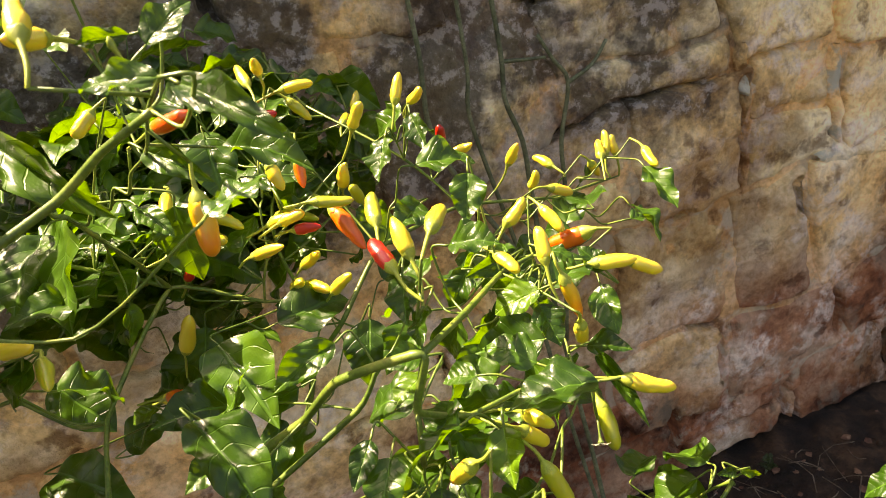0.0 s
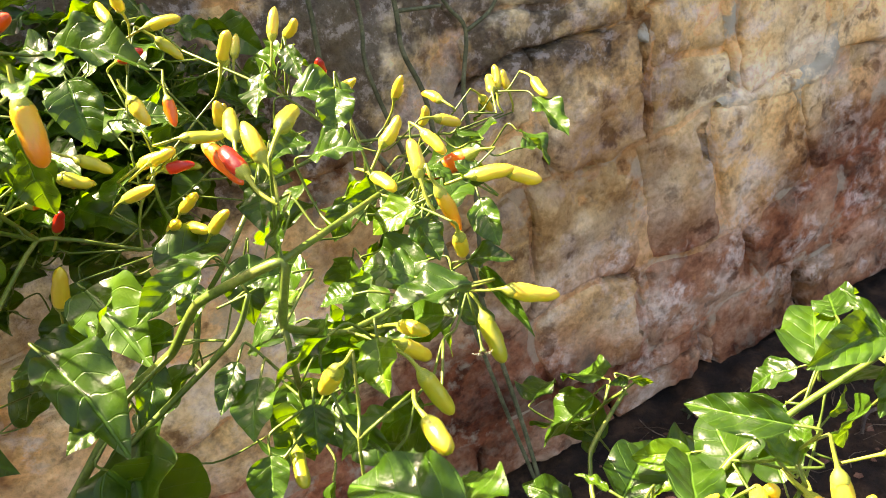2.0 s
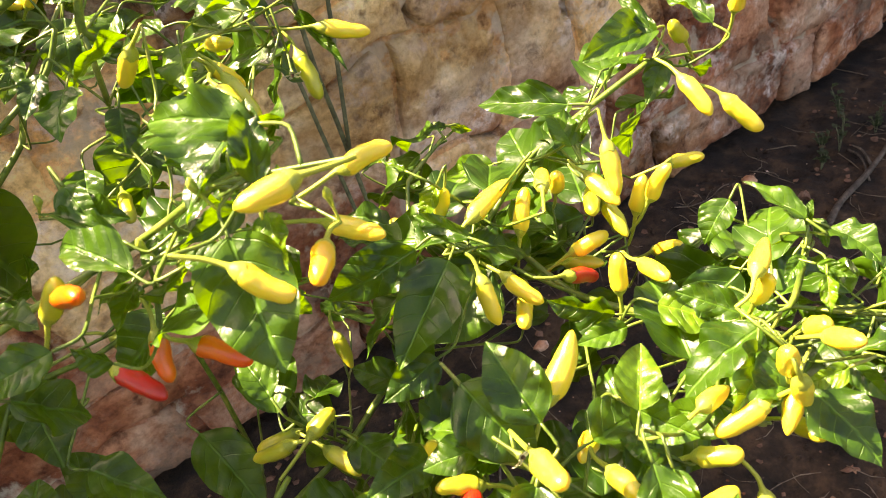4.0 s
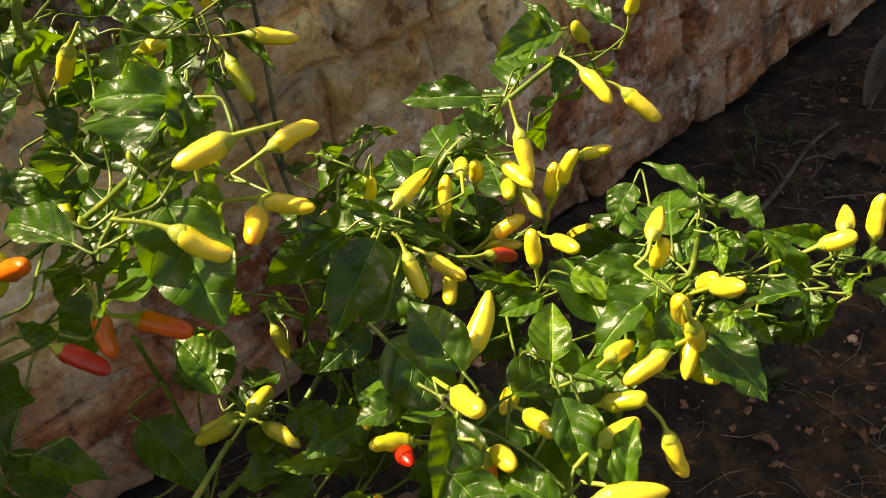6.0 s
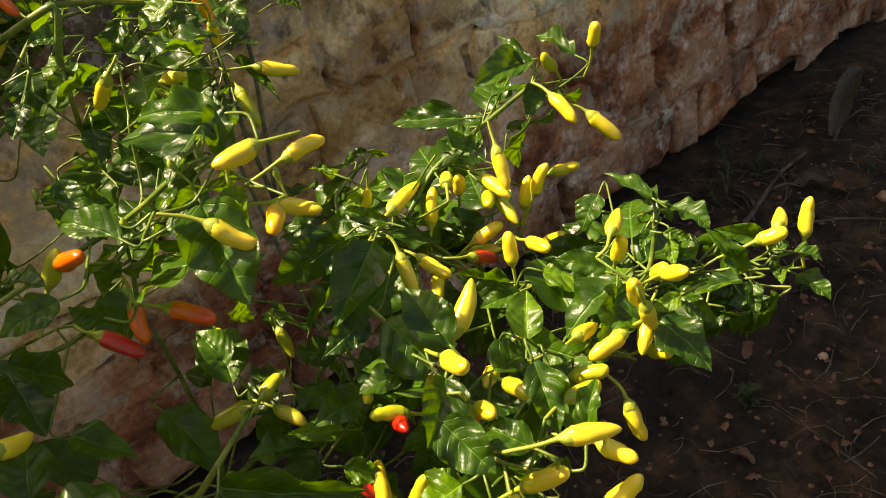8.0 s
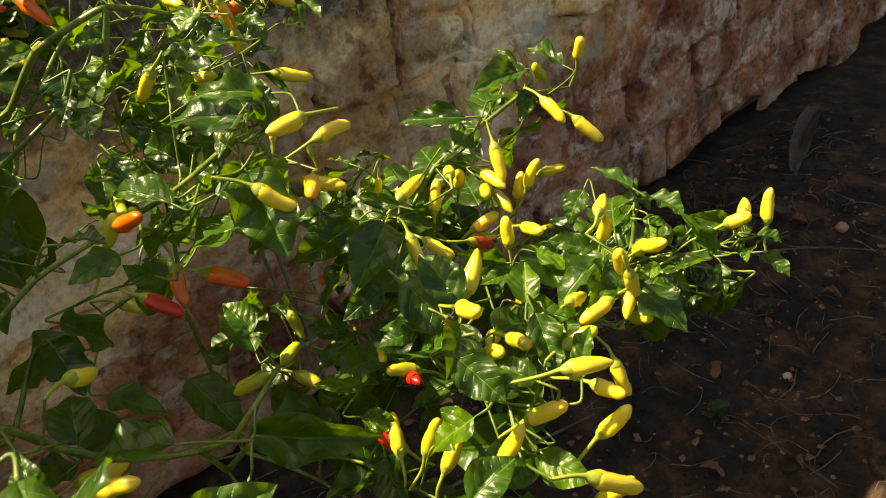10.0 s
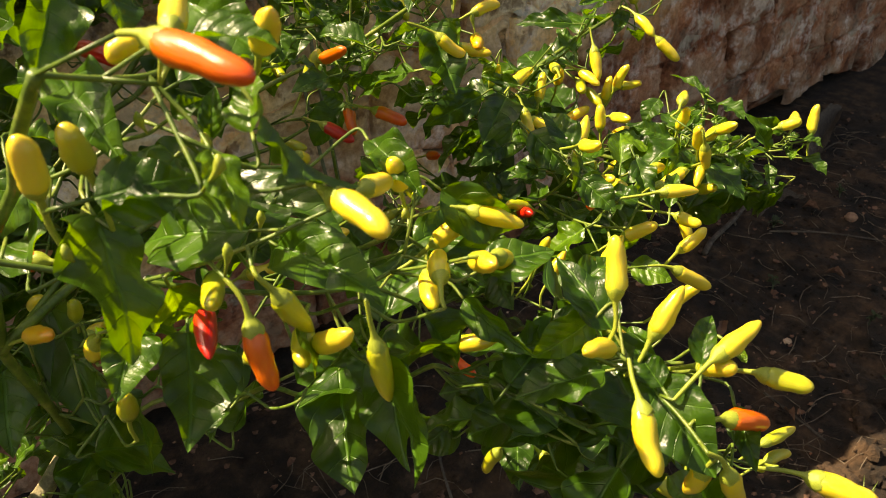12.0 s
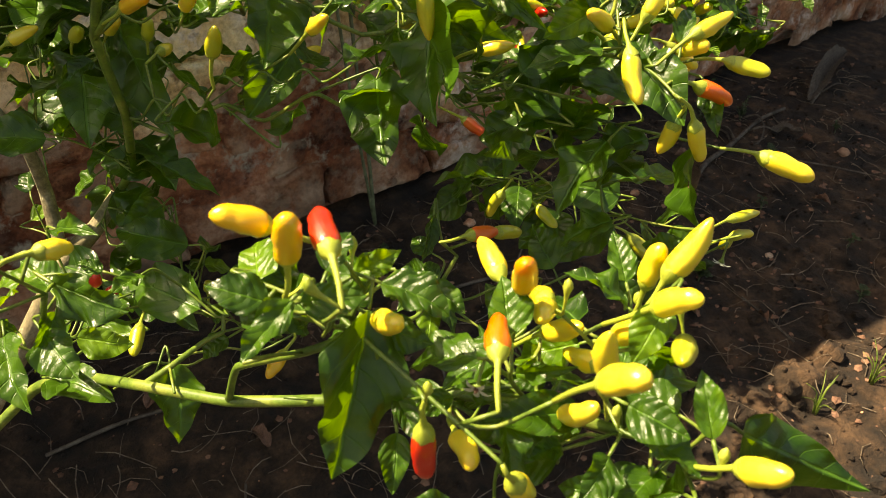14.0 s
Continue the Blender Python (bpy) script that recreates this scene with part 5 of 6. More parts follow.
leaf((-0.432, -0.873, 0.814), (-0.397, -0.894, 0.792), (0.407, -0.222, 0.886), 0.0161)
pod("yellow", (0.059, -0.680, 1.082), (0.086, -0.693, 1.071), 0.0059)
pod("yellow", (-0.070, -0.746, 1.137), (-0.078, -0.730, 1.116), 0.0049)
pod("green", (-0.045, -0.785, 1.117), (-0.045, -0.804, 1.112), 0.0049)
pod("yellow", (-0.070, -0.930, 1.143), (-0.091, -0.928, 1.142), 0.0049)
pod("yellow", (-0.030, -0.874, 1.102), (-0.008, -0.880, 1.105), 0.0049)
pod("yellow", (-0.041, -0.867, 1.075), (-0.026, -0.889, 1.071), 0.0049)
pod("blush", (-0.060, -0.908, 1.096), (-0.073, -0.926, 1.096), 0.0049)
pod("yellow", (-0.094, -0.907, 1.105), (-0.079, -0.919, 1.089), 0.0049)
pod("orange", (-0.153, -0.839, 1.087), (-0.146, -0.863, 1.099), 0.0049)
pod("orange", (-0.127, -0.827, 1.038), (-0.132, -0.839, 1.018), 0.0049)
pod("orange", (-0.114, -0.846, 1.036), (-0.097, -0.864, 1.025), 0.0053)
pod("red", (-0.150, -0.824, 1.028), (-0.137, -0.846, 1.017), 0.0052)
pod("green", (-0.145, -0.737, 0.984), (-0.133, -0.758, 0.979), 0.0049)
pod("yellow", (-0.082, -0.799, 0.955), (-0.083, -0.806, 0.977), 0.0049)
pod("green", (-0.024, -0.753, 0.907), (-0.026, -0.768, 0.888), 0.0049)
pod("green", (-0.084, -0.850, 0.945), (-0.066, -0.844, 0.947), 0.0049)
pod("green", (-0.094, -0.832, 0.928), (-0.114, -0.814, 0.915), 0.0049)
pod("green", (-0.080, -0.856, 0.933), (-0.074, -0.880, 0.930), 0.0049)
pod("yellow", (0.042, -0.815, 1.007), (0.043, -0.825, 1.028), 0.0049)
pod("yellow", (0.049, -0.838, 1.011), (0.083, -0.830, 1.015), 0.0056)
pod("yellow", (0.075, -0.846, 0.990), (0.086, -0.841, 1.013), 0.0049)
pod("green", (0.042, -0.784, 0.973), (0.030, -0.768, 0.984), 0.0049)
pod("yellow", (0.115, -0.832, 0.991), (0.110, -0.841, 1.010), 0.0049)
pod("yellow", (0.087, -0.856, 1.019), (0.103, -0.836, 1.012), 0.0049)
pod("yellow", (0.122, -0.856, 1.007), (0.120, -0.882, 1.001), 0.0049)
pod("yellow", (0.127, -0.867, 1.030), (0.121, -0.880, 1.005), 0.0055)
pod("green", (0.127, -0.863, 0.988), (0.121, -0.886, 0.979), 0.0049)
pod("green", (0.127, -0.852, 0.994), (0.110, -0.870, 0.994), 0.0049)
pod("yellow", (0.147, -0.868, 0.974), (0.154, -0.868, 0.997), 0.0049)
pod("yellow", (0.146, -0.881, 0.991), (0.153, -0.889, 1.014), 0.0049)
pod("yellow", (0.213, -0.835, 0.960), (0.230, -0.850, 0.964), 0.0049)
pod("yellow", (0.179, -0.875, 1.051), (0.176, -0.898, 1.038), 0.0049)
pod("yellow", (0.223, -0.871, 1.017), (0.234, -0.890, 0.997), 0.0055)
pod("green", (0.219, -0.840, 1.051), (0.207, -0.842, 1.067), 0.0049)
pod("yellow", (0.251, -0.852, 1.060), (0.249, -0.858, 1.079), 0.0049)
pod("yellow", (0.101, -0.861, 0.966), (0.119, -0.872, 0.976), 0.0049)
pod("yellow", (0.088, -0.912, 0.976), (0.091, -0.908, 0.998), 0.0049)
pod("green", (0.101, -0.855, 0.953), (0.112, -0.875, 0.958), 0.0049)
pod("red", (0.081, -0.878, 0.970), (0.103, -0.878, 0.955), 0.0049)
pod("yellow", (0.108, -0.910, 0.981), (0.103, -0.933, 0.987), 0.0049)
pod("yellow", (0.167, -0.864, 0.927), (0.171, -0.883, 0.941), 0.0049)
pod("yellow", (0.025, -0.876, 1.002), (0.022, -0.890, 0.981), 0.0049)
pod("yellow", (0.047, -0.866, 0.984), (0.053, -0.889, 0.975), 0.0049)
pod("yellow", (0.058, -0.866, 0.961), (0.041, -0.885, 0.961), 0.0049)
pod("yellow", (-0.003, -0.960, 1.003), (0.021, -0.952, 1.022), 0.0060)
pod("yellow", (0.041, -0.965, 0.972), (0.042, -0.980, 0.986), 0.0049)
pod("yellow", (-0.038, -0.998, 1.031), (-0.042, -1.018, 1.039), 0.0049)
pod("yellow", (0.018, -0.962, 0.959), (0.001, -0.973, 0.965), 0.0049)
pod("green", (-0.001, -0.996, 0.984), (-0.004, -1.016, 0.989), 0.0049)
pod("green", (-0.039, -0.945, 0.956), (-0.058, -0.938, 0.965), 0.0049)
pod("yellow", (-0.041, -0.907, 0.951), (-0.052, -0.926, 0.963), 0.0049)
pod("orange", (-0.044, -1.016, 1.010), (-0.040, -1.011, 0.982), 0.0049)
pod("yellow", (-0.036, -1.014, 1.004), (-0.042, -1.032, 1.017), 0.0049)
pod("red", (-0.043, -0.940, 0.952), (-0.049, -0.960, 0.961), 0.0049)
pod("yellow", (0.111, -0.979, 1.014), (0.134, -0.967, 1.014), 0.0049)
pod("yellow", (0.122, -0.973, 0.985), (0.118, -0.982, 1.008), 0.0049)
pod("yellow", (0.217, -1.029, 0.978), (0.239, -1.018, 0.977), 0.0049)
pod("yellow", (0.195, -1.029, 0.980), (0.205, -1.042, 0.987), 0.0049)
pod("yellow", (0.240, -1.037, 0.963), (0.248, -1.034, 0.987), 0.0049)
pod("yellow", (0.109, -1.019, 1.001), (0.105, -1.037, 1.014), 0.0049)
pod("yellow", (0.123, -1.002, 0.984), (0.117, -1.014, 0.999), 0.0049)
pod("yellow", (0.090, -1.014, 0.991), (0.080, -1.019, 1.014), 0.0049)
pod("yellow", (0.084, -1.024, 0.996), (0.094, -1.022, 0.972), 0.0049)
pod("yellow", (0.097, -1.015, 0.970), (0.081, -1.023, 0.960), 0.0049)
pod("yellow", (0.081, -1.010, 0.971), (0.057, -1.002, 0.962), 0.0052)
pod("yellow", (0.058, -0.994, 0.975), (0.080, -0.991, 0.968), 0.0049)
pod("green", (0.044, -1.003, 0.959), (0.056, -1.019, 0.966), 0.0049)
pod("green", (0.098, -1.017, 0.948), (0.092, -1.035, 0.960), 0.0049)
pod("yellow", (0.060, -1.029, 0.940), (0.060, -1.040, 0.917), 0.0049)
pod("yellow", (0.004, -1.038, 0.996), (0.027, -1.037, 0.988), 0.0049)
pod("yellow", (-0.410, -1.098, 1.175), (-0.411, -1.101, 1.195), 0.0049)
pod("green", (-0.392, -1.087, 1.173), (-0.395, -1.089, 1.190), 0.0049)
pod("red", (-0.400, -0.982, 1.089), (-0.421, -0.962, 1.091), 0.0054)
pod("green", (-0.354, -1.073, 1.103), (-0.366, -1.095, 1.106), 0.0049)
pod("red", (-0.361, -1.072, 1.088), (-0.372, -1.097, 1.085), 0.0049)
pod("orange", (-0.360, -1.117, 1.106), (-0.360, -1.125, 1.080), 0.0050)
pod("green", (-0.345, -1.112, 1.110), (-0.335, -1.115, 1.089), 0.0049)
pod("green", (-0.332, -1.102, 1.081), (-0.344, -1.120, 1.079), 0.0049)
pod("yellow", (-0.333, -1.115, 1.082), (-0.329, -1.135, 1.097), 0.0049)
pod("green", (-0.315, -1.129, 1.079), (-0.314, -1.133, 1.050), 0.0049)
pod("yellow", (-0.334, -1.145, 1.162), (-0.333, -1.172, 1.159), 0.0049)
pod("yellow", (-0.294, -1.100, 1.132), (-0.274, -1.091, 1.125), 0.0049)
pod("yellow", (-0.260, -1.077, 1.112), (-0.270, -1.087, 1.132), 0.0049)
pod("yellow", (-0.245, -1.082, 1.076), (-0.232, -1.093, 1.088), 0.0049)
pod("yellow", (-0.233, -1.098, 1.096), (-0.216, -1.115, 1.088), 0.0049)
pod("yellow", (-0.276, -1.124, 1.091), (-0.261, -1.105, 1.088), 0.0049)
pod("yellow", (-0.261, -1.096, 1.072), (-0.275, -1.117, 1.070), 0.0049)
pod("yellow", (-0.257, -1.125, 1.092), (-0.263, -1.145, 1.102), 0.0049)
pod("yellow", (-0.248, -1.130, 1.092), (-0.231, -1.124, 1.078), 0.0049)
pod("yellow", (-0.213, -1.169, 1.075), (-0.205, -1.160, 1.098), 0.0049)
pod("yellow", (-0.203, -1.185, 1.056), (-0.188, -1.187, 1.076), 0.0049)
pod("yellow", (-0.050, -1.097, 0.974), (-0.026, -1.110, 0.955), 0.0050)
pod("yellow", (-0.190, -1.210, 1.051), (-0.165, -1.214, 1.059), 0.0049)
pod("yellow", (-0.189, -1.202, 1.039), (-0.187, -1.218, 1.047), 0.0049)
pod("yellow", (-0.220, -1.174, 1.050), (-0.244, -1.179, 1.065), 0.0049)
pod("yellow", (-0.184, -1.145, 1.023), (-0.169, -1.151, 1.006), 0.0049)
pod("green", (-0.167, -1.221, 1.033), (-0.155, -1.240, 1.030), 0.0049)
pod("orange", (-0.197, -1.224, 1.027), (-0.173, -1.231, 1.013), 0.0049)
pod("yellow", (-0.241, -1.208, 1.051), (-0.250, -1.226, 1.032), 0.0054)
pod("yellow", (-0.123, -1.090, 0.904), (-0.114, -1.097, 0.877), 0.0049)
pod("yellow", (-0.138, -1.114, 0.920), (-0.144, -1.131, 0.933), 0.0049)
pod("yellow", (-0.114, -1.049, 0.888), (-0.110, -1.072, 0.884), 0.0049)
pod("green", (-0.074, -1.078, 0.814), (-0.071, -1.098, 0.792), 0.0057)
pod("green", (-0.085, -1.123, 0.819), (-0.069, -1.147, 0.794), 0.0066)
pod("red", (-0.046, -1.127, 0.791), (-0.064, -1.138, 0.792), 0.0049)
pod("yellow", (-0.217, -1.227, 1.012), (-0.215, -1.219, 0.989), 0.0049)
pod("yellow", (-0.212, -1.236, 1.013), (-0.204, -1.240, 0.990), 0.0049)
pod("green", (-0.009, -1.165, 0.832), (0.025, -1.171, 0.829), 0.0049)
pod("green", (-0.008, -1.170, 0.816), (0.015, -1.176, 0.813), 0.0049)
pod("green", (-0.011, -1.169, 0.813), (-0.001, -1.158, 0.794), 0.0049)
pod("yellow", (-0.160, -1.253, 0.984), (-0.146, -1.279, 0.977), 0.0063)
pod("orange", (-0.171, -0.996, 0.904), (-0.164, -1.017, 0.896), 0.0049)
pod("yellow", (-0.239, -1.090, 1.013), (-0.226, -1.107, 1.019), 0.0049)
pod("green", (-0.187, -1.064, 0.872), (-0.191, -1.055, 0.847), 0.0049)
pod("green", (-0.151, -1.072, 0.849), (-0.150, -1.094, 0.841), 0.0049)
pod("yellow", (-0.336, -0.959, 0.795), (-0.322, -0.960, 0.817), 0.0049)
pod("blush", (-0.414, -0.954, 1.035), (-0.407, -0.981, 1.048), 0.0049)
pod("yellow", (-0.394, -0.831, 0.977), (-0.391, -0.851, 0.993), 0.0049)
pod("yellow", (-0.397, -1.026, 1.065), (-0.397, -1.009, 1.047), 0.0049)
pod("orange", (0.021, -0.738, 0.912), (0.020, -0.758, 0.919), 0.0049)
pod("yellow", (-0.220, -0.904, 1.053), (-0.204, -0.890, 1.041), 0.0049)
pod("green", (-0.161, -0.829, 1.075), (-0.150, -0.832, 1.093), 0.0049)
pod("yellow", (-0.462, -0.824, 0.982), (-0.443, -0.836, 0.993), 0.0049)
pod("green", (-0.425, -0.854, 0.986), (-0.424, -0.871, 0.998), 0.0049)
pod("green", (-0.378, -0.871, 0.981), (-0.377, -0.877, 0.998), 0.0049)
pod("yellow", (-0.377, -0.889, 0.976), (-0.363, -0.876, 0.973), 0.0049)
pod("green", (-0.397, -1.041, 1.031), (-0.397, -1.051, 1.050), 0.0049)
pod("yellow", (-0.337, -1.046, 1.033), (-0.333, -1.061, 1.046), 0.0049)
pod("green", (-0.463, -0.994, 0.827), (-0.476, -1.013, 0.821), 0.0049)
pod("yellow", (-0.333, -1.108, 1.203), (-0.335, -1.123, 1.219), 0.0049)
pod("red", (-0.297, -0.749, 1.113), (-0.279, -0.783, 1.103), 0.0064)
pod("yellow", (-0.028, -1.065, 1.014), (-0.007, -1.079, 1.012), 0.0049)
pod("yellow", (-0.000, -1.060, 0.981), (0.005, -1.078, 0.979), 0.0049)
pod("green", (-0.086, -0.814, 0.914), (-0.110, -0.808, 0.912), 0.0049)
pod("orange", (-0.377, -1.139, 1.223), (-0.367, -1.171, 1.218), 0.0049)
pod("yellow", (-0.353, -1.086, 1.209), (-0.340, -1.064, 1.215), 0.0049)
pod("yellow", (-0.075, -0.961, 0.921), (-0.064, -0.944, 0.938), 0.0051)
pod("green", (-0.071, -0.985, 0.934), (-0.061, -0.990, 0.958), 0.0049)
pod("yellow", (-0.069, -0.999, 0.928), (-0.052, -0.999, 0.946), 0.0049)
pod("yellow", (-0.063, -1.044, 0.960), (-0.048, -1.049, 0.980), 0.0049)
pod("yellow", (-0.039, -1.044, 0.973), (-0.025, -1.061, 0.985), 0.0049)
pod("yellow", (-0.018, -1.078, 0.968), (-0.005, -1.088, 0.985), 0.0049)
pod("yellow", (-0.034, -1.088, 0.935), (-0.022, -1.102, 0.954), 0.0049)
pod("red", (-0.069, -0.957, 0.917), (-0.080, -0.947, 0.933), 0.0049)
pod("yellow", (-0.227, -0.791, 0.902), (-0.197, -0.810, 0.911), 0.0068)
pod("yellow", (-0.237, -0.935, 1.006), (-0.219, -0.958, 1.017), 0.0049)
flower((-0.036, -0.983, 1.015), (0.130, -0.517, 0.596))
leaf((-0.368, -1.023, 1.219), (-0.393, -1.055, 1.193), (-0.108, -0.570, 0.814), 0.0119)
leaf((-0.360, -1.039, 1.225), (-0.361, -1.059, 1.201), (-0.225, -0.756, 0.614), 0.0110)
leaf((-0.378, -1.028, 1.184), (-0.377, -1.076, 1.164), (-0.283, -0.377, 0.882), 0.0120)
leaf((-0.331, -1.047, 1.207), (-0.319, -1.086, 1.190), (-0.696, -0.459, 0.551), 0.0126)
leaf((-0.353, -1.059, 1.153), (-0.383, -1.073, 1.143), (0.257, -0.855, 0.450), 0.0111)
leaf((-0.351, -1.061, 1.170), (-0.340, -1.066, 1.175), (-0.527, -0.611, 0.591), 0.0043)
leaf((-0.343, -1.074, 1.163), (-0.334, -1.067, 1.179), (-0.353, -0.792, 0.498), 0.0047)
pod("yellow", (-0.357, -1.062, 1.200), (-0.369, -1.062, 1.197), 0.0046)
leaf_mass((-0.37, -0.70, 0.97), (0.10, 0.10, 0.12), 45)
# three unseen leaf masses up on the left, put there to block the sun
leaf_mass((-0.42, -0.62, 1.27), (0.10, 0.13, 0.12), 60)
leaf_mass((-0.53, -0.79, 1.23), (0.09, 0.10, 0.11), 75)
leaf_mass((-0.37, -0.69, 1.41), (0.07, 0.09, 0.08), 40)
grow([(-0.70, -0.66, -0.02), (-0.69, -0.72, 0.3), (-0.62, -0.785, 0.56), (-0.53, -0.80, 0.69), (-0.472, -0.799, 0.765)], 720, [
    ((-0.472, -0.799, 0.765), [(-0.435, -0.795, 0.79), (-0.409, -0.792, 0.815)], 0.0076, 0.0062),
    ((-0.409, -0.792, 0.815), [(-0.402, -0.835, 0.86), (-0.412, -0.893, 0.936), (-0.426, -0.916, 1.007), (-0.414, -0.932, 1.027)], 0.0038, 0.0032),
    ((-0.412, -0.90, 1.005), [(-0.420, -0.972, 1.098), (-0.403, -1.005, 1.137), (-0.406, -1.06, 1.175), (-0.40, -1.10, 1.21)], 0.0034, 0.0024),
    ((-0.420, -0.972, 1.098), [(-0.44, -1.02, 1.13), (-0.46, -1.03, 1.17)], 0.003, 0.0022),
    ((-0.472, -0.799, 0.765), [(-0.466, -0.785, 0.80), (-0.463, -0.775, 0.829), (-0.468, -0.79, 0.876), (-0.49, -0.80, 0.94), (-0.51, -0.80, 1.08), (-0.48, -0.76, 1.24), (-0.42, -0.72, 1.34)], 0.0065, 0.0035),
    ((-0.48, -0.76, 1.24), [(-0.36, -0.70, 1.262), (-0.28, -0.69, 1.285), (-0.20, -0.69, 1.313), (-0.175, -0.70, 1.330), (-0.150, -0.72, 1.345)], 0.0028, 0.0018),
    ((-0.414, -0.932, 1.027), [(-0.36, -0.90, 1.03), (-0.30, -0.86, 1.025), (-0.255, -0.848, 1.011), (-0.235, -0.845, 0.978), (-0.211, -0.853, 0.954), (-0.182, -0.860, 0.937), (-0.167, -0.876, 0.940)], 0.0029, 0.0021),
    ((-0.167, -0.876, 0.940), [(-0.155, -0.872, 0.910), (-0.13, -0.84, 0.885), (-0.06, -0.82, 0.885), (0.0, -0.80, 0.905), (0.05, -0.80, 0.945), (0.074, -0.81, 0.975), (0.111, -0.81, 1.004), (0.159, -0.817, 1.022), (0.203, -0.828, 1.039)], 0.0024, 0.0019),
    ((0.05, -0.80, 0.945), [(0.045, -0.765, 0.965), (0.066, -0.735, 0.980), (0.117, -0.706, 0.979)], 0.0017, 0.0015),
    ((-0.167, -0.876, 0.938), [(-0.156, -0.910, 0.964), (-0.140, -0.92, 0.985), (-0.11, -0.90, 0.985)], 0.0022, 0.0015),
    ((-0.13, -0.84, 0.885), [(-0.110, -0.775, 0.86), (-0.109, -0.765, 0.93), (-0.111, -0.765, 0.972)], 0.0018, 0.0016),
    ((-0.30, -0.86, 1.025), [(-0.25, -0.76, 0.94), (-0.208, -0.719, 0.970), (-0.16, -0.745, 0.985), (-0.13, -0.76, 1.0)], 0.0022, 0.0015),
    ((0.074, -0.81, 0.975), [(0.09, -0.87, 0.945), (0.13, -0.93, 0.93), (0.165, -0.965, 0.945), (0.182, -0.96, 0.985)], 0.0022, 0.0019),
    ((-0.412, -0.90, 1.005), [(-0.35, -0.86, 1.025), (-0.28, -0.85, 1.045), (-0.20, -0.81, 1.065), (-0.132, -0.82, 1.081), (-0.115, -0.82, 1.083), (-0.10, -0.84, 1.098), (-0.086, -0.88, 1.126)], 0.0020, 0.0017),
], 0.0098)

start_plant((-0.80, -0.93, 0.0), "lower chilli bush with yellow, orange and red pods")
knot(-0.498, -1.039, 0.824)
knot(-0.482, -1.126, 0.884)
knot(-0.459, -1.139, 0.872)
knot(-0.444, -1.184, 0.906)
knot(-0.475, -1.219, 0.976)
knot(-0.458, -1.058, 0.846)
leaf((-0.520, -1.110, 0.970), (-0.497, -1.142, 0.962), (-0.693, -0.610, 0.384), 0.0111)
leaf((-0.467, -1.236, 1.016), (-0.484, -1.220, 1.022), (-0.253, -0.577, 0.776), 0.0083)
leaf((-0.519, -1.078, 0.929), (-0.540, -1.097, 0.911), (-0.135, -0.592, 0.795), 0.0076)
leaf((-0.529, -1.086, 0.925), (-0.524, -1.116, 0.913), (-0.313, -0.393, 0.864), 0.0113)
leaf((-0.528, -1.026, 0.842), (-0.505, -1.074, 0.847), (-0.084, 0.076, 0.994), 0.0157)
leaf((-0.544, -1.028, 0.888), (-0.548, -1.080, 0.869), (-0.416, -0.286, 0.863), 0.0132)
leaf((-0.468, -1.074, 0.857), (-0.483, -1.109, 0.825), (-0.359, -0.540, 0.762), 0.0174)
leaf((-0.466, -1.253, 1.028), (-0.491, -1.261, 1.018), (-0.245, -0.334, 0.910), 0.0059)
leaf((-0.434, -1.243, 1.018), (-0.415, -1.249, 1.026), (-0.490, -0.505, 0.711), 0.0056)
leaf((-0.448, -1.248, 1.030), (-0.433, -1.241, 1.037), (-0.432, 0.022, 0.902), 0.0064)
leaf((-0.431, -1.258, 1.023), (-0.416, -1.280, 1.014), (0.022, -0.361, 0.932), 0.0083)
leaf((-0.462, -1.252, 1.025), (-0.441, -1.263, 1.025), (-0.358, -0.641, 0.679), 0.0071)
leaf((-0.425, -1.258, 0.935), (-0.439, -1.274, 0.919), (-0.561, -0.281, 0.778), 0.0073)
leaf((-0.441, -1.281, 0.987), (-0.444, -1.300, 0.981), (-0.085, -0.267, 0.960), 0.0043)
leaf((-0.289, -1.108, 0.915), (-0.308, -1.120, 0.893), (-0.142, -0.798, 0.586), 0.0064)
leaf((-0.309, -1.134, 0.882), (-0.305, -1.163, 0.876), (-0.373, -0.241, 0.896), 0.0094)
leaf((-0.399, -1.296, 1.007), (-0.388, -1.278, 1.019), (-0.279, -0.423, 0.862), 0.0087)
leaf((-0.373, -1.315, 0.964), (-0.409, -1.297, 0.967), (-0.195, -0.515, 0.835), 0.0094)
leaf((-0.402, -1.300, 0.968), (-0.416, -1.323, 0.953), (-0.368, -0.342, 0.865), 0.0078)
leaf((-0.325, -1.295, 0.982), (-0.344, -1.272, 0.996), (0.302, -0.336, 0.892), 0.0103)
leaf((-0.316, -1.285, 0.986), (-0.304, -1.264, 0.997), (-0.280, -0.319, 0.905), 0.0065)
leaf((-0.386, -1.289, 0.973), (-0.373, -1.310, 0.986), (-0.872, -0.317, 0.373), 0.0047)
leaf((-0.379, -1.340, 0.994), (-0.372, -1.363, 0.992), (-0.558, -0.228, 0.798), 0.0084)
leaf((-0.370, -1.370, 0.997), (-0.357, -1.352, 1.009), (-0.525, -0.176, 0.833), 0.0056)
leaf((-0.384, -1.340, 0.969), (-0.404, -1.344, 0.961), (-0.132, -0.708, 0.693), 0.0077)
leaf((-0.378, -1.351, 0.983), (-0.374, -1.372, 0.981), (-0.060, -0.080, 0.995), 0.0072)
leaf((-0.348, -1.370, 0.985), (-0.305, -1.406, 0.955), (0.631, 0.115, 0.767), 0.0138)
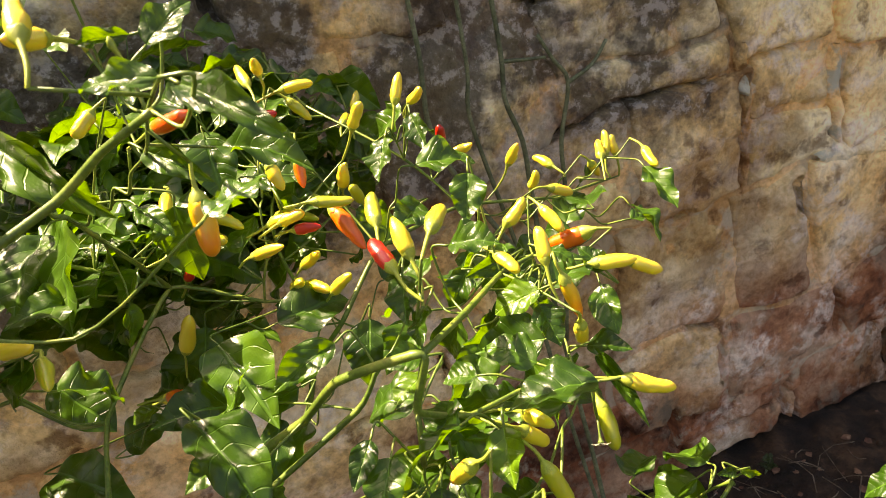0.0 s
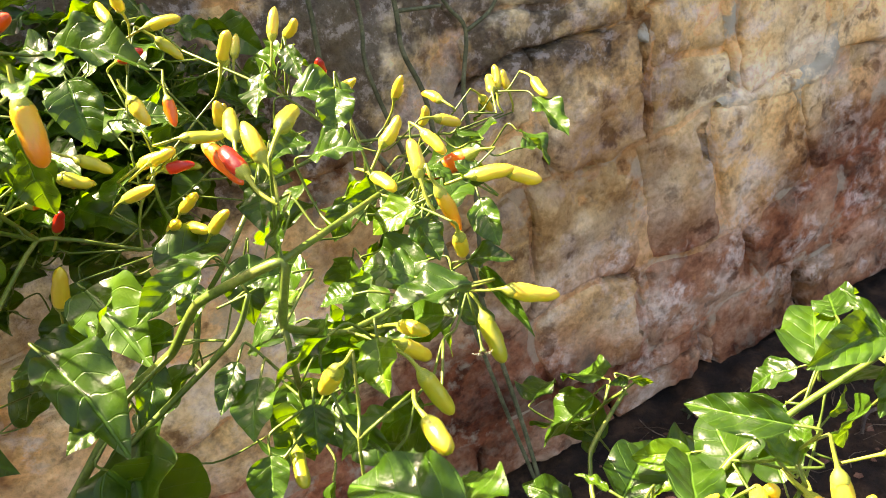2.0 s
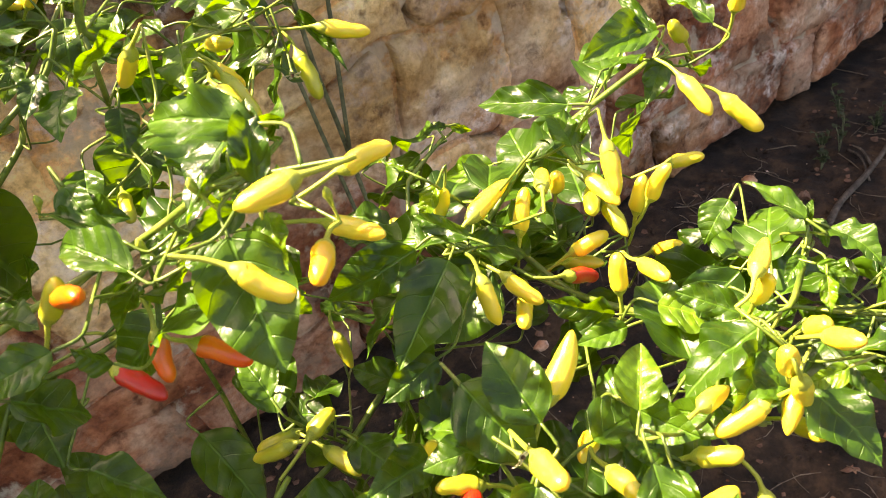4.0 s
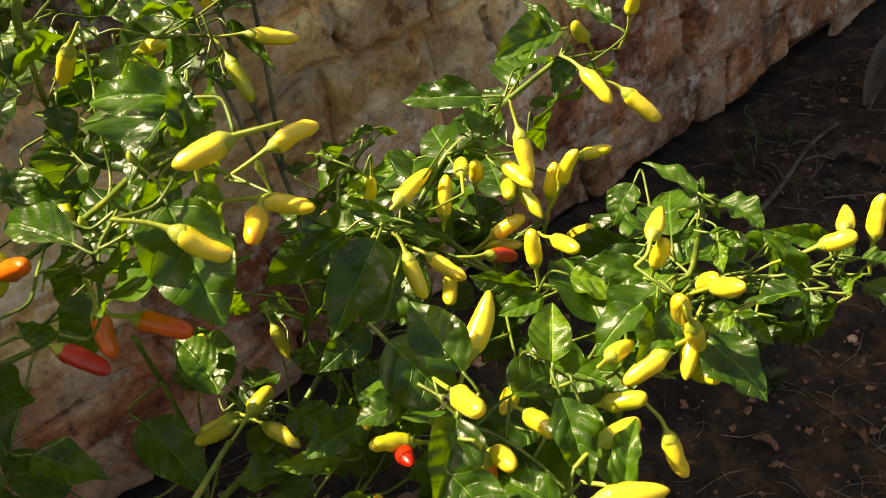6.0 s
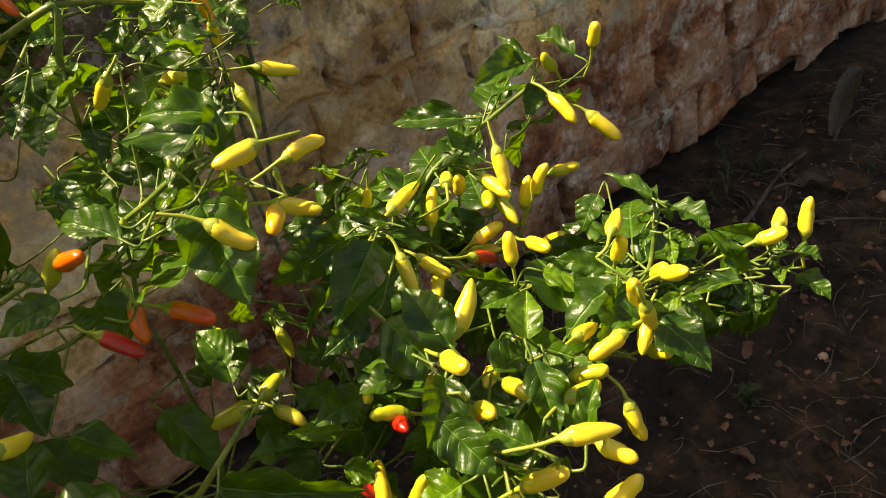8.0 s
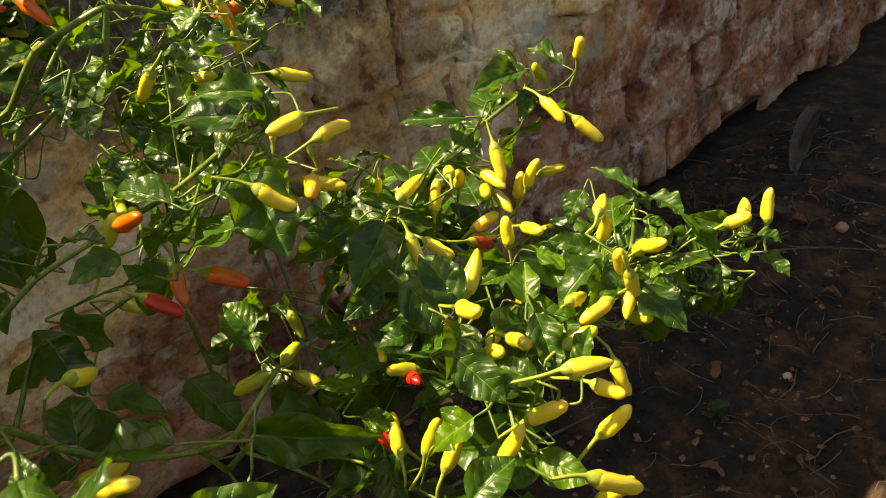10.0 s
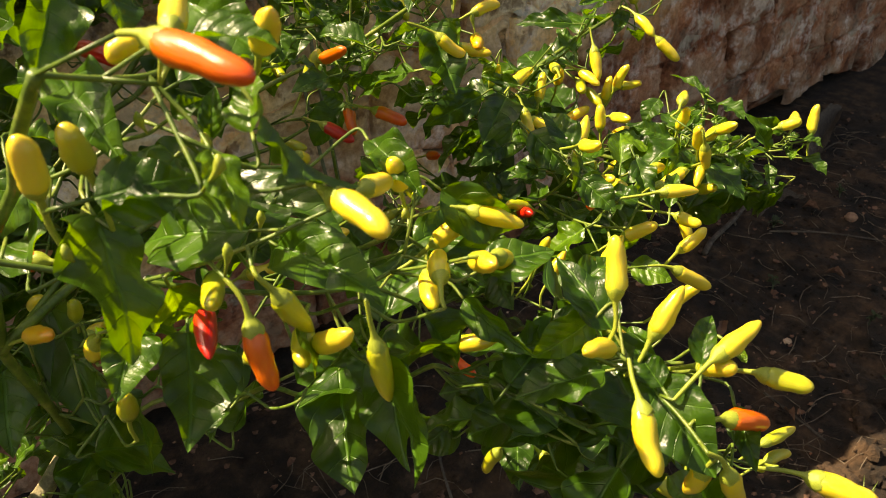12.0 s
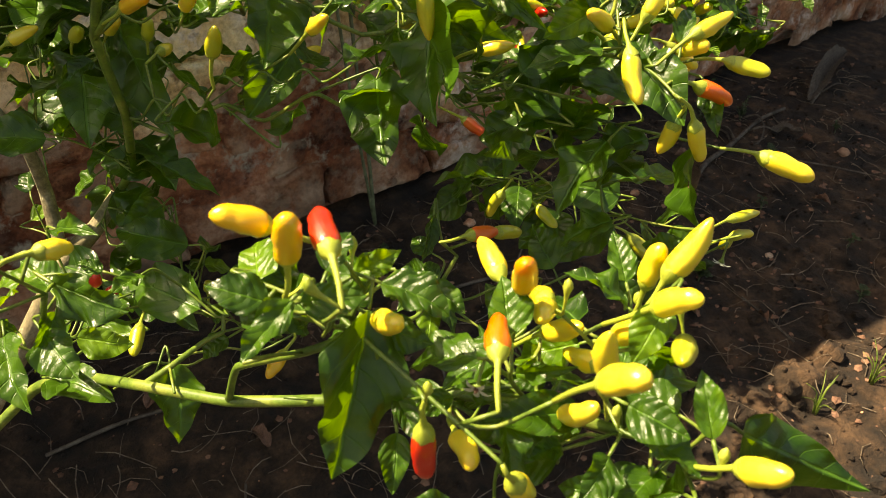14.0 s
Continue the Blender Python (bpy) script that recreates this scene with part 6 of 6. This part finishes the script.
leaf((-0.351, -1.329, 1.020), (-0.370, -1.332, 1.004), (-0.626, -0.085, 0.775), 0.0077)
leaf((-0.230, -1.166, 0.880), (-0.223, -1.135, 0.897), (-0.669, -0.255, 0.699), 0.0128)
leaf((-0.523, -1.091, 0.963), (-0.540, -1.074, 0.953), (-0.416, 0.125, 0.901), 0.0074)
leaf((-0.433, -1.259, 1.006), (-0.422, -1.280, 1.003), (-0.777, -0.466, 0.424), 0.0081)
leaf((-0.438, -1.260, 1.015), (-0.470, -1.279, 0.959), (-0.670, -0.490, 0.558), 0.0166)
leaf((-0.447, -1.087, 0.900), (-0.469, -1.027, 0.893), (-0.482, -0.088, 0.872), 0.0166)
leaf((-0.288, -1.101, 0.851), (-0.321, -1.109, 0.848), (-0.065, -0.156, 0.986), 0.0089)
leaf((-0.294, -1.113, 0.850), (-0.317, -1.138, 0.836), (-0.032, -0.471, 0.882), 0.0094)
leaf((-0.290, -1.116, 0.850), (-0.295, -1.141, 0.834), (-0.481, -0.391, 0.785), 0.0081)
leaf((-0.273, -1.086, 0.864), (-0.276, -1.066, 0.867), (-0.471, -0.193, 0.861), 0.0085)
leaf((-0.257, -1.164, 0.825), (-0.249, -1.120, 0.846), (-0.370, -0.352, 0.860), 0.0121)
leaf((-0.473, -1.082, 0.935), (-0.493, -1.094, 0.939), (0.270, -0.145, 0.952), 0.0055)
leaf((-0.499, -1.023, 0.943), (-0.484, -1.058, 0.952), (-0.446, 0.035, 0.894), 0.0070)
leaf((-0.483, -1.033, 0.911), (-0.493, -1.021, 0.915), (-0.151, -0.448, 0.881), 0.0050)
leaf((-0.396, -0.926, 0.830), (-0.437, -0.885, 0.839), (-0.479, -0.623, 0.618), 0.0171)
leaf((-0.397, -0.881, 0.845), (-0.433, -0.887, 0.841), (0.097, -0.896, 0.433), 0.0139)
leaf((-0.332, -0.919, 0.719), (-0.335, -0.887, 0.735), (-0.326, -0.454, 0.829), 0.0100)
leaf((-0.314, -0.932, 0.720), (-0.258, -0.929, 0.721), (0.038, -0.821, 0.569), 0.0153)
pod("red", (-0.474, -0.943, 0.838), (-0.472, -0.948, 0.850), 0.0046)
pod("red", (-0.470, -0.952, 0.833), (-0.458, -0.956, 0.840), 0.0042)
pod("green", (-0.381, -0.905, 0.762), (-0.379, -0.904, 0.772), 0.0046)
pod("yellow", (-0.524, -1.131, 1.002), (-0.509, -1.127, 0.996), 0.0049)
pod("blush", (-0.467, -1.243, 1.055), (-0.484, -1.238, 1.064), 0.0049)
pod("blush", (-0.465, -1.252, 1.046), (-0.467, -1.259, 1.068), 0.0049)
pod("red", (-0.457, -1.268, 1.055), (-0.449, -1.247, 1.057), 0.0049)
pod("orange", (-0.297, -1.154, 0.929), (-0.275, -1.156, 0.924), 0.0049)
pod("green", (-0.276, -1.155, 0.923), (-0.252, -1.153, 0.912), 0.0049)
pod("yellow", (-0.376, -1.264, 1.005), (-0.367, -1.241, 1.007), 0.0049)
pod("blush", (-0.386, -1.288, 1.019), (-0.396, -1.298, 1.041), 0.0049)
pod("orange", (-0.414, -1.306, 1.013), (-0.400, -1.290, 1.014), 0.0049)
pod("yellow", (-0.368, -1.285, 1.001), (-0.357, -1.268, 0.988), 0.0049)
pod("yellow", (-0.370, -1.287, 1.000), (-0.387, -1.300, 1.011), 0.0049)
pod("yellow", (-0.362, -1.282, 0.978), (-0.361, -1.300, 0.994), 0.0049)
pod("yellow", (-0.360, -1.311, 0.980), (-0.360, -1.291, 0.973), 0.0049)
pod("yellow", (-0.378, -1.328, 1.000), (-0.383, -1.329, 1.024), 0.0049)
pod("yellow", (-0.415, -1.353, 1.038), (-0.414, -1.367, 1.051), 0.0049)
pod("yellow", (-0.381, -1.314, 0.967), (-0.383, -1.330, 0.987), 0.0049)
pod("yellow", (-0.353, -1.312, 0.994), (-0.358, -1.325, 1.009), 0.0049)
pod("yellow", (-0.326, -1.302, 1.001), (-0.324, -1.304, 1.022), 0.0049)
pod("yellow", (-0.328, -1.313, 1.014), (-0.314, -1.317, 1.038), 0.0054)
pod("yellow", (-0.360, -1.331, 1.025), (-0.358, -1.346, 1.038), 0.0049)
pod("green", (-0.351, -1.340, 1.009), (-0.369, -1.351, 1.018), 0.0049)
pod("yellow", (-0.376, -1.385, 1.001), (-0.377, -1.400, 1.014), 0.0049)
pod("red", (-0.443, -1.301, 0.988), (-0.441, -1.300, 0.960), 0.0049)
pod("yellow", (-0.418, -1.291, 0.958), (-0.426, -1.309, 0.962), 0.0049)
pod("blush", (-0.396, -1.081, 0.830), (-0.413, -1.088, 0.822), 0.0049)
pod("yellow", (-0.434, -1.261, 1.009), (-0.438, -1.280, 1.022), 0.0049)
pod("yellow", (-0.427, -1.333, 0.980), (-0.417, -1.330, 0.959), 0.0049)
flower((-0.413, -1.295, 0.986), (-0.385, -0.234, 0.421))
flower((-0.167, -1.249, 0.908), (-0.361, -0.029, -0.400))
grow([(-0.80, -0.93, -0.02), (-0.78, -0.93, 0.35), (-0.72, -0.94, 0.60), (-0.62, -0.95, 0.72)], 130, [
    ((-0.62, -0.95, 0.72), [(-0.538, -0.972, 0.792), (-0.514, -1.03, 0.838), (-0.491, -1.093, 0.868), (-0.461, -1.149, 0.884), (-0.428, -1.195, 0.903), (-0.395, -1.253, 0.937), (-0.378, -1.295, 0.953), (-0.355, -1.324, 0.948), (-0.350, -1.345, 0.960)], 0.0040, 0.0025),
    ((-0.491, -1.093, 0.868), [(-0.475, -1.10, 0.879), (-0.448, -1.09, 0.878), (-0.436, -1.087, 0.876), (-0.432, -1.082, 0.886)], 0.0019, 0.0012),
    ((-0.461, -1.149, 0.884), [(-0.459, -1.167, 0.923), (-0.446, -1.218, 0.965), (-0.432, -1.24, 0.985), (-0.44, -1.25, 1.005)], 0.0022, 0.0016),
    ((-0.514, -1.03, 0.838), [(-0.525, -1.06, 0.90), (-0.526, -1.085, 0.935), (-0.526, -1.124, 0.975)], 0.0020, 0.0015),
    ((-0.428, -1.195, 0.903), [(-0.364, -1.134, 0.887), (-0.345, -1.139, 0.871), (-0.327, -1.140, 0.869), (-0.307, -1.134, 0.875), (-0.293, -1.138, 0.902)], 0.0018, 0.0014),
], 0.0048, large=0.55)


# ---- on the ground ----
def dead_stick(points, r0, r1, label, side=()):
    pts = [Vector((x, y, land(x, y) + up)) for x, y, up in points]
    ob = tagged(new("dead_stick"), label, "stick")
    ob.location = pts[0]
    smooth = flowing(pts, 4)
    wide = [(r0 + (r1 - r0) * k / len(smooth)) * (1 + 0.18 * noise.noise((k * 1.7, r0 * 900, 3))) for k in range(len(smooth))]
    part("stem", tube("stem", [p - pts[0] for p in smooth], wide, 7), STICK, ob)
    for x, y, dx, dy, up in side:
        a = Vector((x, y, land(x, y) + 0.008)) - pts[0]
        part("side_twig", tube("twig", flowing([a, a + Vector((dx * 0.5, dy * 0.5, up)), a + Vector((dx, dy, up * 0.4))], 3), [0.55 * r0, 0.5 * r0, 0.45 * r0, 0.4 * r0, 0.35 * r0, 0.25 * r0, 0.2 * r0], 5), STICK, ob)


def fallen_leaf(x, y, size, turn, curl, material=None, label="curled dry brown leaf lying on the soil", broad=0.28):
    me = LEAVES[int(turn) % len(LEAVES)].copy()
    for v in me.vertices:
        v.co.z = curl * 0.7 * math.sin(2.2 * v.co.y) * (0.3 + abs(v.co.x)) + 0.5 * v.co.z + 0.10 * noise.noise((v.co.x * 3, v.co.y * 5, turn))
        v.co.x *= 0.8 + 0.5 * noise.noise((v.co.y * 4, turn, 2.0))
    me.materials.clear()
    me.materials.append(material or DRY)
    ob = tagged(new("fallen_leaf", me), label, "dead leaf", "fallen leaves on the soil")
    ob.matrix_world = Matrix.Translation((x, y, land(x, y) + 0.006)) @ pose(0, 0, 0, 8, 4, turn) @ Matrix.Diagonal((size * broad, size, size * min(1.0, broad / 0.28), 1))


WEED_LEAVES = [me.copy() for me in LEAVES[:5]]
for me in WEED_LEAVES:
    me.materials.clear()
    me.materials.append(WEED)


def weed(x, y, height, leaves, seed, broad=0.018):
    rng = random.Random(seed)
    ob = tagged(new("weed"), "small green weed growing from the shaded soil", "weed", "weeds in the soil")
    ob.location = (x, y, land(x, y))
    for n in range(rng.choice((2, 3))):
        tip = Vector((rng.uniform(-0.3, 0.3) * height, rng.uniform(-0.3, 0.3) * height, height * rng.uniform(0.6, 1)))
        part("stem", tube("stem", flowing([(0, 0, -0.005), tip * 0.5 + Vector((0.004, 0, 0)), tip], 3), [0.0013] * 6 + [0.0007], 5), DULL, ob)
        for k in range(leaves):
            at = tip * (0.25 + 0.75 * (k + 1) / leaves)
            a = 2.4 * k + rng.uniform(-0.4, 0.4)
            way = Vector((math.cos(a), math.sin(a), rng.uniform(0.0, 0.7))).normalized()
            size = broad * rng.uniform(0.6, 1.25)
            lf = new("leaf", rng.choice(WEED_LEAVES))
            lf.parent = ob
            lf.matrix_basis = blade(at, at + way * size, (0, 0, 1), size * 0.36)


def grass_tuft(x, y, seed):
    rng = random.Random(seed)
    ob = tagged(new("grass_tuft"), "thin tuft of green grass on the soil", "grass", "weeds in the soil")
    ob.location = (x, y, land(x, y))
    for n in range(9):
        a, h, o = rng.uniform(0, 6.3), rng.uniform(0.04, 0.09), rng.uniform(0.02, 0.06)
        way = Vector((math.cos(a), math.sin(a), 0))
        pts = flowing([way * 0.004, way * o * 0.3 + Vector((0, 0, h * 0.7)), way * o + Vector((0, 0, h))], 3)
        part("blade", tube("blade", pts, [0.0016, 0.0016, 0.0015, 0.0014, 0.0011, 0.0008, 0.0003], 4), GREEN, ob)


def pebble(x, y, r, seed):
    bm = bmesh.new()
    bmesh.ops.create_icosphere(bm, subdivisions=3, radius=1)
    for v in bm.verts:
        v.co *= 1 + 0.3 * noise.noise(v.co * 1.4 + Vector((seed, 0, 0))) + 0.08 * noise.noise(v.co * 5)
        v.co = Vector((v.co.x * r, v.co.y * r * 0.8, v.co.z * r * 0.55))
    me = bpy.data.meshes.new("pebble")
    bm.to_mesh(me)
    bm.free()
    me.polygons.foreach_set("use_smooth", [True] * len(me.polygons))
    ob = tagged(part("pebble", me, STONE), "small pale sandstone pebble half sunk in soil", "pebble", "pebbles on the soil")
    ob.location = (x, y, land(x, y) + r * 0.2)


def build_crumbs():
    """Crumbs of soil and bits of litter, too many to count."""
    rng = random.Random(8)
    for name, label, material, count, low, high in (
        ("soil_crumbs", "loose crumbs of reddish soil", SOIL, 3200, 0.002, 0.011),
        ("soil_grit", "pale grit and crumbs on the soil", STONE, 420, 0.0015, 0.005),
        ("leaf_litter", "scattered bits of dry leaf and bark", DRY, 1100, 0.003, 0.016),
    ):
        verts, faces = [], []
        for _ in range(count):
            x, y = rng.uniform(-0.75, 2.5), rng.uniform(-1.4, -0.05)
            r = rng.uniform(low, high) * rng.uniform(0.5, 1)
            c = Vector((x, y, land(x, y) + 0.25 * r))
            n = len(verts)
            flat = 0.7 if material is SOIL else 0.2
            ring = [Vector((math.cos(a) * r * rng.uniform(0.6, 1.2), math.sin(a) * r * rng.uniform(0.5, 1.1), rng.uniform(-0.3, 0.3) * r)) for a in (0, 1.3, 2.5, 3.8, 5.0)]
            verts += [c + p for p in ring] + [c + Vector((0.2 * r, 0, flat * r)), c - Vector((0, 0, 0.8 * r))]
            for k in range(5):
                faces += [(n + k, n + (k + 1) % 5, n + 5), (n + (k + 1) % 5, n + k, n + 6)]
        tagged(part(name, mesh(name, verts, faces, material is SOIL), material), label, "litter", kind="stuff")


dead_stick([(1.25, -0.37, 0.012), (1.34, -0.34, 0.014), (1.48, -0.32, 0.018), (1.67, -0.282, 0.016), (1.834, -0.272, 0.012)], 0.0085, 0.005, "pale grey dead branch lying on the soil", [(1.60, -0.295, 0.05, -0.07, 0.02), (1.50, -0.318, 0.05, 0.09, 0.02)])
dead_stick([(1.54, -0.226, 0.004), (1.518, -0.274, 0.012), (1.458, -0.336, 0.010)], 0.0035, 0.0025, "pale dry twig against a dead branch")
dead_stick([(1.669, -0.23, 0.006), (1.677, -0.272, 0.024), (1.64, -0.321, 0.026), (1.592, -0.348, 0.012), (1.544, -0.354, 0.004)], 0.003, 0.002, "thin pale curved root on the soil")
dead_stick([(0.92, -0.316, 0.006), (0.963, -0.297, 0.02), (1.03, -0.322, 0.022), (1.096, -0.346, 0.02), (1.156, -0.351, 0.006)], 0.0042, 0.003, "long bent pale stem lying on the soil", [(1.096, -0.346, 0.05, -0.15, 0.012)])
dead_stick([(0.92, -0.76, 0.004), (0.90, -0.84, 0.010), (0.89, -0.92, 0.004)], 0.003, 0.002, "thin dry twig on the soil")
dead_stick([(0.17, -0.57, 0.004), (0.22, -0.46, 0.008), (0.28, -0.38, 0.004)], 0.0032, 0.002, "thin dry twig on the soil")
dead_stick([(0.19, -0.36, 0.004), (0.45, -0.40, 0.014), (0.72, -0.47, 0.005)], 0.005, 0.003, "long pale dead stem lying on the soil", [(0.5, -0.41, 0.12, 0.08, 0.02)])
dead_stick([(-0.53, -0.32, 0.004), (-0.38, -0.34, 0.01), (-0.21, -0.39, 0.004)], 0.004, 0.003, "dry twig lying at the wall foot")
dead_stick([(-0.60, -0.70, 0.004), (-0.40, -0.66, 0.016), (-0.18, -0.68, 0.006)], 0.004, 0.0025, "thin grey dead stem lying on the soil", [(-0.42, -0.665, 0.10, 0.07, 0.02)])
dead_stick([(-0.36, -0.80, 0.004), (-0.33, -0.68, 0.012), (-0.27, -0.56, 0.004)], 0.003, 0.002, "thin pale dry twig on the soil")
dead_stick([(1.50, -0.42, 0.004), (1.62, -0.52, 0.012), (1.70, -0.64, 0.004)], 0.003, 0.002, "thin pale dry twig on the soil")
dead_stick([(1.95, -0.30, 0.006), (2.10, -0.26, 0.03), (2.22, -0.20, 0.012)], 0.006, 0.003, "pale grey dead branch lying on the soil", [(2.06, -0.275, 0.08, -0.05, 0.03), (2.12, -0.25, 0.04, 0.08, 0.03)])
for x, y, size, turn, curl in ((-0.47, -0.63, 0.06, 70, 0.5), (-0.30, -0.66, 0.05, 215, 0.4), (-0.52, -0.72, 0.045, 330, 0.5), (-0.20, -0.52, 0.05, 15, 0.4), (-0.02, -0.60, 0.055, 120, 0.5), (0.10, -0.75, 0.045, 260, 0.4), (1.30, -0.30, 0.05, 60, 0.5), (1.72, -0.40, 0.055, 180, 0.4), (0.98, -0.60, 0.05, 300, 0.5), (0.77, -0.75, 0.05, 20, 0.35), (0.91, -0.82, 0.045, 140, 0.5), (0.17, -0.37, 0.06, 250, 0.3), (-0.35, -0.33, 0.055, 310, 0.4), (1.05, -0.45, 0.05, 95, 0.4), (0.62, -0.30, 0.045, 200, 0.3), (1.45, -0.62, 0.06, 170, 0.4)):
    fallen_leaf(x, y, size, turn, curl)
fallen_leaf(1.96, -0.285, 0.36, 284, 0.6, STICK, "long crumpled grey dead leaf on the soil", 0.11)
fallen_leaf(1.68, -0.32, 0.10, 205, 0.15, STICK, "pale split strip of dry bark")
for n, (x, y, h, k) in enumerate(((0.88, -0.66, 0.055, 6), (1.66, -0.12, 0.09, 6), (1.67, -0.22, 0.10, 6), (1.29, -0.56, 0.05, 5), (0.26, -0.25, 0.07, 5), (0.69, -0.08, 0.06, 4), (1.15, -0.93, 0.05, 5), (1.525, -0.212, 0.11, 5), (1.50, -0.178, 0.08, 5), (1.649, -0.23, 0.06, 5), (1.428, -0.227, 0.05, 5), (1.523, -0.414, 0.035, 4), (1.05, -0.22, 0.05, 4), (1.85, -0.45, 0.04, 4), (1.32, -0.80, 0.04, 4))):
    weed(x, y, h, k, 40 + n, 0.03 if n == 0 else 0.018)
grass_tuft(0.91, -1.09, 1)
grass_tuft(0.75, -1.06, 2)
for n, (x, y, r) in enumerate(((1.27, -0.14, 0.020), (1.77, -0.53, 0.022), (0.98, -0.36, 0.014), (1.12, -0.70, 0.012), (0.52, -0.22, 0.016))):
    pebble(x, y, r, n * 3.1)


def build_clods():
    """Lumps of dug soil, most of them where the ground is open."""
    rng = random.Random(27)
    bm = bmesh.new()
    for _ in range(130):
        x, y = rng.gauss(0.8, 0.35), rng.gauss(-1.02, 0.16)
        r = rng.uniform(0.006, 0.028) * rng.uniform(0.5, 1)
        lump = bmesh.ops.create_icosphere(bm, subdivisions=2, radius=1)["verts"]
        o, shift = Vector((x, y, land(x, y) + 0.15 * r)), rng.uniform(0, 90)
        for v in lump:
            p = v.co * (1 + 0.55 * noise.noise(v.co * 1.3 + Vector((shift, 0, 0))) + 0.25 * noise.noise(v.co * 3.5 + Vector((0, shift, 0))))
            v.co = o + Vector((p.x * r, p.y * r * 0.85, p.z * r * 0.65))
    me = bpy.data.meshes.new("clods")
    bm.to_mesh(me)
    bm.free()
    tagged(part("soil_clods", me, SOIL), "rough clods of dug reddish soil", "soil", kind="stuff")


def build_straw():
    """Thin dry straws and rootlets scattered over the soil."""
    rng = random.Random(19)
    verts, faces = [], []
    for _ in range(900):
        x, y, a, long = rng.uniform(-0.75, 2.4), rng.uniform(-1.35, -0.06), rng.uniform(0, 6.3), rng.uniform(0.02, 0.13)
        r, bend = rng.uniform(0.0005, 0.0013), rng.uniform(-0.4, 0.4)
        n = len(verts)
        for k in range(4):
            px, py = x + math.cos(a + bend * k) * long * k / 3, y + math.sin(a + bend * k) * long * k / 3
            c = Vector((px, py, land(px, py) + 0.003 + 0.004 * math.sin(k)))
            side = Vector((-math.sin(a), math.cos(a), 0)) * r
            verts += [c - side, c + side, c + Vector((0, 0, 1.6 * r))]
        for k in range(3):
            for i in range(3):
                b = (i + 1) % 3
                faces.append((n + 3 * k + i, n + 3 * k + b, n + 3 * k + 3 + b, n + 3 * k + 3 + i))
    tagged(part("dry_straw", mesh("straw", verts, faces), STRAW), "thin dry straws scattered over the soil", "litter", kind="stuff")


def wall_stems():
    """Bare stems rising from the wall foot in front of the stones."""
    ob = tagged(new("creeper"), "dull green bare creeper stems against the stone wall", "creeper")
    ob.location = (0.33, -0.08, 0.085)
    for points, r in (
        ([(0.33, -0.08, 0.08), (0.32, -0.075, 0.30), (0.309, -0.06, 0.49), (0.296, -0.06, 0.67), (0.287, -0.06, 0.77), (0.285, -0.06, 0.90), (0.284, -0.06, 0.98), (0.268, -0.06, 1.047), (0.273, -0.06, 1.114), (0.27, -0.06, 1.28)], 0.0042),
        ([(0.33, -0.08, 0.08), (0.29, -0.07, 0.40), (0.267, -0.06, 0.64), (0.25, -0.06, 0.80), (0.217, -0.06, 1.0), (0.213, -0.06, 1.058), (0.222, -0.06, 1.108), (0.225, -0.06, 1.25)], 0.0036),
        ([(0.25, -0.06, 0.80), (0.18, -0.06, 0.95), (0.154, -0.06, 1.039), (0.156, -0.06, 1.096), (0.161, -0.06, 1.149), (0.16, -0.06, 1.28)], 0.004),
        ([(0.30, -0.07, 0.62), (0.338, -0.06, 0.86), (0.344, -0.06, 0.957), (0.367, -0.06, 1.041), (0.349, -0.06, 1.079), (0.33, -0.06, 1.12)], 0.0034),
        ([(0.367, -0.06, 1.041), (0.408, -0.06, 1.056), (0.44, -0.05, 1.08)], 0.003),
        ([(0.272, -0.06, 1.10), (0.31, -0.06, 1.092), (0.337, -0.06, 1.087)], 0.0028),
    ):
        curve = flowing([Vector(p) - ob.location for p in points], 4)
        part("stem", tube("stem", curve, [r * (1.1 - 0.3 * k / len(curve)) for k in range(len(curve))], 7), DULL, ob)


wall_stems()
build_clods()
build_crumbs()
build_straw()


build_stones()
